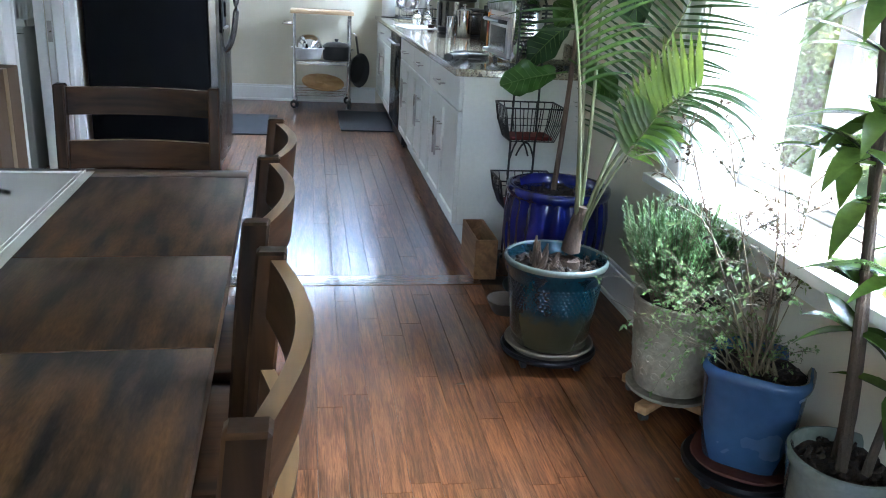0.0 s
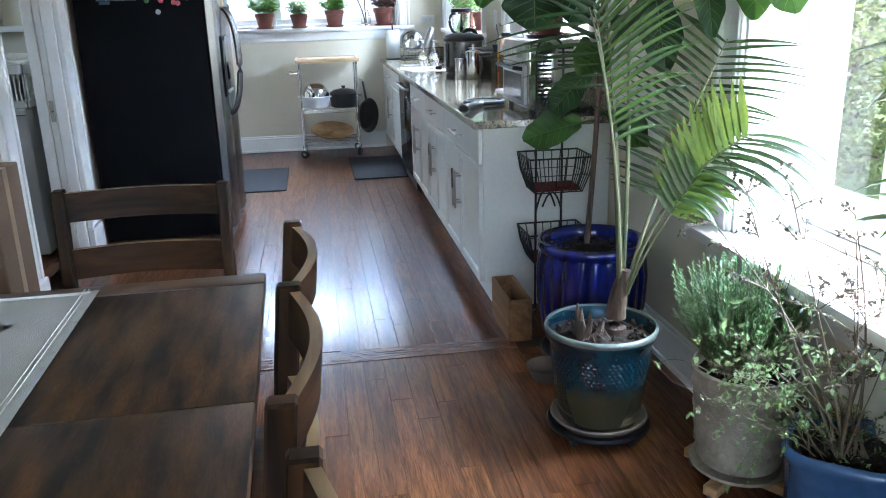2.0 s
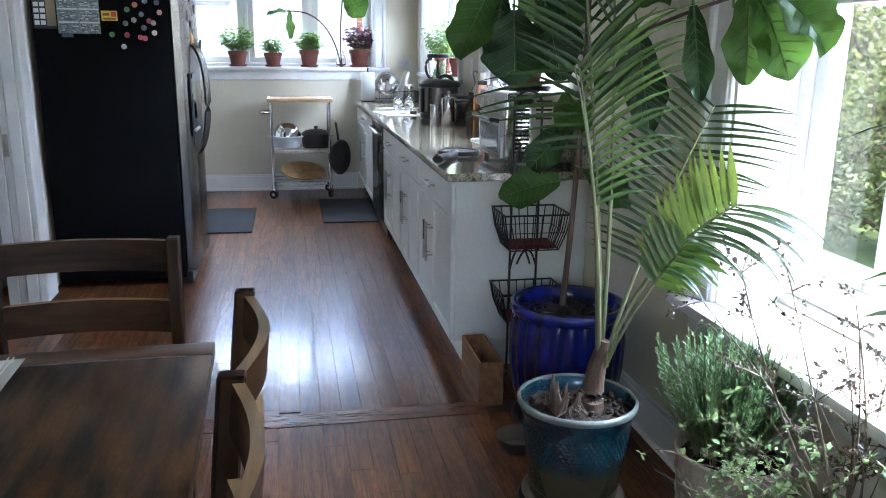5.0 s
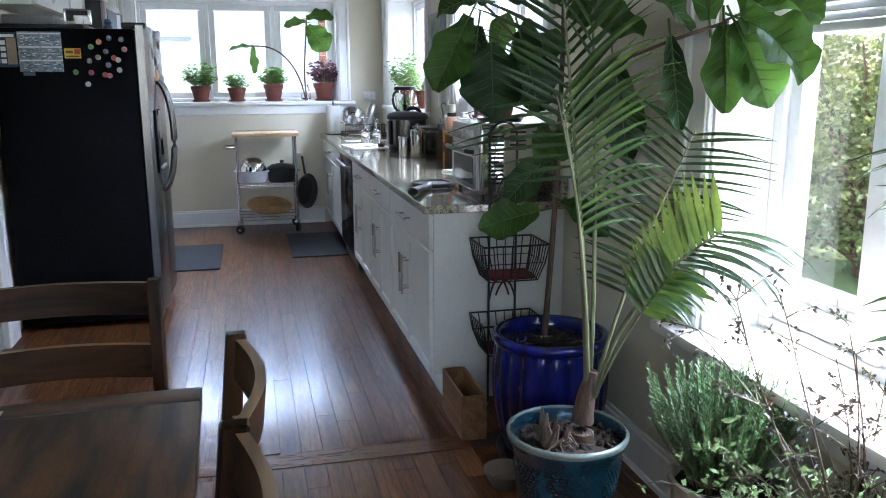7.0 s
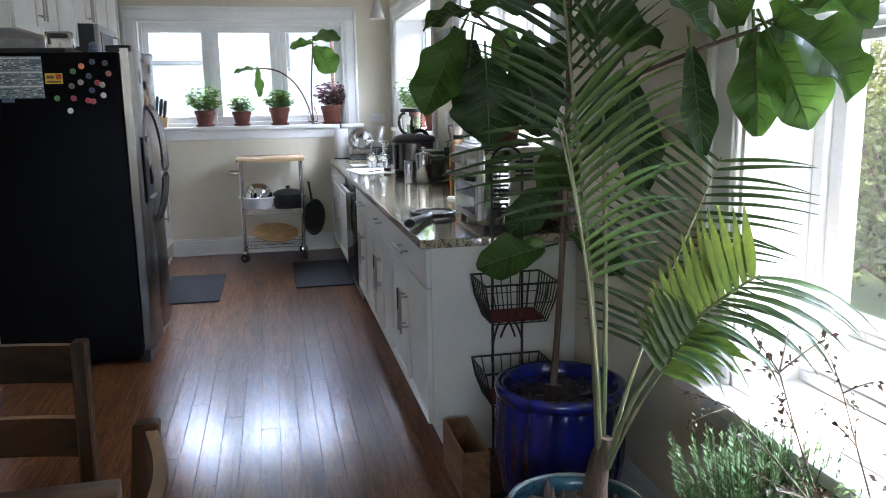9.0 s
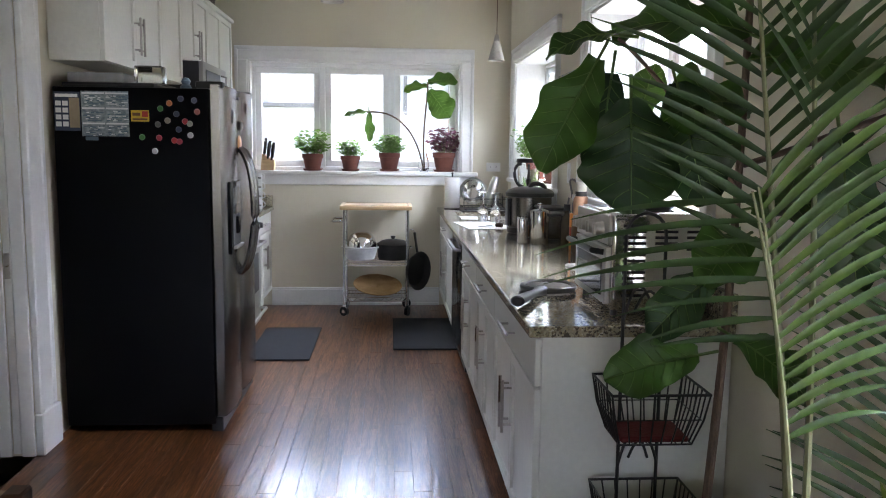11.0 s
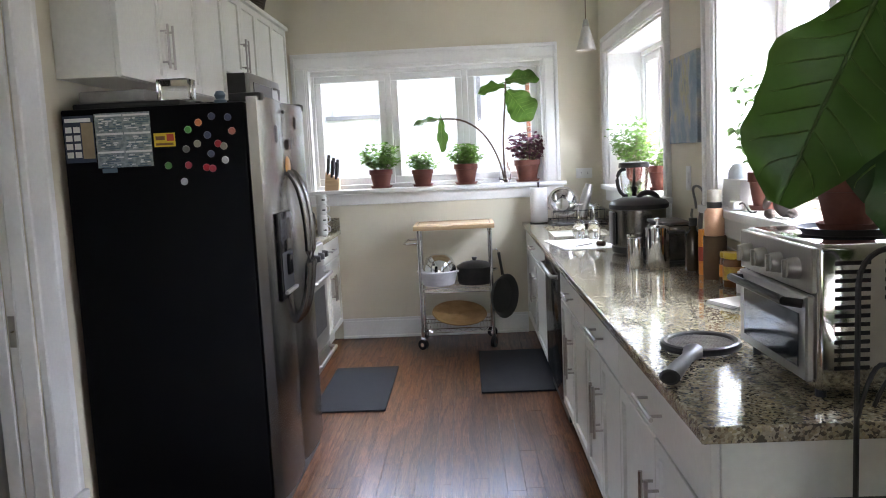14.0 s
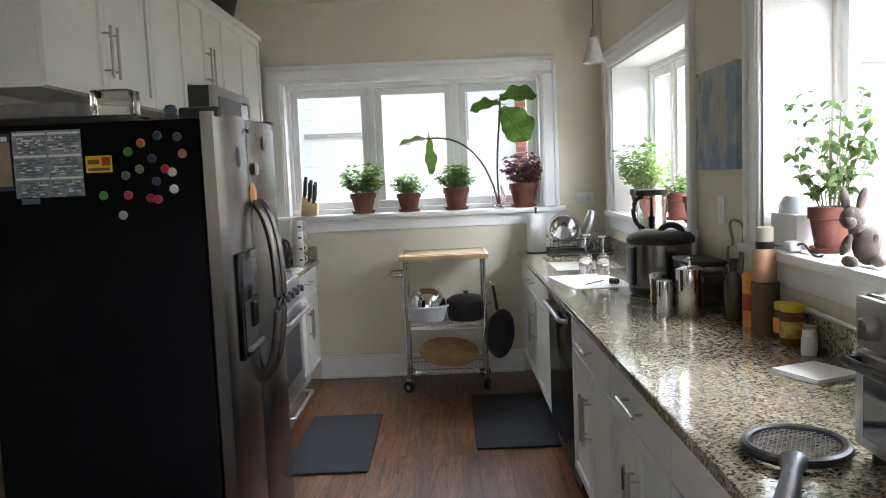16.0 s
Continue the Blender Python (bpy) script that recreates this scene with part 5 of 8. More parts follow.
def needle_bush(parent, c, radius, height, stems, seed, material, nlen=0.022, tip=None):
    """Upright stems thick with short needles."""
    rng = random.Random(seed)
    bm, bs = B(), B()
    for k in range(stems):
        a, rr = rng.uniform(0, 6.28), math.sqrt(rng.random())
        b = Vector((c[0] + rr * radius * 0.5 * math.cos(a), c[1] + rr * radius * 0.5 * math.sin(a), c[2]))
        h = height * rng.uniform(0.65, 1.0) * (1 - 0.25 * rr)
        o = Vector((math.cos(a), math.sin(a), 0)) * rr * radius * rng.uniform(0.6, 1.1)
        pts = bez(b, b + Vector((0, 0, h * 0.4)) + o * 0.3, b + Vector((0, 0, h * 0.7)) + o * 0.8, b + Vector((0, 0, h)) + o, 9)
        tube(bs, pts, [0.0022 - 0.0016 * i / 8 for i in range(9)], 4, False)
        for q in range(72):
            t = 0.12 + 0.88 * q / 72
            f = t * 8
            i = min(int(f), 7)
            p = pts[i].lerp(pts[i + 1], f - i)
            d = (pts[i + 1] - pts[i]).normalized()
            aa = rng.uniform(0, 6.28)
            s = d.orthogonal().normalized()
            s = Matrix.Rotation(aa, 3, d) @ s
            l = nlen * rng.uniform(0.7, 1.2) * (1.0 - 0.4 * max(0, t - 0.8) / 0.2)
            e = p + (s * 0.75 + d * 0.75).normalized() * l
            w = d.cross(s).normalized() * 0.0023
            v = [bm.verts.new(p - w), bm.verts.new(p + w), bm.verts.new(e)]
            bm.faces.new(v)
    part("stem_work", bs, M_twig, parent)
    return part("foliage", bm, material, parent, smooth=None)


needle_bush(ros, (RX - 0.02, RY + 0.01, 0.36), 0.15, 0.42, 220, 21, M_leaf_rose)


def twig_bush(parent, base, targets, seed, leaf_mat, lsize, twig=0.003, per=10, sub=4, droop=0.0, spread=0.12, round_leaf=0.5):
    """Thin branching twigs that end in sprays of small leaves."""
    rng = random.Random(seed)
    bs, bl = B(), B()

    def leaf(p, d, s):
        d = d.normalized()
        u = Vector((rng.uniform(-1, 1), rng.uniform(-1, 1), rng.uniform(0.2, 1.2)))
        sd = d.cross(u)
        if sd.length < 1e-3:
            return
        sd = sd.normalized() * s * round_leaf
        m = p + d * s * 0.5 + Vector((0, 0, 0.08 * s))
        e = p + d * s
        a, b, c, f = bl.verts.new(p), bl.verts.new(m + sd * 0.5), bl.verts.new(e), bl.verts.new(m - sd * 0.5)
        bl.faces.new((a, b, c))
        bl.faces.new((a, c, f))
    for tgt in targets:
        b = Vector(base) + Vector((rng.uniform(-1, 1), rng.uniform(-1, 1), 0)) * 0.04
        tv = Vector(tgt)
        mid = b.lerp(tv, 0.5) + Vector((rng.uniform(-1, 1), rng.uniform(-1, 1), rng.uniform(0, 1))) * 0.06
        pts = bez(b, b.lerp(mid, 0.6) + Vector((0, 0, 0.05)), mid, tv, 9)
        tube(bs, pts, [twig * (1 - 0.7 * i / 8) for i in range(9)], 5, False)
        for k in range(sub):
            i = rng.randint(3, 8)
            p = pts[i]
            d = (pts[i] - pts[i - 1]).normalized() * 0.6 + Vector((rng.uniform(-1, 1), rng.uniform(-1, 1), rng.uniform(-0.5, 0.8)))
            l = spread * rng.uniform(0.6, 1.3)
            q = bez(p, p + d.normalized() * l * 0.4, p + d.normalized() * l * 0.8 - Vector((0, 0, droop * 0.02)), p + d.normalized() * l - Vector((0, 0, droop * 0.06)), 6)
            tube(bs, q, [twig * 0.4 * (1 - 0.6 * j / 5) for j in range(6)], 4, False)
            for z in range(per):
                j = rng.randint(1, 5)
                leaf(q[j] + Vector((rng.uniform(-1, 1), rng.uniform(-1, 1), rng.uniform(-1, 1))) * 0.006, (q[j] - q[j - 1]) + Vector((rng.uniform(-1, 1), rng.uniform(-1, 1), rng.uniform(-1, 0.8))) * 0.03, lsize * rng.uniform(0.6, 1.25))
    part("twig_work", bs, M_twig, parent)
    return part("foliage", bl, leaf_mat, parent, smooth=None)


# blue square pot with the airy shrub
QX, QY, QR = 1.31, 2.02, 52
sq = thing("potted_shrub", "airy small-leaved shrub in a rounded square blue pot", "potted plant")
M_bluepot = mat("blue_glaze", (0.024, 0.066, 0.138), 0.24, (0.034, 0.088, 0.17), 4, bump=0.03, fine=0.12, coat=0.3)


def rsq(half, cr, n=6):
    pts = []
    for cx, cy, a0 in ((1, 1, 0), (-1, 1, 90), (-1, -1, 180), (1, -1, 270)):
        for i in range(n + 1):
            a = radians(a0 + 90 * i / n)
            pts.append((cx * (half - cr) + cr * math.cos(a), cy * (half - cr) + cr * math.sin(a)))
    return pts


def stack(bm, layers, m):
    rings = []
    for half, cr, z in layers:
        rings.append([bm.verts.new(m @ Vector((x, y, z))) for x, y in rsq(half, cr)])
    for a, b in zip(rings, rings[1:]):
        for i in range(len(a)):
            bm.faces.new((a[i], a[(i + 1) % len(a)], b[(i + 1) % len(a)], b[i]))
    bm.faces.new(rings[0])
    bm.faces.new(rings[-1])
    return bm


mq = Matrix.Translation((QX, QY, 0)) @ Matrix.Rotation(radians(QR), 4, "Z")
part("pot", stack(B(), [(0.095, 0.06, 0.075), (0.107, 0.065, 0.085), (0.124, 0.072, 0.2), (0.131, 0.074, 0.325), (0.139, 0.078, 0.34), (0.142, 0.08, 0.352), (0.139, 0.078, 0.364), (0.131, 0.072, 0.37), (0.123, 0.066, 0.366), (0.118, 0.062, 0.35), (0.117, 0.06, 0.325)], mq), M_bluepot, sq, smooth=50)
bm = B()
stack(bm, [(0.1165, 0.06, 0.32), (0.1165, 0.06, 0.335)], mq)
rng = random.Random(12)
for k in range(90):
    vs = bmesh.ops.create_icosphere(bm, subdivisions=1, radius=rng.uniform(0.004, 0.010))["verts"]
    bmesh.ops.transform(bm, matrix=mq @ Matrix.Translation((rng.uniform(-0.095, 0.095), rng.uniform(-0.095, 0.095), 0.337)), verts=vs)
part("soil", bm, M_soil, sq)
part("saucer", stack(B(), [(0.10, 0.08, 0.058), (0.125, 0.1, 0.058), (0.14, 0.11, 0.075), (0.134, 0.105, 0.075), (0.12, 0.095, 0.066)], mq), M_terra, sq, "terracotta saucer")
cd = part("caddy", lathe(B(), [(0, 0.03), (0.15, 0.03), (0.165, 0.036), (0.168, 0.048), (0.162, 0.057), (0.14, 0.05), (0, 0.0495)], QX, QY, 0, 40), M_caddy, sq, "dark rolling plant caddy")
for k in range(4):
    a = 0.3 + k * math.pi / 2
    part("caster", box(B(), -0.011, 0.011, -0.018, 0.018, 0, 0.033, 0.006, 2, Matrix.Translation((QX + 0.13 * math.cos(a), QY + 0.13 * math.sin(a), 0))), M_blackplastic, cd)
rng = random.Random(3)
tg = [(1.08 + rng.uniform(-0.1, 0.35), 2.02 + rng.uniform(-0.22, 0.16), rng.uniform(0.45, 0.8)) for _ in range(11)]
twig_bush(sq, (QX, QY, 0.33), tg, 31, M_leaf_bush, 0.021, 0.0024, 7, 4, 1.0, 0.11)
tg = [(1.05, 2.12, 0.98), (1.16, 2.1, 0.94), (1.30, 2.08, 0.92), (1.34, 2.0, 0.86), (1.22, 1.96, 0.9), (1.0, 2.18, 0.9), (1.33, 2.14, 0.82)]
twig_bush(sq, (QX, QY, 0.33), tg, 32, M_leaf_dark, 0.0145, 0.0044, 13, 10, 0.2, 0.10)
tg = [(0.93 + rng.uniform(-0.03, 0.18), 2.1 + rng.uniform(-0.1, 0.14), rng.uniform(0.36, 0.60)) for _ in range(9)]
twig_bush(sq, (QX - 0.05, QY, 0.33), tg, 33, M_leaf_bush, 0.016, 0.002, 13, 5, 1.0, 0.08)
rng = random.Random(77)
tg = [(QX + rng.uniform(-0.1, 0.1), QY + rng.uniform(-0.1, 0.1), 0.335 + rng.uniform(0.03, 0.09)) for _ in range(22)]
twig_bush(sq, (QX, QY, 0.33), tg, 34, M_leaf_bush, 0.014, 0.0015, 7, 2, 0.2, 0.04)

# grey-green pot at the front with the lady palm
VX, VY = 1.335, 1.66
vp = thing("potted_lady_palm", "cane-stemmed plant with pleated leaves in a grey-green pot", "potted plant")
part("pot", lathe(B(), [(0, 0.0), (0.09, 0.0), (0.095, 0.01), (0.115, 0.15), (0.128, 0.27), (0.134, 0.285), (0.132, 0.30), (0.124, 0.302), (0.118, 0.29), (0.114, 0.265), (0, 0.26)], VX, VY, 0, 44), mat("grey_green_glaze", (0.13, 0.16, 0.14), 0.2, (0.18, 0.20, 0.17), 8, bump=0.03, coat=0.4), vp, smooth=50)
pot_soil(vp, VX, VY, 0.27, 0.115, seed=15)
bm = B()
CANES = [((1.335, 1.68, 0.26), (1.30, 1.70, 0.8), (1.22, 1.72, 1.35), 0.013), ((1.31, 1.64, 0.26), (1.27, 1.66, 0.65), (1.22, 1.64, 1.12), 0.009), ((1.36, 1.62, 0.26), (1.37, 1.60, 0.5), (1.36, 1.55, 0.85), 0.008)]
for b, m_, e, r in CANES:
    part("cane", tube(B(), bez(b, b[:2] + (m_[2] * 0.6,), m_, e, 12), [r * (1.6 - 0.9 * i / 11) for i in range(12)], 8), mat("dark_cane", (0.05, 0.035, 0.022), 0.8, (0.09, 0.06, 0.04), 18, (2, 2, 1), bump=0.5), vp, "dark fibrous cane")
bm = B()
rng = random.Random(44)
for (hub, n, l) in (((1.23, 1.72, 1.32), 8, 0.22), ((1.26, 1.70, 1.08), 8, 0.2), ((1.26, 1.71, 0.9), 7, 0.2), ((1.22, 1.64, 1.1), 7, 0.19), ((1.33, 1.62, 0.75), 6, 0.2), ((1.28, 1.68, 0.72), 6, 0.17), ((1.36, 1.56, 0.84), 6, 0.2), ((1.35, 1.58, 0.50), 6, 0.2), ((1.25, 1.71, 1.2), 9, 0.2), ((1.22, 1.71, 0.98), 8, 0.19), ((1.2, 1.66, 1.02), 7, 0.18), ((1.3, 1.7, 0.6), 6, 0.16)):
    for k in range(n):
        a = rng.uniform(0, 6.28)
        leaflet(bm, hub, (math.cos(a), math.sin(a), rng.uniform(-0.5, 0.7)), (0, 0, 1), l * rng.uniform(0.75, 1.1), 0.026, 0.8, 0.35, 6)
part("foliage", bm, M_leaf_palm, vp, smooth=60)

# ---- outside ----
M_ground = mat("pale_paving", (0.20, 0.195, 0.18), 0.85, (0.15, 0.145, 0.13), 2.5, bump=0.2, bscale=40, fine=0.15)
M_grass = mat("lawn", (0.07, 0.12, 0.035), 0.9, (0.10, 0.15, 0.05), 3, bump=0.3, bscale=60, fine=0.25)
M_brick = mat("red_brick", (0.24, 0.075, 0.042), 0.8, (0.32, 0.12, 0.075), 6, bump=0.2, bscale=80, vary=0.25)
M_mortar = mat("mortar", (0.42, 0.39, 0.35), 0.9, bump=0.2)
M_siding = mat("white_siding", (0.72, 0.74, 0.77), 0.6, (0.66, 0.68, 0.71), 3, bump=0.03)
M_hedge = mat("garden_leaf", (0.075, 0.115, 0.035), 0.5, (0.12, 0.15, 0.06), 5, bump=0.05, fine=0.3, vary=0.3, translucent=0.35)
GZ = -0.45
solo("ground", box(B(), -400, 400, -400, 400, GZ - 0.2, GZ), M_grass, "green garden ground reaching far out", "ground", kind="structure", smooth=None)
solo("pavement", box(B(), WR + 0.5, 4.6, -4, 12, GZ, GZ + 0.012), M_ground, "pale sunlit paved path beside the house", "pavement", kind="structure", smooth=None)


def shrub(name, label, c, r, n, seed, size=0.07):
    """A shrub of short limbs and many loose leaves, uneven and open."""
    rng = random.Random(seed)
    sh = thing(name, label, "shrub", "garden shrubs")
    bs, bl = B(), B()
    lobes = [(Vector(c) + Vector((rng.uniform(-1, 1) * r[0], rng.uniform(-1, 1) * r[1], rng.uniform(-0.45, 1.0) * r[2])), rng.uniform(0.3, 0.62)) for _ in range(30)]
    root = Vector((c[0], c[1], GZ))
    for p, s in lobes:
        tube(bs, [root + Vector((rng.uniform(-0.2, 0.2), rng.uniform(-0.2, 0.2), 0)), root.lerp(p, 0.55) + Vector((0, 0, 0.1)), p], [0.035, 0.022, 0.008], 6)
    for k in range(n):
        p, s = rng.choice(lobes)
        d = Vector((rng.gauss(0, 1), rng.gauss(0, 1), rng.gauss(0, 1)))
        d = d.normalized() * s * (0.45 + 0.6 * rng.random())
        q = p + d
        if q.z < GZ + 0.02:
            continue
        a = Vector((rng.uniform(-1, 1), rng.uniform(-1, 1), rng.uniform(-1, 0.4))).normalized() * size * rng.uniform(0.6, 1.3)
        b = a.cross(Vector((rng.uniform(-1, 1), rng.uniform(-1, 1), rng.uniform(-1, 1)))).normalized() * size * 0.33
        v = [bl.verts.new(x) for x in (q, q + a * 0.5 + b, q + a, q + a * 0.5 - b)]
        bl.faces.new(v)
    part("limb_work", bs, M_bark, sh)
    part("leafage", bl, M_hedge, sh, smooth=None)
    return sh


shrub("garden_shrub", "bright sunlit green shrub behind a low stone edge", (5.6, 5.1, 0.6), (0.7, 0.9, 1.1), 10500, 61)
shrub("garden_shrub", "bright sunlit green shrub behind a low stone edge", (5.9, 7.0, 0.5), (0.8, 0.9, 1.5), 10500, 62)
shrub("garden_shrub", "tall leafy garden shrub in full sun", (6.6, 3.2, 0.6), (0.8, 1.0, 1.4), 10500, 63)
shrub("garden_shrub", "tall leafy garden shrub in full sun", (7.4, 9.0, 0.8), (1.2, 1.2, 2.0), 10500, 64)
shrub("garden_shrub", "tall leafy garden shrub in full sun", (8.5, 5.8, 1.4), (1.3, 1.6, 2.4), 10500, 65, 0.1)
shrub("garden_shrub", "bright sunlit green shrub behind a low stone edge", (5.5, 8.6, 0.4), (0.7, 0.9, 1.6), 10500, 66)
shrub("garden_shrub", "bright sunlit green shrub behind a low stone edge", (5.4, 3.6, 0.3), (0.6, 0.8, 1.2), 10500, 67)
shrub("garden_shrub", "tall leafy garden shrub in full sun", (7.2, 6.6, 1.2), (1.0, 1.2, 2.4), 10500, 68, 0.09)
edge = thing("garden_edging", "low grey stone edging along the paved path", "garden wall")
bm = B()
box(bm, 4.66, 4.84, -3.9, 11.9, GZ, GZ + 0.15)
part("mortar_core", bm, M_mortar, edge, smooth=None)
bm = B()
rng = random.Random(2)
for row in range(2):
    y = -3.9 + (0.11 if row % 2 else 0)
    while y < 11.7:
        box(bm, 4.645, 4.855, y, y + 0.205, GZ + 0.005 + row * 0.075, GZ + 0.068 + row * 0.075)
        y += 0.218
ed = part("bricks", bm, M_mortar, edge, smooth=None)
ed["kind"] = "stuff"

# the neighbour's house beyond the kitchen window
nh = thing("neighbour_house", "pale sided house with a brick chimney, in bright sun", "house")
bm = B()
for k in range(22):
    z = GZ + k * 0.14
    prism(bm, [(13.00, z), (12.985, z), (12.998, z + 0.139), (13.00, z + 0.139)], "x", -6.0, 6.0)
part("siding", bm, M_siding, nh, smooth=None)
part("wall", box(B(), -6, 6, 13.0, 19, GZ, GZ + 3.1), M_siding, nh, smooth=None)
part("roof", prism(B(), [(12.8, GZ + 3.08), (16, GZ + 3.45), (19.2, GZ + 3.08), (16, GZ + 3.35)], "x", -6.3, 6.3), mat("roof_shingle", (0.12, 0.11, 0.1), 0.9), nh, smooth=None)
wd = part("window", box(B(), -1.35, -0.75, 12.955, 12.99, 2.05, 2.18), M_trim, nh)
part("sill", box(B(), -1.45, -0.65, 12.92, 12.99, 2.0, 2.05), mat("grey_sill", (0.3, 0.3, 0.3), 0.7), nh)
part("downpipe", box(B(), 0.52, 0.57, 12.93, 12.985, 1.9, 2.6), mat("grey_pipe", (0.25, 0.25, 0.26), 0.5), nh)
part("chimney_core", box(B(), 1.15, 2.3, 12.71, 12.99, GZ, 2.84), M_mortar, nh, smooth=None)
bm = B()
for row in range(44):
    x = 1.14 - (0.11 if row % 2 else 0)
    while x < 2.3:
        box(bm, max(x, 1.14), min(x + 0.205, 2.31), 12.70, 12.8, GZ + row * 0.075, GZ + row * 0.075 + 0.064)
        x += 0.217
cb_ = part("chimney_bricks", bm, M_brick, nh, "red chimney bricks", smooth=None)
cb_["kind"] = "stuff"

# sunlit brick building outside the laundry window
bb = thing("brick_outbuilding", "sunlit orange-red brick building close behind the laundry", "building")
part("wall_core", box(B(), -5.2, -1.75, 8.62, 11.5, GZ, 4.5), M_mortar, bb, smooth=None)
bm = B()
for row in range(50):
    x = -4.2 - (0.11 if row % 2 else 0)
    while x < -1.76:
        box(bm, x, min(x + 0.205, -1.745), 8.605, 8.7, GZ + row * 0.075, GZ + row * 0.075 + 0.064)
        x += 0.217
bb_ = part("wall_bricks", bm, mat("orange_brick", (0.36, 0.15, 0.10), 0.8, (0.42, 0.21, 0.14), 6, bump=0.2, vary=0.25), bb, smooth=None)
bb_["kind"] = "stuff"
part("ledge", box(B(), -4.2, -1.7, 8.5, 8.62, 1.72, 1.84, 0.01), M_mortar, bb)

# ---- kitchen floor and back wall ----
WZ = 0.9125


def floor_mat(x0, x1, y0, y1):
    o = solo("floor_mat", box(B(), x0, x1, y0, y1, 0.001, 0.014, 0.006, 2), M_mat, "dark grey ribbed rubber kitchen mat on the floor", "mat", "kitchen mats")
    return o


floor_mat(-0.64, -0.20, 6.975, 7.955)
floor_mat(0.37, 0.86, 7.25, 8.30)

ct = thing("kitchen_cart", "chrome wire kitchen cart with a butcher-block top", "cart")
CX0, CX1, CY0, CY1 = -0.085, 0.53, 8.42, 8.86
part("top_board", box(B(), CX0, CX1, CY0, CY1, 0.922, 0.957, 0.004, 2), M_butcher, ct, "pale butcher-block top")
bm = B()
gx = 0.03
for a, b in (((CX0 + gx, CY0 + gx), (CX1 - gx, CY0 + gx)), ((CX1 - gx, CY0 + gx), (CX1 - gx, CY1 - gx)), ((CX1 - gx, CY1 - gx), (CX0 + gx, CY1 - gx)), ((CX0 + gx, CY1 - gx), (CX0 + gx, CY0 + gx))):
    tube(bm, [(a[0], a[1], 0.957), (b[0], b[1], 0.957)], 0.003, 6)
part("juice_groove", bm, M_worn, ct)
px = [(CX0 + 0.035, CY0 + 0.035), (CX1 - 0.035, CY0 + 0.035), (CX0 + 0.035, CY1 - 0.035), (CX1 - 0.035, CY1 - 0.035)]
for x, y in px:
    part("post", tube(B(), [(x, y, 0.085), (x, y, 0.922)], 0.0125, 12), M_chrome, ct)
    wx, wy = 0.014 * math.cos(x * 9 + y * 5), 0.014 * math.sin(x * 9 + y * 5)
    cs = part("caster", tube(B(), [(x - wx, y - wy, 0.041), (x + wx, y + wy, 0.041)], 0.04, 20), M_caddy, ct, "black rubber wheel")
    part("hub", tube(B(), [(x - wx * 1.15, y - wy * 1.15, 0.041), (x + wx * 1.15, y + wy * 1.15, 0.041)], 0.016, 14), M_chrome, cs)
    part("caster_fork", box(B(), x - 0.017, x + 0.017, y - 0.017, y + 0.017, 0.078, 0.098, 0.004), M_chrome, cs)
for z in (0.13, 0.44):
    ring = [(px[k][0], px[k][1]) for k in (0, 1, 3, 2, 0)]
    shelf = part("wire_shelf", tube(B(), [(x, y, z + 0.03) for x, y in ring], 0.004, 6), M_chrome, ct, "chrome wire shelf")
    part("lower_rim", tube(B(), [(x, y, z) for x, y in ring], 0.004, 6), M_chrome, shelf)
    k = px[0][0] + 0.03
    while k < px[1][0]:
        part("wire", tube(B(), [(k, px[0][1], z + 0.03), (k, px[2][1], z + 0.03)], 0.0022, 5), M_chrome, shelf)
        k += 0.026
    n = 14
    part("zigzag", tube(B(), [(px[0][0] + (px[1][0] - px[0][0]) * i / n, px[0][1], z + (0.03 if i % 2 else 0)) for i in range(n + 1)], 0.0025, 5), M_chrome, shelf)
bm = B()
tube(bm, [(CX0 + 0.03, CY0 + 0.05, 0.82), (CX0 - 0.06, CY0 + 0.05, 0.82), (CX0 - 0.075, CY0 + 0.08, 0.82), (CX0 - 0.075, CY1 - 0.08, 0.82), (CX0 - 0.06, CY1 - 0.05, 0.82), (CX0 + 0.03, CY1 - 0.05, 0.82)], 0.009, 8)
part("push_handle", bm, M_chrome, ct)

tub = thing("plastic_tub", "white plastic tub with a rolled rim on the cart shelf", "tub")
part("tub", lathe(B(), [(0, 0), (0.11, 0), (0.125, 0.01), (0.15, 0.1), (0.168, 0.105), (0.17, 0.115), (0.16, 0.118), (0.146, 0.11), (0.12, 0.015), (0, 0.012)], 0.085, 8.62, 0.475, 36), mat("milky_plastic", (0.66, 0.67, 0.68), 0.4), tub)
bw = solo("mixing_bowl", lathe(B(), [(0.125, 0), (0.13, 0.004), (0.125, 0.05), (0.10, 0.1), (0.06, 0.128), (0, 0.135)], 0.095, 8.62, 0.586, 36), M_chrome, "upturned stainless mixing bowl in the tub", "bowl")
pot_ = thing("stock_pot", "black enamel pot with steel handles on the cart", "pot")
part("body", lathe(B(), [(0, 0), (0.125, 0), (0.135, 0.02), (0.14, 0.13), (0.145, 0.135), (0.14, 0.14), (0.10, 0.165), (0.03, 0.178), (0, 0.18)], 0.37, 8.64, 0.475, 36), M_castiron, pot_)
part("knob", lathe(B(), [(0.012, 0), (0.022, 0.02), (0.02, 0.028), (0, 0.03)], 0.37, 8.64, 0.653, 14), M_blackplastic, pot_)
for s in (-1, 1):
    part("handle", tube(B(), bez((0.37 + s * 0.135, 8.60, 0.575), (0.37 + s * 0.19, 8.60, 0.585), (0.37 + s * 0.19, 8.68, 0.585), (0.37 + s * 0.135, 8.68, 0.575), 8), 0.006, 8), M_chrome, pot_)
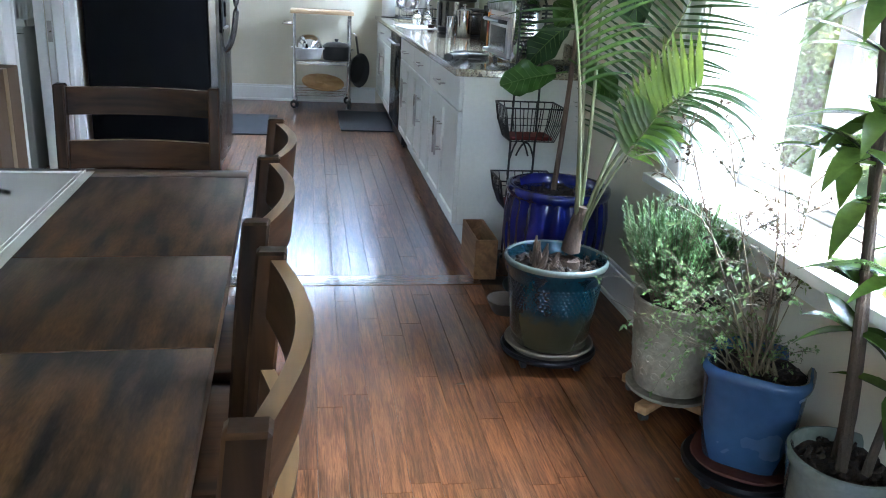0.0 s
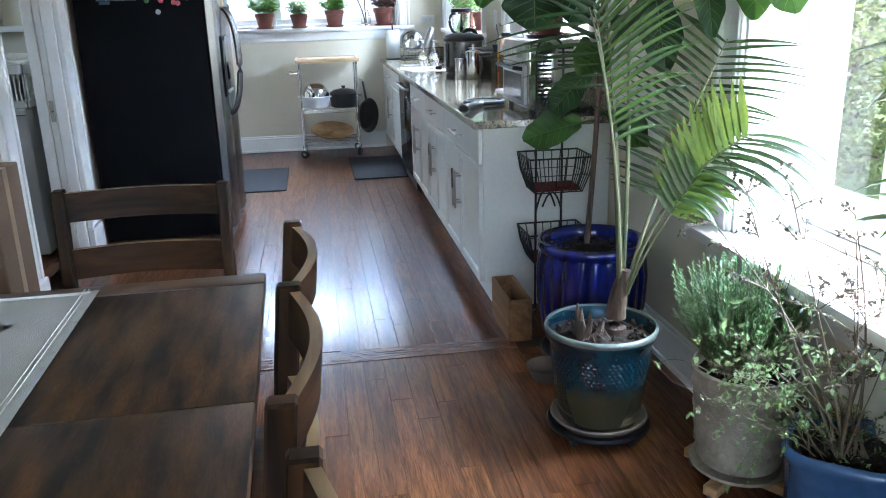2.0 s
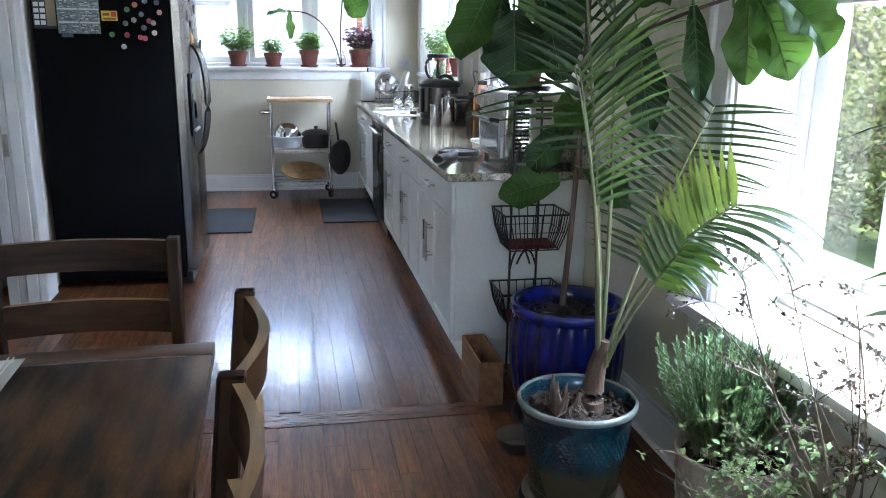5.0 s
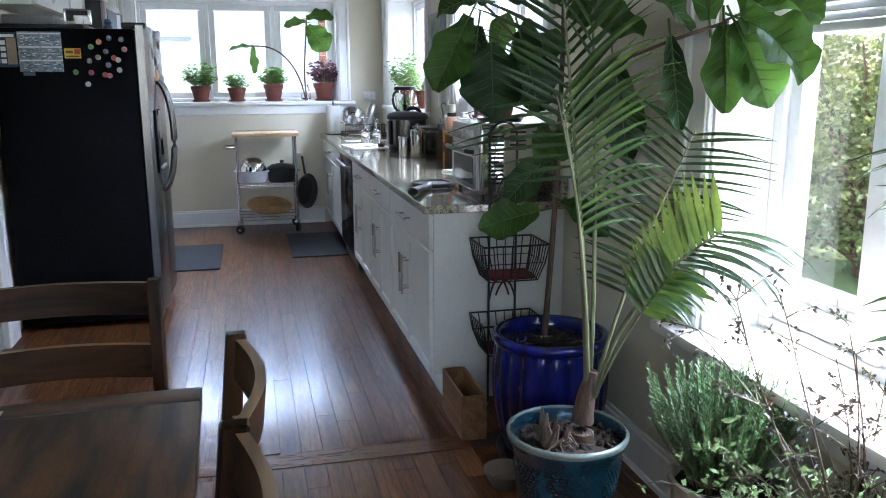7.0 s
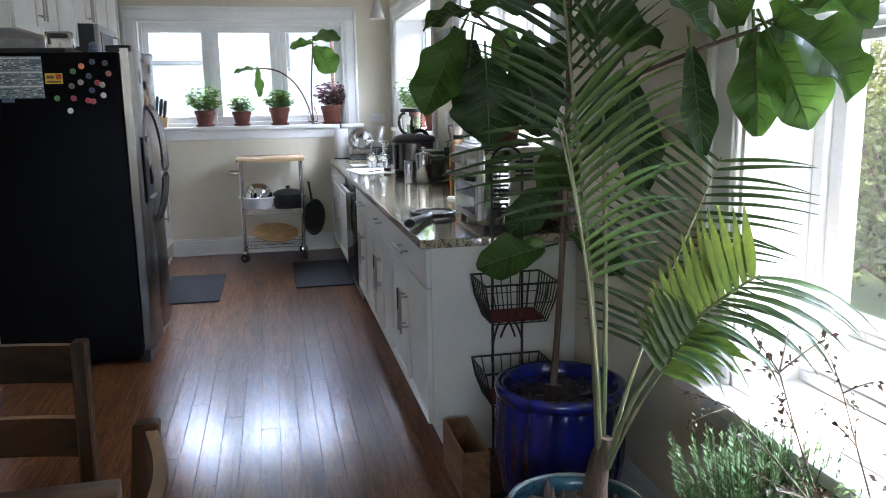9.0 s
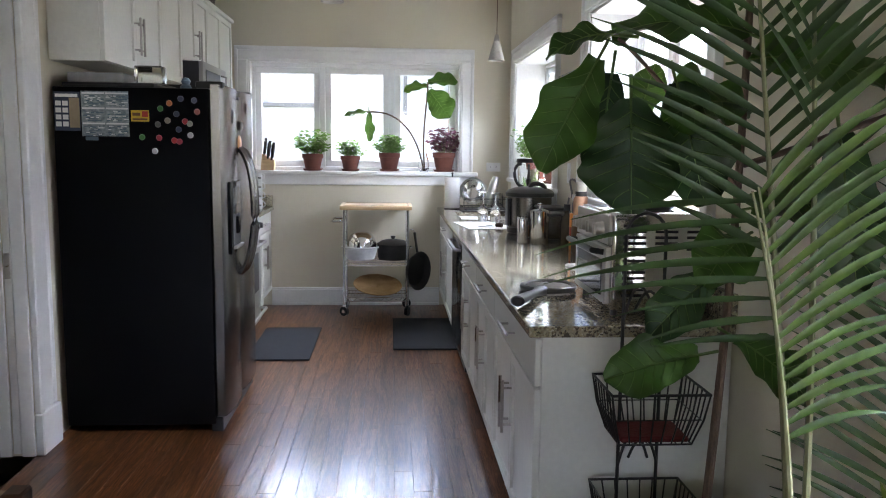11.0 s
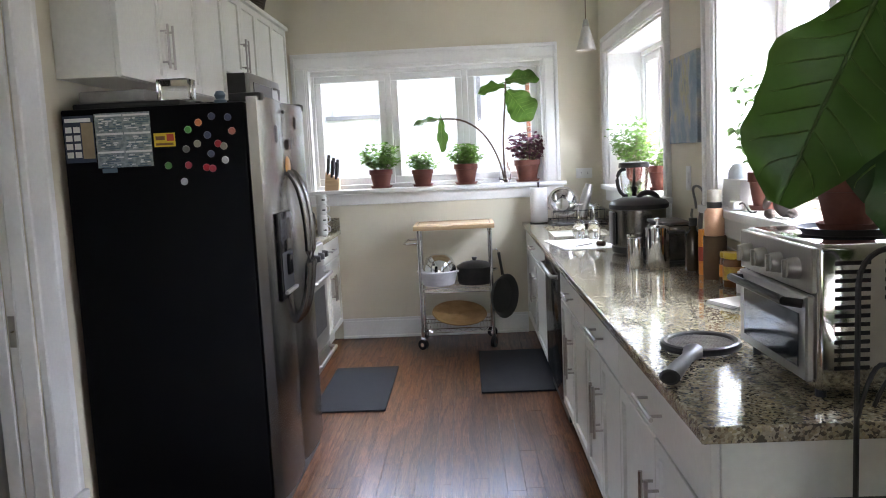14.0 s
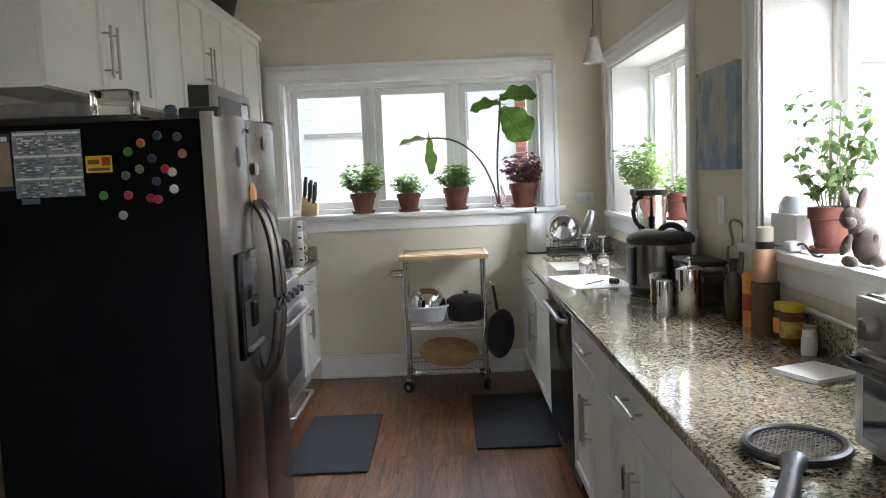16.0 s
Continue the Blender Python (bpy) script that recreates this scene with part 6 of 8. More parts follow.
ww = thing("woven_tray", "round woven straw tray leaning on the cart's lower shelf", "tray")
bm = B()
mt = Matrix.Translation((0.235, 8.61, 0.232)) @ Matrix.Rotation(radians(15), 4, "X") @ Matrix.Rotation(radians(4), 4, "Y")
for k in range(1, 17):
    r = 0.013 * k
    tube(bm, [mt @ Vector((r * math.cos(a * math.pi / 14), r * math.sin(a * math.pi / 14), 0.018 * (k / 16) ** 2)) for a in range(29)], 0.0085, 5, False)
part("coil", bm, mat("straw", (0.36, 0.20, 0.085), 0.75, (0.46, 0.28, 0.13), 14, bump=0.4, bscale=110), ww)
pan = thing("frying_pan", "black cast-iron frying pan hung on the side of the cart", "pan")
mp_ = Matrix.Translation((0.565, 8.45, 0.40)) @ Matrix.Rotation(radians(-38), 4, "Z") @ Matrix.Rotation(radians(90), 4, "Y") @ Matrix.Rotation(radians(180), 4, "Z")
part("pan_body", lathe(B(), [(0, 0), (0.13, 0), (0.165, 0.04), (0.169, 0.042), (0.135, -0.006), (0, -0.006)], 0, 0, 0, 40, mp_), M_castiron, pan)
part("pan_handle", tube(B(), [(0.578, 8.46, 0.56), (0.568, 8.46, 0.64), (0.555, 8.465, 0.73)], [0.017, 0.015, 0.017], 8, True, 0.7), M_castiron, pan)
part("hook", tube(B(), [(0.555, 8.465, 0.72), (0.55, 8.465, 0.745), (0.53, 8.46, 0.76), (0.505, 8.455, 0.75)], 0.003, 6), M_chrome, pan)

# outlet, switch, painting, pendants
ol = thing("wall_outlet", "white double wall outlet beside the window", "outlet")
part("plate", box(B(), 1.225, 1.355, WB - 0.006, WB - 0.0005, 1.245, 1.325, 0.003, 2), M_plasticw, ol)
for x in (1.265, 1.315):
    part("socket", box(B(), x - 0.017, x + 0.017, WB - 0.008, WB - 0.0062, 1.265, 1.305, 0.001), M_plasticw, ol)
    for dz in (-0.006, 0.006):
        part("slot", box(B(), x - 0.004, x + 0.004, WB - 0.0092, WB - 0.0081, 1.284 + dz, 1.2865 + dz), M_gap, ol)
sw = thing("wall_switch", "white wall switch plate above the backsplash", "switch")
part("plate", box(B(), WR - 0.006, WR - 0.0005, 6.375, 6.455, 1.25, 1.37, 0.003, 2), M_plasticw, sw)
part("rocker", box(B(), WR - 0.010, WR - 0.0062, 6.40, 6.43, 1.28, 1.34, 0.002), M_plasticw, sw)
pic = thing("painting", "unframed abstract canvas in blue-grey, white and yellow", "painting")
m_ = mat("painted_canvas", (0.17, 0.24, 0.27), 0.7, (0.45, 0.45, 0.42), 3.2, (1, 2.2, 1.6), bump=0.25, bscale=90, fine=0.2, detail=3)
_N, _L = m_.node_tree.nodes, m_.node_tree.links
_r = _N.new("ShaderNodeValToRGB")
for pos, c in ((0.40, (0.20, 0.28, 0.33, 1)), (0.5, (0.36, 0.38, 0.39, 1)), (0.56, (0.45, 0.42, 0.25, 1)), (0.63, (0.14, 0.22, 0.29, 1))):
    e = _r.color_ramp.elements.new(pos)
    e.color = c
_r.color_ramp.elements[0].color, _r.color_ramp.elements[-1].color = (0.08, 0.2, 0.24, 1), (0.2, 0.26, 0.34, 1)
_L.new([n for n in _N if n.type == "TEX_NOISE"][0].outputs[0], _r.inputs[0])
_L.new(_r.outputs[0], [n for n in _N if n.type == "HUE_SAT"][0].inputs["Color"])
part("canvas", box(B(), WR - 0.036, WR - 0.002, 6.145, 6.645, 1.482, 1.905, 0.002), m_, pic)


def pendant(x, y, z):
    p = thing("pendant_lamp", "small white glass cone pendant on a thin brown cord", "lamp", "kitchen pendants")
    part("shade", lathe(B(), [(0.018, 0.145), (0.024, 0.14), (0.04, 0.08), (0.062, 0.0), (0.058, 0.0), (0.036, 0.08), (0.016, 0.138)], x, y, z, 28), mat("opal_glass", (0.75, 0.73, 0.68), 0.25, trans=0.0), p, "white opal glass shade")
    part("socket_cap", lathe(B(), [(0, 0.19), (0.012, 0.19), (0.02, 0.165), (0.022, 0.143), (0, 0.143)], x, y, z, 16), M_handle, p)
    part("cord", tube(B(), [(x, y, z + 0.185), (x, y, CEIL - 0.02)], 0.003, 6), mat("brown_cord", (0.12, 0.07, 0.04), 0.6), p)
    part("canopy", lathe(B(), [(0, 0), (0.05, 0), (0.055, -0.004), (0.045, -0.022), (0, -0.025)], x, y, CEIL - 0.001, 20), M_handle, p)


pendant(1.128, 7.63, 2.10)
pendant(0.03, 6.11, 2.232)

# ---- things on the back sill ----
M_basil = mat("basil_leaf", (0.06, 0.15, 0.03), 0.45, (0.10, 0.21, 0.05), 14, bump=0.1, fine=0.2, vary=0.15, translucent=0.3)
M_purple = mat("purple_leaf", (0.07, 0.022, 0.035), 0.45, (0.13, 0.05, 0.06), 14, bump=0.1, fine=0.2, vary=0.15, translucent=0.25)


def terracotta_pot(parent, x, y, z, r, h):
    part("pot", lathe(B(), [(0, 0.012), (r * 0.66, 0.012), (r * 0.7, 0.02), (r * 0.9, h * 0.72), (r * 0.9, h * 0.74), (r, h * 0.75), (r, h), (r * 0.9, h), (r * 0.86, h * 0.86), (0, h * 0.85)], x, y, z, 30), M_terra, parent, "weathered terracotta pot", smooth=40)
    part("saucer", lathe(B(), [(0, 0), (r * 0.82, 0), (r * 0.95, 0.018), (r * 0.9, 0.018), (r * 0.76, 0.008), (0, 0.008)], x, y, z + 0.001, 28), M_terra, parent)
    part("soil", lathe(B(), [(0, h * 0.87), (r * 0.5, h * 0.88), (r * 0.87, h * 0.86)], x, y, z, 20), M_soil, parent)


def herb(name, label, x, y, z, r, h, top, spread, n, seed, lm, lsize, yflat=0.6, rise=(-0.3, 0.6)):
    t = thing(name, label, "potted plant", "plants on the sills")
    terracotta_pot(t, x, y, z, r, h)
    rng = random.Random(seed)
    bs, bl = B(), B()
    for k in range(n):
        a, rr = rng.uniform(0, 6.28), math.sqrt(rng.random())
        b = Vector((x + 0.5 * r * rr * math.cos(a), y + 0.5 * r * rr * math.sin(a), z + h * 0.86))
        e = Vector((x + spread * rr * math.cos(a) * 1.05, y + spread * yflat * rr * math.sin(a), z + h + (top - h) * rng.uniform(0.35, 1.0) * (1 - 0.35 * rr)))
        pts = bez(b, b + Vector((0, 0, 0.03)), e - Vector((0, 0, 0.04)), e, 6)
        tube(bs, pts, [0.0018, 0.0017, 0.0015, 0.0013, 0.001, 0.0008], 4, False)
        for q in range(9):
            i = rng.randint(2, 5)
            p = pts[i]
            aa = rng.uniform(0, 6.28)
            d = Vector((math.cos(aa), math.sin(aa) * yflat, rng.uniform(*rise))).normalized()
            s = lsize * rng.uniform(0.6, 1.2)
            sd = d.cross(Vector((rng.uniform(-0.8, 0.8), rng.uniform(-0.8, 0.8), 1)))
            sd = sd.normalized() * s * 0.36 if sd.length > 1e-3 else Vector((s * 0.36, 0, 0))
            m1, m2 = p + d * s * 0.35 + Vector((0, 0, s * 0.1)), p + d * s * 0.7 + Vector((0, 0, s * 0.05))
            v = [bl.verts.new(w) for w in (p, m1 + sd, m2 + sd * 0.8, p + d * s - Vector((0, 0, s * 0.15)), m2 - sd * 0.8, m1 - sd)]
            bl.faces.new((v[0], v[1], v[2], v[3]))
            bl.faces.new((v[0], v[3], v[4], v[5]))
    part("stalk_work", bs, M_stem_palm, t)
    part("foliage", bl, lm, t, smooth=None)
    return t


SZ = BW[2] + 0.003
herb("potted_basil", "basil in a terracotta pot on the window sill", -0.36, 8.985, SZ, 0.096, 0.15, 0.43, 0.15, 60, 1, M_basil, 0.040)
herb("potted_mint", "small herb in a terracotta pot on the window sill", -0.02, 8.985, SZ, 0.09, 0.135, 0.3, 0.13, 44, 2, M_basil, 0.034)
herb("potted_parsley", "bushy herb in a terracotta pot on the window sill", 0.335, 8.985, SZ, 0.098, 0.165, 0.36, 0.14, 80, 3, M_basil, 0.034)
herb("potted_coleus", "purple-leaved plant in a terracotta pot on the sill", 0.835, 8.985, SZ, 0.105, 0.175, 0.45, 0.15, 60, 4, M_purple, 0.042)
vs_ = thing("vase_cutting", "long fig cutting in a clear glass vase on the sill", "vase")
bm = B()
lathe(bm, [(0, 0.0), (0.035, 0.0), (0.05, 0.03), (0.048, 0.09), (0.028, 0.15), (0.03, 0.165), (0.027, 0.165), (0.025, 0.15), (0.045, 0.09), (0.046, 0.032), (0, 0.008)], 0.65, 8.97, SZ, 26)
part("vase", bm, M_glass, vs_, "clear glass vase")
part("stem", tube(B(), bez((0.66, 8.97, SZ + 0.01), (0.62, 8.95, SZ + 0.3), (0.67, 8.93, SZ + 0.55), (0.68, 8.93, 2.04), 14), 0.0075, 7), M_bark, vs_)
part("stem", tube(B(), bez((0.65, 8.97, SZ + 0.01), (0.58, 8.94, 1.62), (0.4, 8.9, 1.8), (0.13, 8.90, 1.765), 14), 0.0075, 7), M_bark, vs_)
for i, (b, d, u, l, w, dr) in enumerate((
        ((0.69, 8.93, 1.97), (0.6, -0.1, -0.75), (0.2, -1, 0.2), 0.31, 0.19, 0.1),
        ((0.68, 8.93, 2.04), (0.9, -0.1, 0.25), (0, -0.75, 0.6), 0.27, 0.12, 0.5),
        ((0.67, 8.93, 2.0), (-0.9, 0, 0.1), (0, -0.8, 0.6), 0.22, 0.085, 0.7),
        ((0.15, 8.90, 1.765), (0.02, -0.1, -1), (0.6, -0.8, 0), 0.26, 0.075, 0.0),
        ((0.16, 8.90, 1.77), (-1, -0.05, -0.05), (0, -0.5, 0.85), 0.25, 0.07, 0.35))):
    fig_leaf(vs_, b, d, u, l, w, 300 + i, droop=dr)
kb = thing("knife_block", "pale wooden knife block with black-handled knives", "knife block")
part("block", prism(B(), [(-0.055, 0.0), (0.06, 0.0), (0.068, 0.095), (-0.04, 0.15)], "y", 8.92, 9.02, 0.003), M_butcher, kb)
kb.children[0].matrix_basis = Matrix.Translation((-0.765, 0, SZ + 0.001))
for k, (dx, dy, dz) in enumerate(((-0.025, -0.04, 0.165), (0.008, -0.045, 0.145), (0.042, -0.045, 0.13), (-0.025, 0.0, 0.19), (0.012, 0.0, 0.165), (0.045, 0.0, 0.15))):
    p = Vector((-0.765 + dx, 8.97 + dy, SZ + dz - 0.04))
    part("knife_handle", tube(B(), [p, p + Vector((0.006, 0, 0.05)), p + Vector((0.014, 0, 0.135)), p + Vector((0.015, 0, 0.14))], [0.011, 0.0125, 0.0125, 0.008], 8, True), M_castiron, kb)

# ---- left worktop ----
mugs = thing("mug_stack", "stack of four white mugs with dark lettering", "mug")
for k in range(4):
    z = WZ + k * 0.078
    mg = part("mug", lathe(B(), [(0, 0.002), (0.036, 0.0), (0.04, 0.006), (0.042, 0.076), (0.039, 0.076), (0.037, 0.01), (0, 0.008)], -0.80, 8.62, z, 26), M_plasticw, mugs)
    part("mug_handle", tube(B(), bez((-0.76, 8.60, z + 0.065), (-0.725, 8.59, z + 0.07), (-0.725, 8.59, z + 0.015), (-0.76, 8.60, z + 0.018), 8), 0.0055, 7), M_plasticw, mg)
    part("lettering", box(B(), -0.80 + 0.0412 - 0.03, -0.80 + 0.0412 - 0.005, 8.579, 8.5815, z + 0.03, z + 0.04), M_blackplastic, mg)
kt = thing("kettle", "black electric kettle at the back of the side worktop", "kettle")
part("body", lathe(B(), [(0, 0), (0.075, 0), (0.08, 0.01), (0.07, 0.12), (0.058, 0.19), (0.03, 0.205), (0, 0.21)], -0.93, 8.55, WZ, 28), M_blackplastic, kt)
part("handle", tube(B(), bez((-0.87, 8.52, WZ + 0.18), (-0.82, 8.48, WZ + 0.2), (-0.83, 8.48, WZ + 0.06), (-0.865, 8.52, WZ + 0.05), 9), 0.009, 8), M_blackplastic, kt)

# ---- right worktop, from the wall forward ----
pt = thing("paper_towel", "roll of white paper towel standing by the window wall", "paper towel")
part("roll", lathe(B(), [(0.02, 0.008), (0.066, 0.008), (0.068, 0.015), (0.068, 0.275), (0.066, 0.283), (0.02, 0.283)], 0.90, 8.78, WZ, 32), M_paper, pt)
part("holder", lathe(B(), [(0, 0.0), (0.075, 0.0), (0.075, 0.007), (0.008, 0.008), (0.007, 0.31), (0.012, 0.32), (0, 0.328)], 0.90, 8.78, WZ, 24), M_blackplastic, pt)
dr = thing("dish_rack", "black wire dish rack holding clean bowls", "dish rack")
bm = B()
for z in (0.02, 0.11):
    tube(bm, [(0.98, 8.46, WZ + z), (1.36, 8.46, WZ + z), (1.36, 8.90, WZ + z), (0.98, 8.90, WZ + z), (0.98, 8.46, WZ + z)], 0.004, 6)
for k in range(12):
    x = 0.98 + 0.38 * k / 11
    tube(bm, [(x, 8.46, WZ + 0.11), (x, 8.46, WZ + 0.02), (x, 8.9, WZ + 0.02), (x, 8.9, WZ + 0.11)], 0.002, 5)
for x in (1.0, 1.34):
    for y in (8.48, 8.88):
        tube(bm, [(x, y, WZ), (x, y, WZ + 0.025)], 0.006, 6)
part("wire_frame", bm, M_blackplastic, dr)
part("tray", box(B(), 0.96, 1.38, 8.44, 8.92, WZ, WZ + 0.008, 0.003), M_blackplastic, dr)
mb = Matrix.Translation((1.06, 8.52, WZ + 0.17)) @ Matrix.Rotation(radians(70), 4, "X")
solo("strainer_bowl", lathe(B(), [(0, -0.06), (0.05, -0.055), (0.09, -0.02), (0.105, 0.02), (0.118, 0.022), (0.118, 0.026), (0.102, 0.025), (0.086, -0.016), (0.048, -0.05), (0, -0.055)], 0, 0, 0, 32, mb), M_chrome, "shiny steel bowl tilted in the dish rack", "bowl")
mb = Matrix.Translation((1.19, 8.50, WZ + 0.06)) @ Matrix.Rotation(radians(16), 4, "Y")
solo("water_bottle", lathe(B(), [(0, 0), (0.034, 0), (0.038, 0.01), (0.038, 0.2), (0.03, 0.225), (0.03, 0.25), (0, 0.252)], 0, 0, 0, 26, mb), M_steel, "brushed steel bottle tilted in the dish rack", "bottle")
for k, (x, y) in enumerate(((1.26, 8.55), (1.31, 8.68), (1.22, 8.72))):
    solo("drinking_glass", lathe(B(), [(0.036, 0), (0.038, 0.002), (0.032, 0.12), (0, 0.122), (0, 0.115), (0.029, 0.113), (0.034, 0.004)], x, y, WZ + 0.03, 22), M_glass, "upturned clear drinking glass in the dish rack", "glass", "glasses in the rack")


def wine_glass(x, y):
    prof = [(0.034, 0.0), (0.041, 0.04), (0.042, 0.07), (0.03, 0.105), (0.008, 0.12), (0.0045, 0.13), (0.004, 0.2), (0.012, 0.208), (0.036, 0.214), (0.036, 0.216), (0.0, 0.215), (0.0, 0.125), (0.028, 0.102), (0.04, 0.07), (0.039, 0.04), (0.0325, 0.0)]
    return solo("wine_glass", lathe(B(), prof, x, y, WZ + 0.004, 28), M_glass, "wine glass standing upside down on a paper towel", "glass", "upturned wine glasses", smooth=50)


wine_glass(1.035, 7.52)
wine_glass(1.115, 7.42)
bm = B()
box(bm, -0.16, 0.16, -0.26, 0.26, 0, 0.0035, 0.001, 1, Matrix.Translation((1.0, 7.2, WZ)) @ Matrix.Rotation(radians(8), 4, "Z"))
solo("drying_towel", bm, M_paper, "white paper towel laid flat under the glasses", "towel")
solo("cork", tube(B(), [(1.075, 7.05, WZ + 0.02), (1.11, 7.02, WZ + 0.02)], 0.0145, 14), mat("dark_cork", (0.10, 0.06, 0.04), 0.8), "dark bottle stopper lying on the towel", "stopper")
solo("chopstick", tube(B(), [(0.95, 7.05, WZ + 0.0075), (1.06, 7.16, WZ + 0.0075)], [0.0025, 0.0035], 6), M_castiron, "thin dark stick lying on the towel", "stick")

ip = thing("pressure_cooker", "steel electric pressure cooker with a black lid", "cooker")
IX, IY = 1.245, 6.72
part("body", lathe(B(), [(0, 0.03), (0.139, 0.03), (0.141, 0.04), (0.141, 0.235), (0, 0.235)], IX, IY, WZ, 44), M_fridge_steel, ip)
part("base", lathe(B(), [(0, 0), (0.13, 0), (0.143, 0.01), (0.146, 0.04), (0.14, 0.045), (0, 0.045)], IX, IY, WZ, 44), M_blackplastic, ip)
part("lid", lathe(B(), [(0.143, 0.235), (0.155, 0.24), (0.157, 0.262), (0.14, 0.28), (0.085, 0.297), (0, 0.302)], IX, IY, WZ, 44), M_blackplastic, ip)
part("lid_handle", tube(B(), bez((IX - 0.01, IY - 0.05, WZ + 0.29), (IX - 0.01, IY - 0.06, WZ + 0.335), (IX + 0.08, IY - 0.06, WZ + 0.335), (IX + 0.09, IY - 0.05, WZ + 0.28), 10), 0.015, 10), M_blackplastic, ip)
part("control_panel", box(B(), IX - 0.150, IX - 0.134, IY - 0.055, IY + 0.055, WZ + 0.05, WZ + 0.225, 0.006, 2), M_blackplastic, ip)
bl_ = thing("blender", "clear blender jug with a black lid and handle", "blender")
BX, BY = 1.29, 7.04
part("base", lathe(B(), [(0, 0), (0.085, 0), (0.09, 0.02), (0.078, 0.15), (0.065, 0.26), (0, 0.26)], BX, BY, WZ, 32), M_blackplastic, bl_)
part("jug", lathe(B(), [(0.06, 0.26), (0.067, 0.27), (0.082, 0.45), (0.079, 0.45), (0.063, 0.272), (0.055, 0.265)], BX, BY, WZ, 32), M_glass, bl_, "clear jug")
part("lid", lathe(B(), [(0.085, 0.448), (0.087, 0.454), (0.084, 0.475), (0.05, 0.48), (0, 0.48)], BX, BY, WZ, 32), M_blackplastic, bl_)
part("blade_shaft", lathe(B(), [(0.012, 0.27), (0.014, 0.31), (0.02, 0.34), (0.01, 0.35), (0.006, 0.44), (0, 0.44)], BX, BY, WZ, 14), M_blackplastic, bl_)
part("jug_handle", tube(B(), bez((BX - 0.06, BY - 0.05, WZ + 0.44), (BX - 0.13, BY - 0.07, WZ + 0.45), (BX - 0.12, BY - 0.07, WZ + 0.29), (BX - 0.05, BY - 0.04, WZ + 0.29), 10), 0.011, 8), M_blackplastic, bl_)
sj = thing("spice_jar", "glass jar half full of brown spice with a steel lid", "jar")
part("jar", lathe(B(), [(0, 0), (0.036, 0), (0.038, 0.006), (0.038, 0.11), (0.035, 0.11), (0.035, 0.008), (0, 0.006)], 1.165, 6.45, WZ, 26), M_glass, sj)
part("contents", lathe(B(), [(0, 0.007), (0.034, 0.009), (0.034, 0.075), (0, 0.078)], 1.165, 6.45, WZ, 22), mat("brown_spice", (0.25, 0.10, 0.04), 0.9, bump=0.5, bscale=150), sj)
part("lid", lathe(B(), [(0.039, 0.11), (0.04, 0.112), (0.04, 0.13), (0, 0.131)], 1.165, 6.45, WZ, 26), M_chrome, sj)
fp = thing("french_press", "polished steel coffee press with a black handle", "coffee press")
FPX, FPY = 1.20, 6.12
part("body", lathe(B(), [(0, 0), (0.052, 0), (0.054, 0.005), (0.054, 0.18), (0.05, 0.184), (0, 0.184)], FPX, FPY, WZ, 36), M_chrome, fp)
part("lid", lathe(B(), [(0.056, 0.18), (0.056, 0.19), (0.03, 0.2), (0.006, 0.202), (0.004, 0.222), (0.014, 0.224), (0.016, 0.232), (0, 0.236)], FPX, FPY, WZ, 30), M_chrome, fp)
part("handle", tube(B(), [(FPX + 0.05, FPY - 0.02, WZ + 0.165), (FPX + 0.115, FPY - 0.04, WZ + 0.17), (FPX + 0.12, FPY - 0.042, WZ + 0.15)], 0.008, 8), M_blackplastic, fp)
ts = thing("milk_frother", "narrow polished steel pitcher beside the coffee press", "pitcher")
part("body", lathe(B(), [(0, 0), (0.03, 0), (0.031, 0.004), (0.031, 0.14), (0.028, 0.144), (0, 0.142)], 1.11, 6.16, WZ, 26), M_chrome, ts)
to = thing("toaster", "black and steel toaster at the back of the worktop", "toaster")
part("body", box(B(), 1.23, 1.395, 6.22, 6.50, WZ + 0.012, WZ + 0.19, 0.03, 4), M_fridge_steel, to)
part("top", box(B(), 1.235, 1.39, 6.225, 6.495, WZ + 0.185, WZ + 0.2, 0.005, 2), M_blackplastic, to)
part("foot", box(B(), 1.24, 1.385, 6.23, 6.49, WZ, WZ + 0.014, 0.003), M_blackplastic, to)
M_amber = mat("amber_sauce", (0.42, 0.13, 0.02), 0.25, bump=0)
M_orange = mat("orange_label", (0.75, 0.22, 0.03), 0.45, (0.8, 0.32, 0.05), 20)
M_yellow = mat("yellow_lid", (0.75, 0.48, 0.03), 0.4)
sb = thing("sauce_bottle", "dark glass bottle with a black cap", "bottle")
part("bottle", lathe(B(), [(0, 0), (0.034, 0), (0.037, 0.006), (0.037, 0.13), (0.03, 0.165), (0.014, 0.185), (0.014, 0.205), (0, 0.205)], 1.335, 6.02, WZ, 26), mat("dark_bottle", (0.05, 0.035, 0.02), 0.15, coat=0.4, bump=0), sb)
part("cap", lathe(B(), [(0.017, 0.2), (0.018, 0.205), (0.018, 0.235), (0, 0.236)], 1.335, 6.02, WZ, 18), M_blackplastic, sb)
oc = thing("orange_canister", "tall orange printed food canister", "canister")
part("can", lathe(B(), [(0, 0), (0.035, 0), (0.036, 0.004), (0.036, 0.195), (0, 0.196)], 1.358, 5.89, WZ, 26), M_orange, oc)
part("printed_band", lathe(B(), [(0.0364, 0.06), (0.0366, 0.062), (0.0366, 0.12), (0.0364, 0.122)], 1.358, 5.89, WZ, 26), mat("red_print", (0.45, 0.06, 0.03), 0.5), oc)
ck = thing("cardboard_canister", "plain brown cardboard canister", "canister")
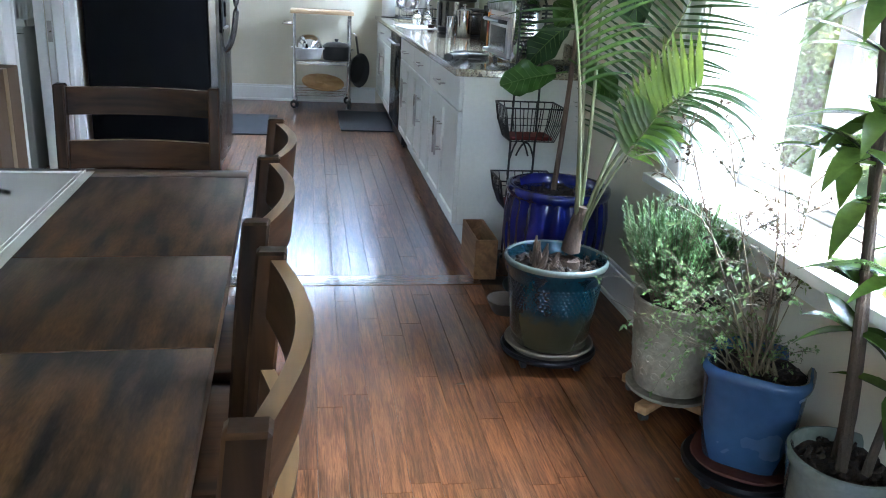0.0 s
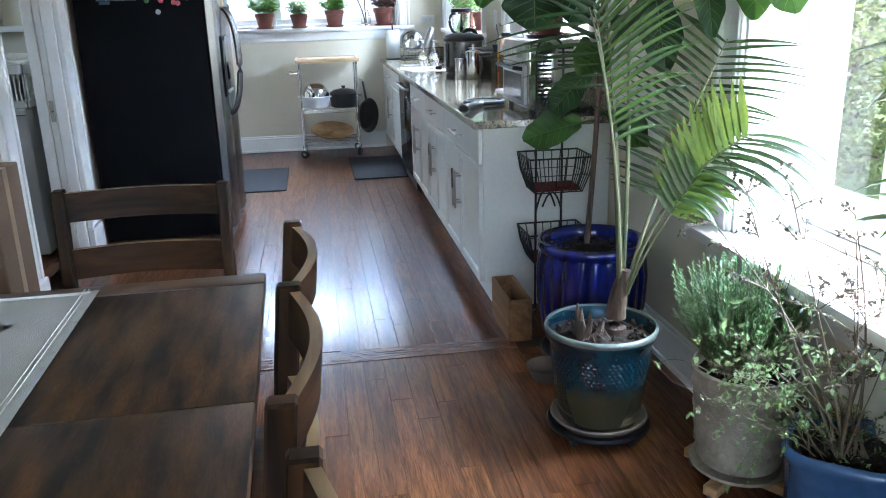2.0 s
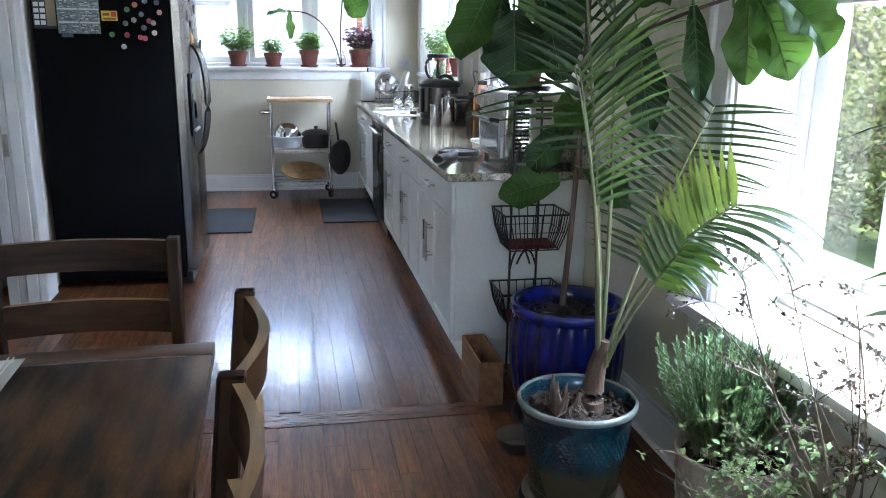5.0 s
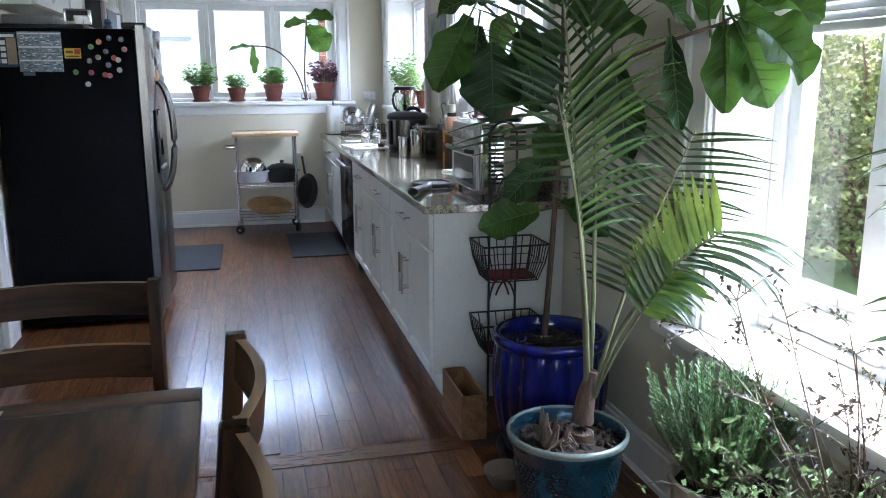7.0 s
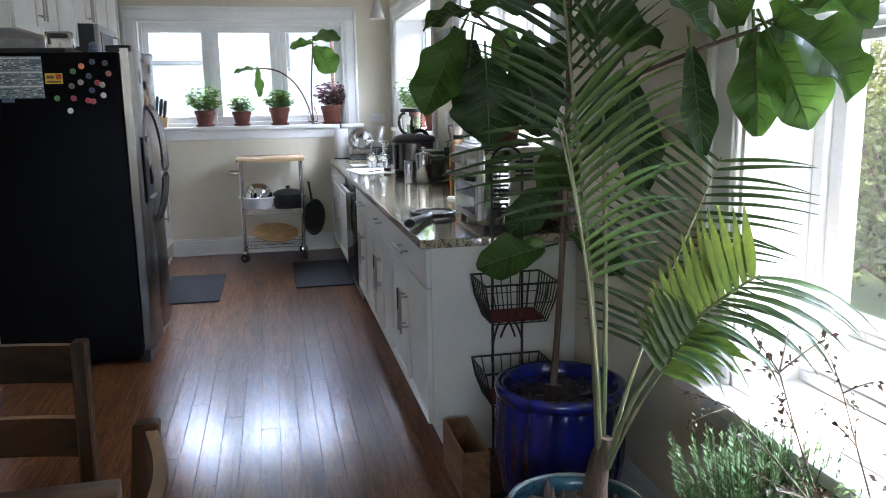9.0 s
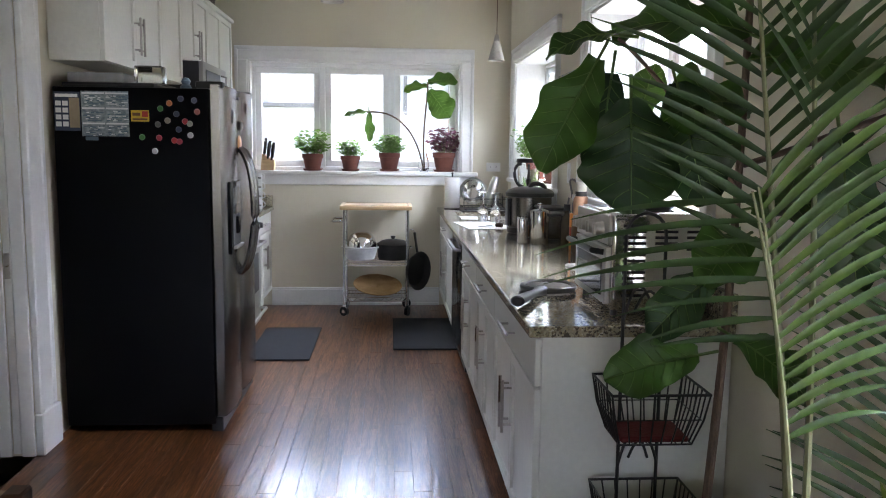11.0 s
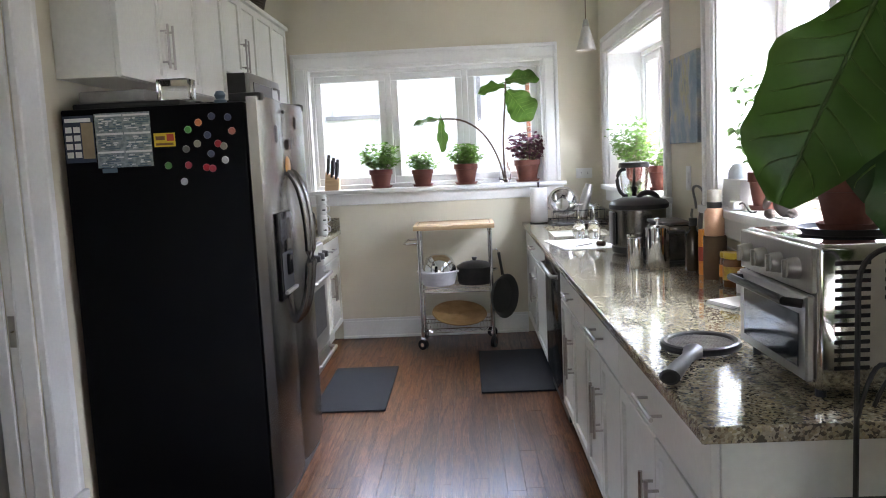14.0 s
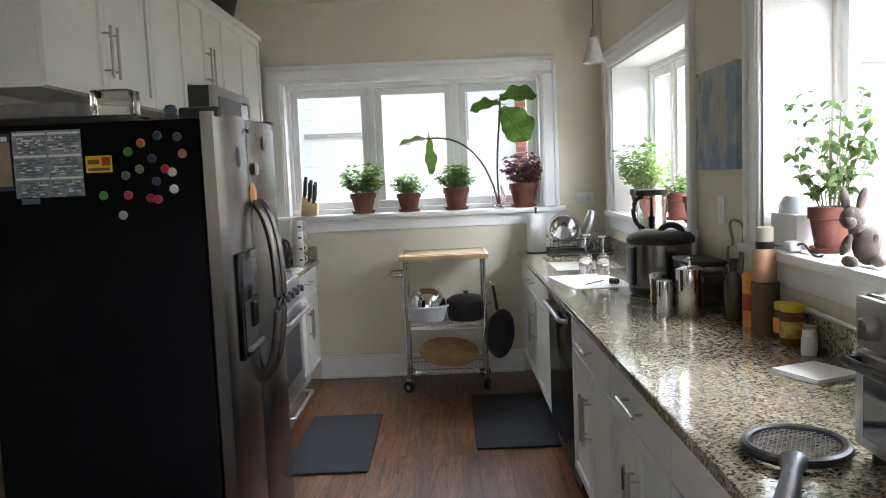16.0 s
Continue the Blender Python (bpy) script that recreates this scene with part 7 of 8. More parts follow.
part("tube", lathe(B(), [(0, 0), (0.046, 0), (0.047, 0.004), (0.047, 0.178), (0.045, 0.18), (0.043, 0.176), (0, 0.176)], 1.352, 5.76, WZ, 30), M_cardboard, ck)
vb = thing("vitamin_bottle", "brown-labelled bottle with a white cap on the canister", "bottle")
part("bottle", lathe(B(), [(0, 0), (0.038, 0), (0.04, 0.005), (0.04, 0.10), (0.03, 0.115), (0, 0.116)], 1.352, 5.765, WZ + 0.181, 28), mat("peach_label", (0.52, 0.27, 0.16), 0.5, (0.58, 0.33, 0.2), 30), vb)
part("cap_band", lathe(B(), [(0.029, 0.115), (0.03, 0.117), (0.03, 0.14), (0, 0.141)], 1.352, 5.765, WZ + 0.181, 24), M_blackplastic, vb)
part("cap", lathe(B(), [(0.028, 0.141), (0.029, 0.143), (0.029, 0.19), (0, 0.192)], 1.352, 5.765, WZ + 0.181, 24), mat("ivory_cap", (0.65, 0.6, 0.5), 0.5), vb)


def lid_jar(x, y, r, h, label, cmat, lmat, bandmat):
    j = thing("food_jar", label, "jar", "jars by the backsplash")
    part("jar", lathe(B(), [(0, 0), (r * 0.94, 0), (r, 0.006), (r, h * 0.76), (r * 0.86, h * 0.82), (0, h * 0.82)], x, y, WZ, 26), cmat, j)
    part("lid", lathe(B(), [(r * 0.9, h * 0.82), (r * 0.94, h * 0.83), (r * 0.94, h), (0, h * 1.005)], x, y, WZ, 26), lmat, j)
    part("label_band", lathe(B(), [(r * 1.004, h * 0.2), (r * 1.012, h * 0.21), (r * 1.012, h * 0.58), (r * 1.004, h * 0.6)], x, y, WZ, 26), bandmat, j)


M_jam = mat("dark_jam", (0.16, 0.06, 0.02), 0.15, coat=0.4, bump=0)
lid_jar(1.372, 5.655, 0.034, 0.125, "glass jar with a yellow lid and printed label", M_jam, M_yellow, M_orange)
lid_jar(1.362, 5.565, 0.039, 0.135, "wide glass jar with a yellow lid and printed label", M_jam, M_yellow, mat("mixed_label", (0.62, 0.45, 0.08), 0.5, (0.4, 0.1, 0.04), 26))
for x, y in ((1.378, 5.475), (1.352, 5.425)):
    pb = thing("pill_bottle", "small white plastic pill bottle", "bottle", "pill bottles")
    part("bottle", lathe(B(), [(0, 0), (0.022, 0), (0.023, 0.004), (0.023, 0.052), (0.019, 0.058), (0, 0.058)], x, y, WZ, 20), M_plasticw, pb)
    part("cap", lathe(B(), [(0.019, 0.058), (0.0195, 0.06), (0.0195, 0.08), (0, 0.081)], x, y, WZ, 20), M_plasticw, pb)
nk = thing("napkin_stack", "small stack of folded white napkins on the worktop", "napkin")
for k in range(3):
    part("napkin", box(B(), -0.085 + 0.002 * k, 0.085 - 0.003 * k, -0.085, 0.085 - 0.002 * k, 0.004 * k, 0.004 * k + 0.0038, 0.001, 1, Matrix.Translation((1.27, 5.2, WZ)) @ Matrix.Rotation(radians(20 + k), 4, "Z")), M_paper, nk)

# toaster oven
ov = thing("toaster_oven", "stainless countertop toaster oven with four knobs and slotted side", "oven")
OX0, OX1, OY0, OY1, OZ0, OZ1 = 1.055, 1.395, 4.12, 4.56, 0.93, 1.25
part("shell", box(B(), OX0 + 0.01, OX1, OY0, OY1, OZ0, OZ1, 0.012, 3), M_chrome, ov, "polished steel shell")
part("fascia", box(B(), OX0 - 0.004, OX0 + 0.0095, OY0 + 0.002, OY1 - 0.002, OZ0 + 0.215, OZ1 - 0.006, 0.003), M_steel, ov)
dd = part("glass_door", box(B(), OX0 - 0.01, OX0 + 0.0095, OY0 + 0.012, OY1 - 0.012, OZ0 + 0.02, OZ0 + 0.21, 0.004), M_steel, ov)
part("door_window", box(B(), OX0 - 0.0125, OX0 - 0.0102, OY0 + 0.05, OY1 - 0.05, OZ0 + 0.045, OZ0 + 0.165, 0.0), mat("oven_glass", (0.03, 0.035, 0.04), 0.05, coat=0.6, bump=0), dd)
part("door_handle", tube(B(), [(OX0 - 0.01, OY0 + 0.03, OZ0 + 0.19), (OX0 - 0.045, OY0 + 0.045, OZ0 + 0.195), (OX0 - 0.045, OY1 - 0.045, OZ0 + 0.195), (OX0 - 0.01, OY1 - 0.03, OZ0 + 0.19)], 0.01, 10), M_blackplastic, dd)
for k in range(4):
    y = OY0 + 0.075 + k * 0.097
    kn = part("knob", tube(B(), [(OX0 - 0.004, y, OZ0 + 0.262), (OX0 - 0.024, y, OZ0 + 0.262), (OX0 - 0.03, y, OZ0 + 0.262)], [0.025, 0.023, 0.019], 20), M_steel, ov)
    part("grip", box(B(), OX0 - 0.038, OX0 - 0.028, y - 0.005, y + 0.005, OZ0 + 0.242, OZ0 + 0.282, 0.002), M_steel, kn)
bm = B()
for col in range(3):
    for row in range(13 if col == 0 else 5):
        x = OX0 + 0.045 + col * 0.105
        z = OZ1 - 0.045 - row * 0.019
        box(bm, x, x + 0.075, OY0 - 0.0006, OY0 + 0.0004, z, z + 0.009)
part("side_vent", bm, M_gap, ov, smooth=None)
for x in (OX0 + 0.03, OX1 - 0.03):
    for y in (OY0 + 0.03, OY1 - 0.03):
        part("foot", tube(B(), [(x, y, WZ), (x, y, OZ0 + 0.004)], 0.012, 10), M_blackplastic, ov)
# plant standing on the oven
op = thing("potted_fig_cutting", "young fiddle-leaf fig in a terracotta pot on the oven", "potted plant")
PX2, PY2, PZ2 = 1.225, 4.33, OZ1 + 0.001
part("tray", lathe(B(), [(0, 0), (0.10, 0), (0.115, 0.016), (0.11, 0.016), (0.098, 0.005), (0, 0.005)], PX2, PY2, PZ2, 30), M_blackplastic, op)
terracotta_pot(op, PX2, PY2, PZ2 + 0.005, 0.075, 0.125)
part("stem", tube(B(), bez((PX2, PY2, PZ2 + 0.11), (PX2, PY2, 1.45), (1.2, 4.31, 1.5), (1.19, 4.30, 1.56), 12), 0.005, 7), M_bark, op)
for i, (b, d, u, l, w, drp) in enumerate((
        ((1.18, 4.30, 1.54), (-0.85, -0.1, -0.1), (-0.1, -0.7, 0.7), 0.22, 0.11, 0.6),
        ((1.2, 4.30, 1.5), (0.75, -0.2, 0.1), (0, -0.8, 0.5), 0.2, 0.1, 0.5),
        ((1.19, 4.30, 1.55), (0.1, -0.3, 0.9), (-0.1, -0.9, -0.2), 0.2, 0.09, 0.4))):
    fig_leaf(op, b, d, u, l, w, 400 + i, droop=drp)

# electric fly swatter in the shape of a racket
rk = thing("bug_racket", "black electric bug racket lying on the worktop", "racket")
mr = Matrix.Translation((0.957, 4.61, WZ + 0.014)) @ Matrix.Rotation(radians(-26), 4, "Z")
bm = B()
tube(bm, [mr @ Vector((0.098 * math.cos(a * math.pi / 20), 0.108 * math.sin(a * math.pi / 20), 0)) for a in range(41)], 0.0115, 8, False)
part("hoop", bm, M_blackplastic, rk)
bm = B()
for k in range(-10, 11):
    u = k * 0.009
    h = 0.104 * math.sqrt(max(0, 1 - (u / 0.096) ** 2))
    w = 0.094 * math.sqrt(max(0, 1 - (u / 0.106) ** 2))
    tube(bm, [mr @ Vector((u, -h, 0)), mr @ Vector((u, h, 0))], 0.0009, 4)
    tube(bm, [mr @ Vector((-w, u * 1.1, 0.002)), mr @ Vector((w, u * 1.1, 0.002))], 0.0009, 4)
part("wire_mesh", bm, mat("zinc_wire", (0.55, 0.56, 0.57), 0.35, metal=0.8), rk)
bm = B()
tube(bm, [mr @ Vector(p) for p in ((0, -0.10, 0), (0, -0.15, 0.002), (0, -0.2, 0.006), (0, -0.28, 0.01), (0, -0.40, 0.012), (0, -0.405, 0.012))], [0.03, 0.02, 0.018, 0.021, 0.025, 0.018], 14, True, 0.75)
part("grip", bm, M_blackplastic, rk)

# ---- side window sills ----
KZ = K2[2] + 0.003
herb("potted_lime_tree", "leggy green plant in a terracotta pot on the side sill", 1.515, 5.63, KZ, 0.070, 0.15, 0.68, 0.14, 30, 9, mat("lime_leaf", (0.05, 0.12, 0.03), 0.4, (0.08, 0.16, 0.05), 14, bump=0.05, fine=0.2, vary=0.2, translucent=0.25), 0.036, 1.0, (-1.1, 0.3))
herb("potted_bush_basil", "leafy herb in a terracotta pot in the corner window", 1.57, 8.33, K1[2] + 0.003, 0.09, 0.15, 0.52, 0.19, 110, 10, M_basil, 0.034, 1.0)
herb("potted_seedling", "small plant in a terracotta pot in the corner window", 1.54, 7.42, K1[2] + 0.003, 0.085, 0.15, 0.3, 0.11, 14, 11, M_basil, 0.04, 1.0)
herb("potted_seedling", "dry little plant in a terracotta pot in the corner window", 1.56, 7.15, K1[2] + 0.003, 0.08, 0.14, 0.26, 0.1, 12, 12, M_basil, 0.04, 1.0)
# plush toy, one plain shape
bm = B()


def blob(c, r, rot=(0, 0, 0)):
    vs = bmesh.ops.create_icosphere(bm, subdivisions=3, radius=1)["verts"]
    bmesh.ops.transform(bm, matrix=Matrix.Translation(c) @ Euler([radians(a) for a in rot]).to_matrix().to_4x4() @ Matrix.Diagonal((*r, 1)), verts=vs)


bx_, by_ = 1.435, 5.28
blob((bx_ + 0.015, by_ - 0.01, KZ + 0.058), (0.042, 0.046, 0.058), (8, 0, 0))
blob((bx_ - 0.022, by_ + 0.004, KZ + 0.135), (0.036, 0.034, 0.034))
blob((bx_ - 0.045, by_ - 0.022, KZ + 0.126), (0.019, 0.019, 0.017))
blob((bx_ - 0.005, by_ + 0.0, KZ + 0.10), (0.03, 0.03, 0.03))
for s in (-1, 1):
    blob((bx_ - 0.02 + s * 0.018, by_ + 0.006 - s * 0.012, KZ + 0.19), (0.013, 0.010, 0.036), (6, s * 14, 0))
    blob((bx_ - 0.018 + s * 0.03, by_ - 0.025 - s * 0.015, KZ + 0.062), (0.013, 0.013, 0.036), (25, 12, 0))
    blob((bx_ - 0.015 + s * 0.034, by_ - 0.045 - s * 0.012, KZ + 0.017), (0.018, 0.034, 0.017))
solo("plush_rabbit", bm, mat("grey_plush", (0.125, 0.098, 0.087), 0.95, (0.17, 0.14, 0.125), 12, bump=0.35, bscale=260, fine=0.2), "small grey plush rabbit toy sitting on the window sill", "plush toy")
wb = thing("router_box", "white plastic box with round top on the side sill", "device")
part("body", box(B(), 1.445, 1.56, 5.73, 5.945, KZ, KZ + 0.12, 0.006, 2), M_plasticw, wb)
part("dome", lathe(B(), [(0.07, 0), (0.068, 0.03), (0.05, 0.06), (0, 0.075)], 1.505, 5.84, KZ + 0.1205, 28), mat("clear_dome", (0.6, 0.65, 0.7), 0.2), wb)
ad_ = thing("phone_charger", "white charger with a black coiled cable on the sill", "charger")
part("plug", box(B(), 1.395, 1.44, 5.66, 5.72, KZ, KZ + 0.035, 0.01, 3), M_plasticw, ad_)
part("cable", tube(B(), bez((1.42, 5.67, KZ + 0.02), (1.43, 5.60, KZ + 0.06), (1.40, 5.54, KZ - 0.02), (1.43, 5.50, KZ + 0.005), 12), 0.0035, 6), M_blackplastic, ad_)
wc = solo("wall_cable", tube(B(), bez((1.405, 5.95, 1.06), (1.40, 5.6, 1.02), (1.40, 5.2, 1.035), (1.40, 4.6, 1.02), 14), 0.005, 7), M_plasticw, "white cable lying along the backsplash top", "cable")
tu = thing("hose_coil", "grey looped tubing hanging beside the toaster", "tubing")
part("loop", tube(B(), [(1.40 + 0.012 * math.cos(a * 0.7), 6.17 + 0.07 * math.cos(a * math.pi / 12), WZ + 0.26 + 0.11 * math.sin(a * math.pi / 12)) for a in range(25)], 0.006, 7), mat("grey_rubber", (0.25, 0.25, 0.24), 0.5), tu)
part("tail", tube(B(), bez((1.40, 6.10, WZ + 0.28), (1.39, 6.05, WZ + 0.3), (1.38, 6.07, WZ + 0.1), (1.385, 6.10, WZ + 0.005), 10), 0.005, 7), MATS["grey_rubber"], tu)

# ---- on and above the fridge ----
for i, (x0, x1, y0, y1, z0, z1, mt_, lb) in enumerate((
        (-1.24, -0.80, 5.64, 6.05, 1.726, 1.75, M_blackplastic, "flat black tray lying on the fridge"),
        (-1.22, -0.95, 5.66, 5.98, 1.751, 1.80, mat("grey_white_box", (0.24, 0.235, 0.22), 0.5), "off-white box lying on trays on the fridge"),
        (-1.24, -0.86, 6.08, 6.45, 1.726, 1.775, M_blackplastic, "black baking tin lying on the fridge"),
        (-0.83, -0.62, 6.1, 6.44, 1.726, 1.745, M_blackplastic, "flat black lid lying on the fridge"))):
    solo("storage_tray", box(B(), x0, x1, y0, y1, z0, z1, 0.008, 2), mt_, lb, "tray", "things on the fridge")
bm = B()
box(bm, -0.90, -0.77, 5.66, 5.76, 1.752, 1.835, 0.006, 2)
solo("glass_canister", bm, M_glass, "square clear glass canister on the fridge", "canister")
solo("blue_jar", lathe(B(), [(0, 0), (0.026, 0), (0.03, 0.01), (0.026, 0.028), (0.018, 0.034), (0.024, 0.05), (0.016, 0.066), (0, 0.07)], -0.70, 5.85, 1.726, 20), mat("blue_grey_ceramic", (0.12, 0.18, 0.24), 0.3), "small blue-grey stacked ceramic ornament on the fridge", "ornament")
bk = thing("wicker_basket", "dark wicker basket on top of the wall cabinets", "basket")
bm = B()
for k in range(9):
    r = 0.12 + 0.004 * k
    tube(bm, [(-1.17 + r * math.cos(a * math.pi / 12), 8.15 + 1.6 * r * math.sin(a * math.pi / 12), UT + 0.042 + 0.017 * k) for a in range(25)], 0.0095, 5, False)
part("weave", bm, mat("dark_wicker", (0.05, 0.03, 0.02), 0.7, bump=0.3), bk)

FYS = FY0 - 0.0008
M_ink = mat("blue_grey_ink", (0.10, 0.16, 0.2), 0.7)


def on_side(name, x0, x1, z0, z1, m, parent=None, lift=0.0, t=0.0012, **kw):
    bm = box(B(), x0, x1, FYS - lift - t, FYS - lift, z0, z1)
    if parent:
        return part(name, bm, m, parent, smooth=None)
    return solo(name, bm, m, smooth=None, **kw)


sc = thing("schedule_sheet", "large printed calendar sheet in six blocks on the fridge", "paper")
on_side("sheet", -1.135, -0.912, 1.49, 1.705, mat("pale_print_paper", (0.34, 0.38, 0.38), 0.7, (0.16, 0.2, 0.21), 60), sc)
rng = random.Random(40)
for r in range(3):
    for c in range(2):
        x0, z1 = -1.13 + c * 0.111, 1.70 - r * 0.072
        on_side("month_title", x0, x0 + 0.105, z1 - 0.009, z1 - 0.001, M_paper, sc, 0.0013)
        for k in range(30):
            a = x0 + rng.random() * 0.085
            zz = z1 - 0.016 - (k % 7) * 0.0075
            on_side("print_bar", a, min(a + rng.uniform(0.01, 0.03), x0 + 0.105), zz - 0.0045, zz, M_ink if rng.random() < 0.6 else M_paper, sc, 0.0013, 0.0006)
on_side("small_note", -1.12, -1.06, 1.47, 1.488, M_ink, sc, 0.0)
fl = thing("dark_flyer", "dark blue printed flyer with white text blocks on the fridge", "paper")
on_side("sheet", -1.262, -1.14, 1.515, 1.70, mat("dark_flyer_paper", (0.03, 0.045, 0.08), 0.6), fl)
for r in range(4):
    for c in range(2):
        on_side("text_block", -1.255 + c * 0.033, -1.229 + c * 0.033, 1.535 + r * 0.033, 1.558 + r * 0.033, M_paper, fl, 0.0013, 0.0006)
on_side("title_strip", -1.255, -1.15, 1.675, 1.69, M_paper, fl, 0.0013, 0.0006)
on_side("kraft_note", -1.19, -1.142, 1.53, 1.672, mat("kraft_paper", (0.36, 0.27, 0.17), 0.8), None, 0.0026, label="plain brown paper note on the fridge", category="paper")
yc = thing("yellow_card", "small yellow business card with red print on the fridge", "card")
on_side("card", -0.902, -0.817, 1.563, 1.617, M_yellow, yc)
on_side("red_patch", -0.85, -0.822, 1.585, 1.612, mat("red_print2", (0.55, 0.05, 0.03), 0.5), yc, 0.0013, 0.0006)
on_side("text_bar", -0.895, -0.858, 1.59, 1.605, mat("brown_print", (0.2, 0.08, 0.02), 0.5), yc, 0.0013, 0.0006)
on_side("text_bar", -0.895, -0.825, 1.569, 1.578, MATS["brown_print"], yc, 0.0013, 0.0006)
CAPS = [(-0.794, 1.422, 0), (-0.853, 1.488, 1), (-0.772, 1.486, 2), (-0.70, 1.474, 3), (-0.676, 1.469, 2), (-0.623, 1.5, 0), (-0.776, 1.55, 4), (-0.73, 1.569, 5), (-0.678, 1.527, 6), (-0.647, 1.566, 3), (-0.625, 1.555, 5), (-0.687, 1.601, 6), (-0.588, 1.613, 7), (-0.72, 1.652, 8), (-0.763, 1.626, 1), (-0.665, 1.674, 6), (-0.601, 1.667, 6)]
CCOL = [(0.6, 0.6, 0.58), (0.05, 0.22, 0.05), (0.45, 0.05, 0.07), (0.5, 0.02, 0.03), (0.12, 0.13, 0.11), (0.35, 0.32, 0.24), (0.05, 0.07, 0.12), (0.5, 0.15, 0.1), (0.6, 0.18, 0.06)]
for x, z, c in CAPS:
    g = thing("bottle_cap_magnet", "crimped bottle cap magnet on the fridge side", "magnet", "bottle cap magnets")
    bm = B()
    ring0 = [(x + 0.0145 * (1 + 0.05 * (k % 2)) * math.cos(k * math.pi / 15), FYS, z + 0.0145 * (1 + 0.05 * (k % 2)) * math.sin(k * math.pi / 15)) for k in range(30)]
    ring1 = [(x + 0.0115 * math.cos(k * math.pi / 15), FYS - 0.006, z + 0.0115 * math.sin(k * math.pi / 15)) for k in range(30)]
    a = [bm.verts.new(p) for p in ring0]
    b = [bm.verts.new(p) for p in ring1]
    for k in range(30):
        bm.faces.new((a[k], a[(k + 1) % 30], b[(k + 1) % 30], b[k]))
    bm.faces.new(b)
    bm.faces.new(a)
    part("cap", bm, mat("cap_%d" % c, CCOL[c], 0.3, coat=0.3, bump=0), g)
# magnets on the steel doors
for y, z, w, h, col, lb in ((5.81, 1.60, 0.03, 0.085, (0.05, 0.05, 0.06), "round dark magnet on the steel door"), (5.97, 1.70, 0.02, 0.02, (0.03, 0.03, 0.03), "small square black magnet on the door"), (6.2, 1.66, 0.01, 0.06, (0.06, 0.05, 0.05), "thin dark clip magnet on the door"), (6.08, 1.56, 0.02, 0.05, (0.25, 0.24, 0.23), "little metal figure magnet on the door"), (6.0, 1.465, 0.045, 0.085, (0.5, 0.2, 0.03), "orange flower magnet on the door")):
    bm = B()
    lathe(bm, [(0, 0.008), (0.7, 0.008), (1.0, 0.002), (1.0, 0.0), (0, 0.0)], 0, 0, 0, 14, Matrix.Translation((-0.4655, y, z)) @ Matrix.Rotation(radians(90), 4, "Y") @ Matrix.Diagonal((h / 2, w, 1, 1)))
    solo("door_magnet", bm, mat("magnet_%d" % int(z * 100), col, 0.35), lb, "magnet", "magnets on the steel doors")

# ---- laundry ----
dy = thing("dryer", "pale grey enamel clothes dryer in the laundry room", "dryer")
part("cabinet", box(B(), -2.26, -1.575, 5.46, 6.14, 0.02, 0.905, 0.012, 3), M_dryer, dy)
bm = B()
prism(bm, [(-2.12, 0.30), (-1.72, 0.30), (-1.685, 0.335), (-1.685, 0.765), (-1.72, 0.80), (-2.12, 0.80), (-2.155, 0.765), (-2.155, 0.335)], "y", 5.445, 5.459, 0.004)
part("door", bm, M_dryer, dy)
part("top_seam", box(B(), -2.258, -1.577, 5.457, 5.4595, 0.865, 0.869), M_gap, dy)
for x in (-2.2, -1.63):
    part("foot", tube(B(), [(x, 5.52, 0), (x, 5.52, 0.03)], 0.02, 10), M_blackplastic, dy)
part("console", box(B(), -2.25, -1.585, 6.03, 6.14, 0.9055, 1.03, 0.015, 2), M_dryer, dy)
lb = thing("laundry_basket", "white slotted plastic laundry basket on the dryer", "basket")
bx0, bx1, by0, by1 = -2.14, -1.56, 5.48, 5.98
bm = B()
box(bm, bx0 + 0.03, bx1 - 0.03, by0 + 0.03, by1 - 0.03, 0.908, 0.916)
for a, b, c, d in ((bx0, bx1, by0, by0 + 0.006), (bx0, bx1, by1 - 0.006, by1), (bx0, bx0 + 0.006, by0, by1), (bx1 - 0.006, bx1, by0, by1)):
    box(bm, a + 0.012, b - 0.012, c, d, 0.908, 0.95, 0.001) if d - c < 0.1 else box(bm, a, b, c + 0.012, d - 0.012, 0.908, 0.95, 0.001)
    box(bm, a, b, c, d, 1.10, 1.16, 0.001)
k = bx0
while k < bx1:
    box(bm, k, k + 0.014, by0 + 0.0, by0 + 0.006, 0.95, 1.10)
    k += 0.024
box(bm, bx1 - 0.17, bx1 - 0.0, by0, by0 + 0.006, 0.95, 1.10)
k = by0
while k < by1:
    box(bm, bx1 - 0.006, bx1, k, k + 0.014, 0.95, 1.10)
    k += 0.024
part("basket_body", bm, M_plasticw, lb, smooth=None)
bm = B()
box(bm, bx0 - 0.015, bx1 + 0.015, by0 - 0.015, by0 + 0.012, 1.155, 1.18, 0.006, 2)
box(bm, bx0 - 0.015, bx1 + 0.015, by1 - 0.012, by1 + 0.015, 1.155, 1.18, 0.006, 2)
box(bm, bx0 - 0.015, bx0 + 0.012, by0, by1, 1.156, 1.179, 0.006, 2)
box(bm, bx1 - 0.012, bx1 + 0.015, by0, by1, 1.156, 1.179, 0.006, 2)
part("rim", bm, M_plasticw, lb)
part("rim_grip", box(B(), -1.86, -1.70, by0 - 0.02, by0 - 0.0155, 1.158, 1.177, 0.002), M_blackplastic, lb, "dark rim grip")
tw = thing("laundry_heap", "heap of crumpled white towels in the basket", "laundry")
bm = B()
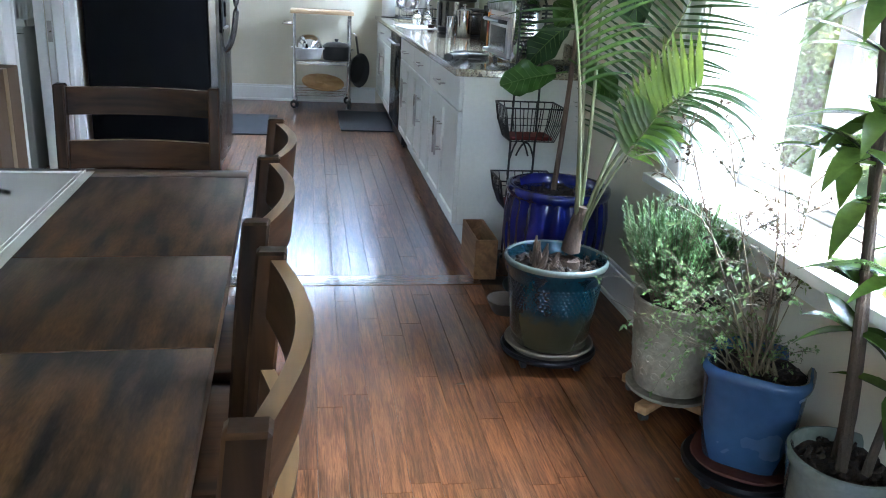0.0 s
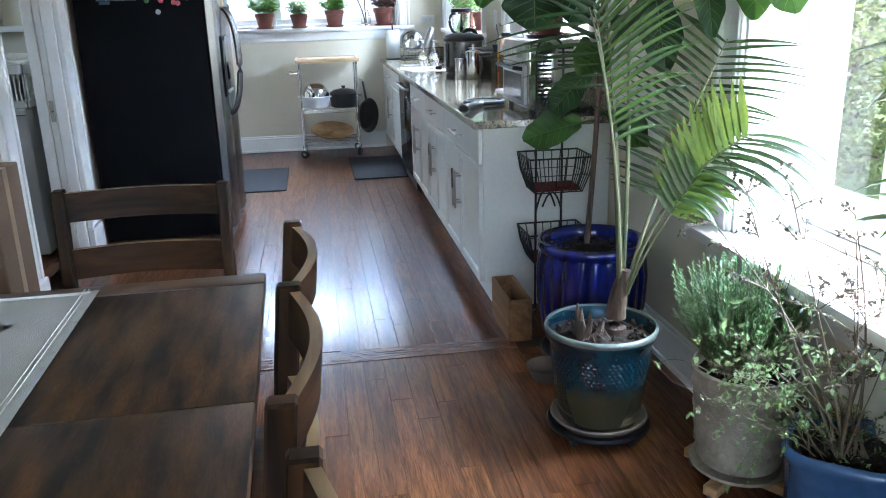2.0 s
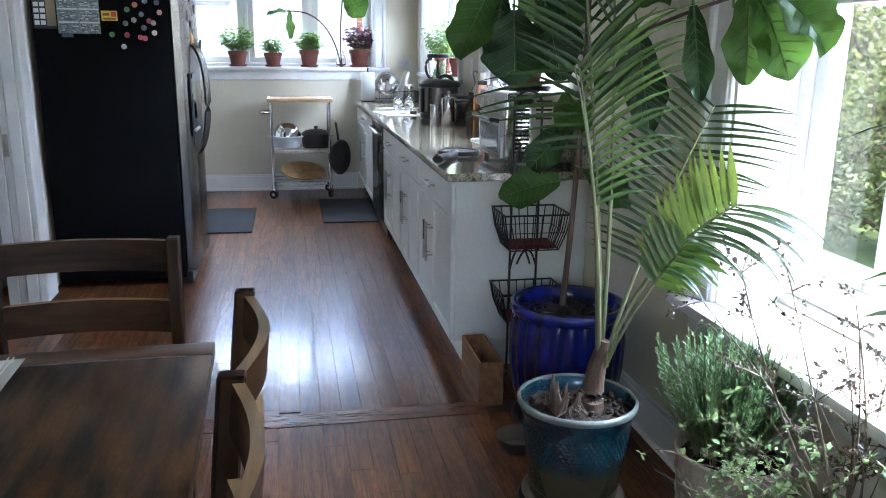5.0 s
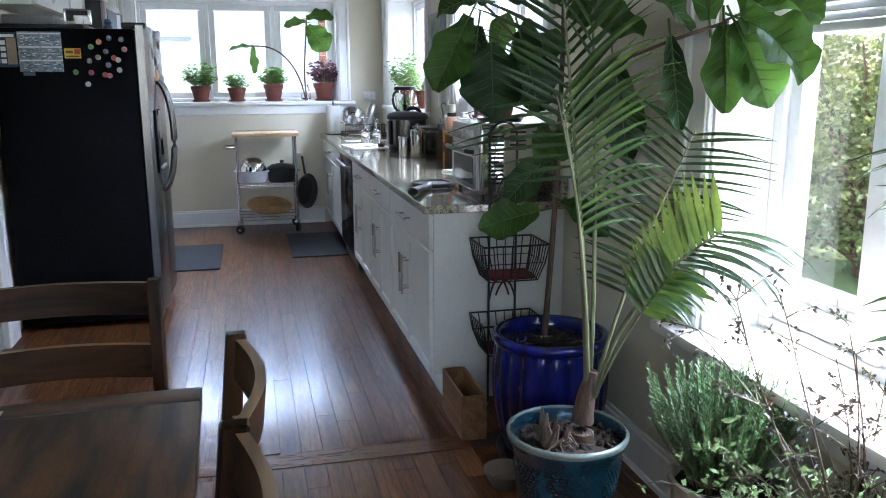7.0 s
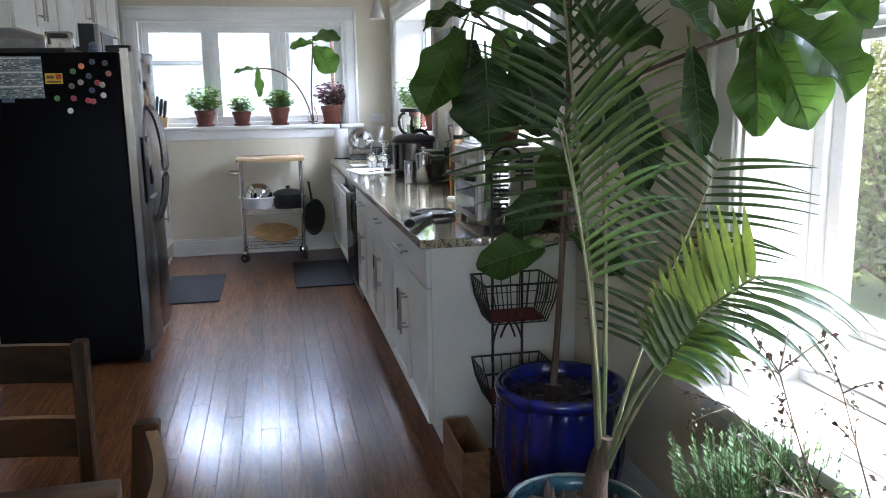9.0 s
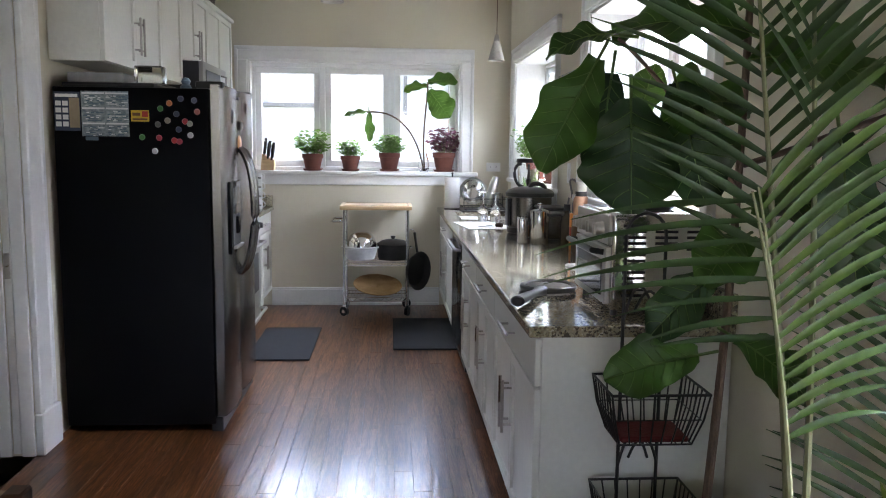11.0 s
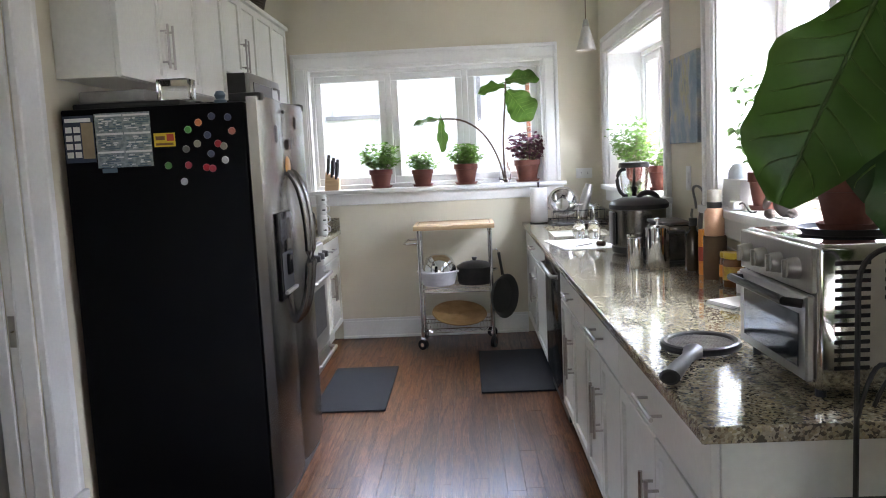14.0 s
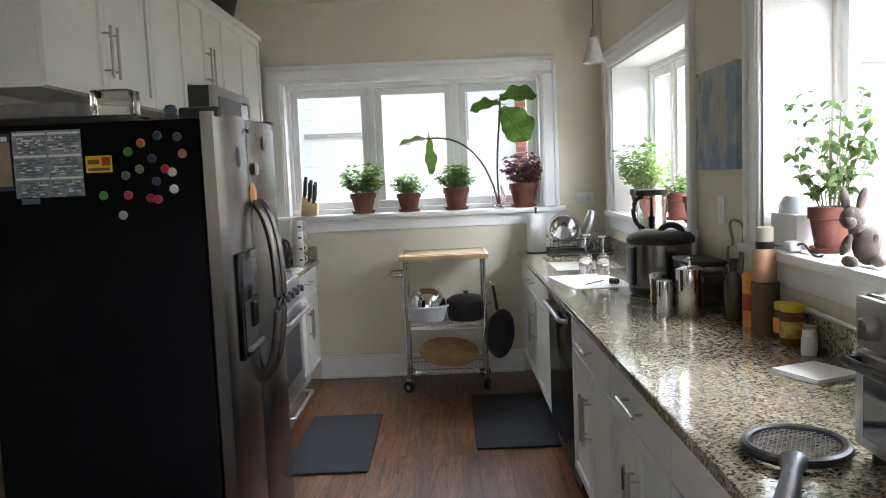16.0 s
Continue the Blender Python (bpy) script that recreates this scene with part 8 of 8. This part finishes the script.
for k, (x, y, z, r) in enumerate(((-1.74, 5.62, 1.16, 0.13), (-1.92, 5.68, 1.17, 0.15), (-1.70, 5.82, 1.15, 0.13), (-2.0, 5.84, 1.15, 0.13))):
    vs = bmesh.ops.create_icosphere(bm, subdivisions=4, radius=r)["verts"]
    for v in vs:
        nn = v.co.normalized()
        v.co = Vector((v.co.x * 1.15, v.co.y, v.co.z * 0.75)) + nn * 0.04 * noise.noise(v.co * 14 + Vector((k * 3, 0, 0)))
        v.co += Vector((x, y, z - 0.05))
part("towel", bm, M_linen, tw, smooth=180)
fe = thing("fire_extinguisher", "red fire extinguisher standing on the laundry window ledge", "extinguisher")
EX, EY, EZ = -1.975, 6.24, 1.364
part("cylinder", lathe(B(), [(0, 0), (0.045, 0), (0.05, 0.01), (0.05, 0.24), (0.035, 0.275), (0.016, 0.29), (0, 0.29)], EX, EY, EZ, 28), mat("red_enamel", (0.35, 0.02, 0.015), 0.3, coat=0.3, bump=0), fe)
part("valve", lathe(B(), [(0.016, 0.285), (0.02, 0.29), (0.02, 0.325), (0, 0.33)], EX, EY, EZ, 16), M_blackplastic, fe)
part("lever", box(B(), EX - 0.09, EX + 0.02, EY - 0.012, EY + 0.012, EZ + 0.325, EZ + 0.34, 0.003), M_blackplastic, fe)
part("label_band", lathe(B(), [(0.0504, 0.08), (0.0506, 0.082), (0.0506, 0.17), (0.0504, 0.172)], EX, EY, EZ, 28), M_paper, fe)
jr = thing("laundry_jar", "clear plastic storage jar on the laundry ledge", "jar")
part("jar", lathe(B(), [(0, 0), (0.06, 0), (0.062, 0.005), (0.062, 0.2), (0.058, 0.2), (0.057, 0.008), (0, 0.006)], -2.13, 6.235, EZ, 26), M_glass, jr)
part("contents", lathe(B(), [(0, 0.009), (0.055, 0.01), (0.055, 0.1), (0, 0.1)], -2.13, 6.235, EZ, 22), M_cardboard, jr)
solo("laundry_ledge", box(B(), -2.85, WL - 0.162, 6.15, 6.299, 1.325, 1.362, 0.005, 2), M_trim, "white ledge under the laundry window", "sill", kind="structure")
window("window_5", "y", 6.36, 1, -2.745, -1.905, 1.365, 2.295, [(-2.70, -1.95)], "small laundry window looking onto brick", 0.03, 0.03)
bm = B()
box(bm, -2.64, -2.01, 6.37, 6.42, 1.80, 1.835)
solo("laundry_window_bar", bm, mat("dark_window_bar", (0.05, 0.04, 0.04), 0.5), "dark meeting rail across the laundry window", "trim", kind="structure")

# ---- beside the cabinet end ----
wr = thing("wire_basket_stand", "black scrolled wire stand with two baskets", "basket stand")
M_iron = mat("black_wire", (0.012, 0.012, 0.012), 0.45, fine=0.15, bump=0.1)


def wire_basket(parent, cx, cy, z0, z1, hx, hy, flare):
    """A flared basket: three hoops, upright wires and a wire floor."""
    def hoop(h, f):
        return [(cx - hx - f, cy - hy - f, h), (cx + hx + f, cy - hy - f, h), (cx + hx + f, cy + hy + f, h), (cx - hx - f, cy + hy + f, h), (cx - hx - f, cy - hy - f, h)]
    basket = part("basket", tube(B(), hoop(z1, flare), 0.0042, 6), M_iron, parent, "black wire basket")
    part("hoop", tube(B(), hoop(z0, 0), 0.003, 6), M_iron, basket)
    part("hoop", tube(B(), hoop((z0 + z1) / 2, flare / 2), 0.002, 5), M_iron, basket)
    n = 7
    for k in range(n + 1):
        t = -1 + 2 * k / n
        for s in (-1, 1):
            part("wire", tube(B(), [(cx + t * hx, cy + s * hy, z0), (cx + t * (hx + flare * 0.6), cy + s * (hy + flare * 0.7), (z0 + z1) / 2), (cx + t * (hx + flare), cy + s * (hy + flare), z1)], 0.0026, 5), M_iron, basket)
            part("wire", tube(B(), [(cx + s * hx, cy + t * hy, z0), (cx + s * (hx + flare * 0.7), cy + t * (hy + flare * 0.6), (z0 + z1) / 2), (cx + s * (hx + flare), cy + t * (hy + flare), z1)], 0.0026, 5), M_iron, basket)
    for k in range(6):
        t = -1 + 2 * k / 5
        part("floor_wire", tube(B(), [(cx + t * hx, cy - hy, z0), (cx + t * hx, cy + hy, z0)], 0.002, 5), M_iron, basket)
    part("basket_liner", box(B(), cx - hx + 0.005, cx + hx - 0.005, cy - hy + 0.005, cy + hy - 0.005, z0 + 0.003, z0 + 0.02, 0.006), mat("dark_red_cloth", (0.12, 0.015, 0.012), 0.85, bump=0.4, bscale=120), basket, "dark red liner")


WCX, WCY = 1.105, 3.82
for z0, z1 in ((0.62, 0.775), (0.30, 0.44)):
    wire_basket(wr, WCX, WCY, z0, z1, 0.105, 0.075, 0.035)
for s in (-0.06, 0.06):
    part("upright", tube(B(), [(WCX + s, WCY + 0.085, 0.0), (WCX + s, WCY + 0.085, 1.2)], 0.0055, 8), M_iron, wr)
bm = B()
tube(bm, bez((WCX - 0.06, WCY + 0.085, 1.2), (WCX - 0.06, WCY + 0.085, 1.29), (WCX + 0.06, WCY + 0.085, 1.29), (WCX + 0.06, WCY + 0.085, 1.2), 12), 0.0055, 8)
part("top_loop", bm, M_iron, wr)
for z in (0.5, 0.95):
    bm = B()
    tube(bm, bez((WCX - 0.06, WCY + 0.08, z), (WCX - 0.03, WCY + 0.08, z + 0.14), (WCX + 0.0, WCY + 0.08, z + 0.12), (WCX + 0.03, WCY + 0.08, z + 0.02), 12), 0.0045, 7)
    tube(bm, bez((WCX + 0.06, WCY + 0.08, z), (WCX + 0.03, WCY + 0.08, z + 0.12), (WCX - 0.0, WCY + 0.08, z + 0.1), (WCX - 0.03, WCY + 0.08, z + 0.02), 12), 0.0045, 7)
    part("scroll", bm, M_iron, wr)
for s in (-0.1, 0.1):
    part("foot", tube(B(), bez((WCX + s * 0.6, WCY + 0.085, 0.02), (WCX + s, WCY, 0.06), (WCX + s * 1.1, WCY - 0.06, 0.03), (WCX + s * 1.2, WCY - 0.09, 0.004), 9), 0.005, 7), M_iron, wr)
bx = thing("wooden_crate", "open bare plywood box with odds and ends inside", "crate")
M_ply = grain_mat("plywood", (0.16, 0.075, 0.03), (0.30, 0.15, 0.065), 0.6, 0.7, "y", 0.1)
X0, X1, Y0, Y1 = 0.845, 0.948, 3.60, 3.94
for a, b, c, d in ((X0, X1, Y0, Y0 + 0.01), (X0, X1, Y1 - 0.01, Y1), (X0, X0 + 0.01, Y0 + 0.01, Y1 - 0.01), (X1 - 0.01, X1, Y0 + 0.01, Y1 - 0.01)):
    part("side", box(B(), a, b, c, d, 0.0, 0.19, 0.0015), M_ply, bx)
part("bottom", box(B(), X0 + 0.01, X1 - 0.01, Y0 + 0.01, Y1 - 0.01, 0.0, 0.01), M_ply, bx)
solo("rolled_cloth", tube(B(), [(0.895, 3.63, 0.13), (0.9, 3.75, 0.14), (0.892, 3.9, 0.135)], [0.03, 0.034, 0.028], 12), mat("dark_cloth", (0.04, 0.035, 0.045), 0.9, bump=0.4), "dark rolled cloth lying in the plywood box", "cloth")
bpy.data.objects["rolled_cloth"].location.z -= 0.085
solo("clay_bowl", lathe(B(), [(0, 0), (0.05, 0), (0.055, 0.006), (0.078, 0.05), (0.084, 0.06), (0.079, 0.06), (0.05, 0.012), (0, 0.01)], 0.905, 3.22, 0.001, 28), mat("grey_clay", (0.10, 0.075, 0.055), 0.7, bump=0.1), "empty brown clay bowl on the floor by the planter", "bowl")
rng = random.Random(9)
for k, (x, y) in enumerate(((1.12, 2.02), (1.02, 1.78), (0.62, 2.6))):
    bm = B()
    leaflet(bm, (x, y, 0.004), (rng.uniform(-1, 1), rng.uniform(-1, 1), 0.08), (0, 0, 1), 0.035, 0.007, 0.2, 0.3, 4)
    solo("fallen_leaf", bm, M_leaf_dark, "small dry fallen leaf on the floor boards", "leaf", "fallen leaves")

# ---- floor boards ----
BWID = 0.083


def board_mesh(length, width=BWID, name="floor_board"):
    bm = B()
    c = 0.0005
    lo = [bm.verts.new((x, y, -0.006)) for x, y in ((0.0003, 0.0003), (width - 0.0003, 0.0003), (width - 0.0003, length - 0.0003), (0.0003, length - 0.0003))]
    mi = [bm.verts.new((v.co.x, v.co.y, -c)) for v in lo]
    hi = [bm.verts.new((x, y, 0.0)) for x, y in ((c, c), (width - c, c), (width - c, length - c), (c, length - c))]
    for a, b in ((lo, mi), (mi, hi)):
        for i in range(4):
            bm.faces.new((a[i], a[(i + 1) % 4], b[(i + 1) % 4], b[i]))
    bm.faces.new(hi)
    return mesh_of(name, bm, M_floor)


LENGTHS = (0.45, 0.62, 0.8, 0.95, 1.15, 1.4)
shared = {l: board_mesh(l) for l in LENGTHS}
floor_ob = bpy.data.objects["floor"]
rng = random.Random(17)
rest_v, rest_f = [], []


def add_rest(x0, x1, y0, y1):
    b = len(rest_v)
    c = 0.0005
    rest_v.extend([(x0, y0, -0.004), (x1, y0, -0.004), (x1, y1, -0.004), (x0, y1, -0.004), (x0 + c, y0 + c, 0), (x1 - c, y0 + c, 0), (x1 - c, y1 - c, 0), (x0 + c, y1 - c, 0)])
    rest_f.extend([(b, b + 1, b + 5, b + 4), (b + 1, b + 2, b + 6, b + 5), (b + 2, b + 3, b + 7, b + 6), (b + 3, b, b + 4, b + 7), (b + 4, b + 5, b + 6, b + 7)])


near = 0
for lo, hi in ((-2.6, 3.535), (3.655, 8.96)):
    x = -2.95
    while x < WR:
        y = lo - rng.uniform(0, 0.9)
        while y < hi:
            l = rng.choice(LENGTHS)
            y0, y1 = max(y, lo), min(y + l, hi)
            whole = y >= lo and y + l <= hi and x + BWID < WR
            if whole and -0.12 < x < 1.0 and 1.7 < y < 7.2 and near < 300:
                ob = new("floor_board", shared[l])
                ob.matrix_basis = pose(x, y, rng.uniform(-0.0003, 0.0002), 0, rng.uniform(-0.04, 0.04), 0)
                ob.parent = floor_ob
                near += 1
            elif y1 - y0 > 0.02:
                add_rest(x + 0.0003, min(x + BWID, WR + 0.02) - 0.0003, y0 + 0.0003, y1 - 0.0003)
            y += l
        x += BWID
me = bpy.data.meshes.new("floor_boards_rest")
me.from_pydata(rest_v, [], rest_f)
me.materials.append(M_floor)
ob = new("floor_boards_rest", me)
ob.parent = floor_ob
ob["kind"] = "stuff"
M_floorx = grain_mat("oak_threshold", (0.085, 0.031, 0.013), (0.165, 0.066, 0.027), 0.24, 2.2, "x", 0.2, coat=0.35, bump=0.03)
for y0, y1, z in ((3.5353, 3.5925, 0.003), (3.5931, 3.6547, 0.0025)):
    o = part("threshold_board", box(B(), WL + 0.0, 0.87, y0, y1, -0.005, z, 0.001), M_floorx, floor_ob)
# laundry floor is the same oak
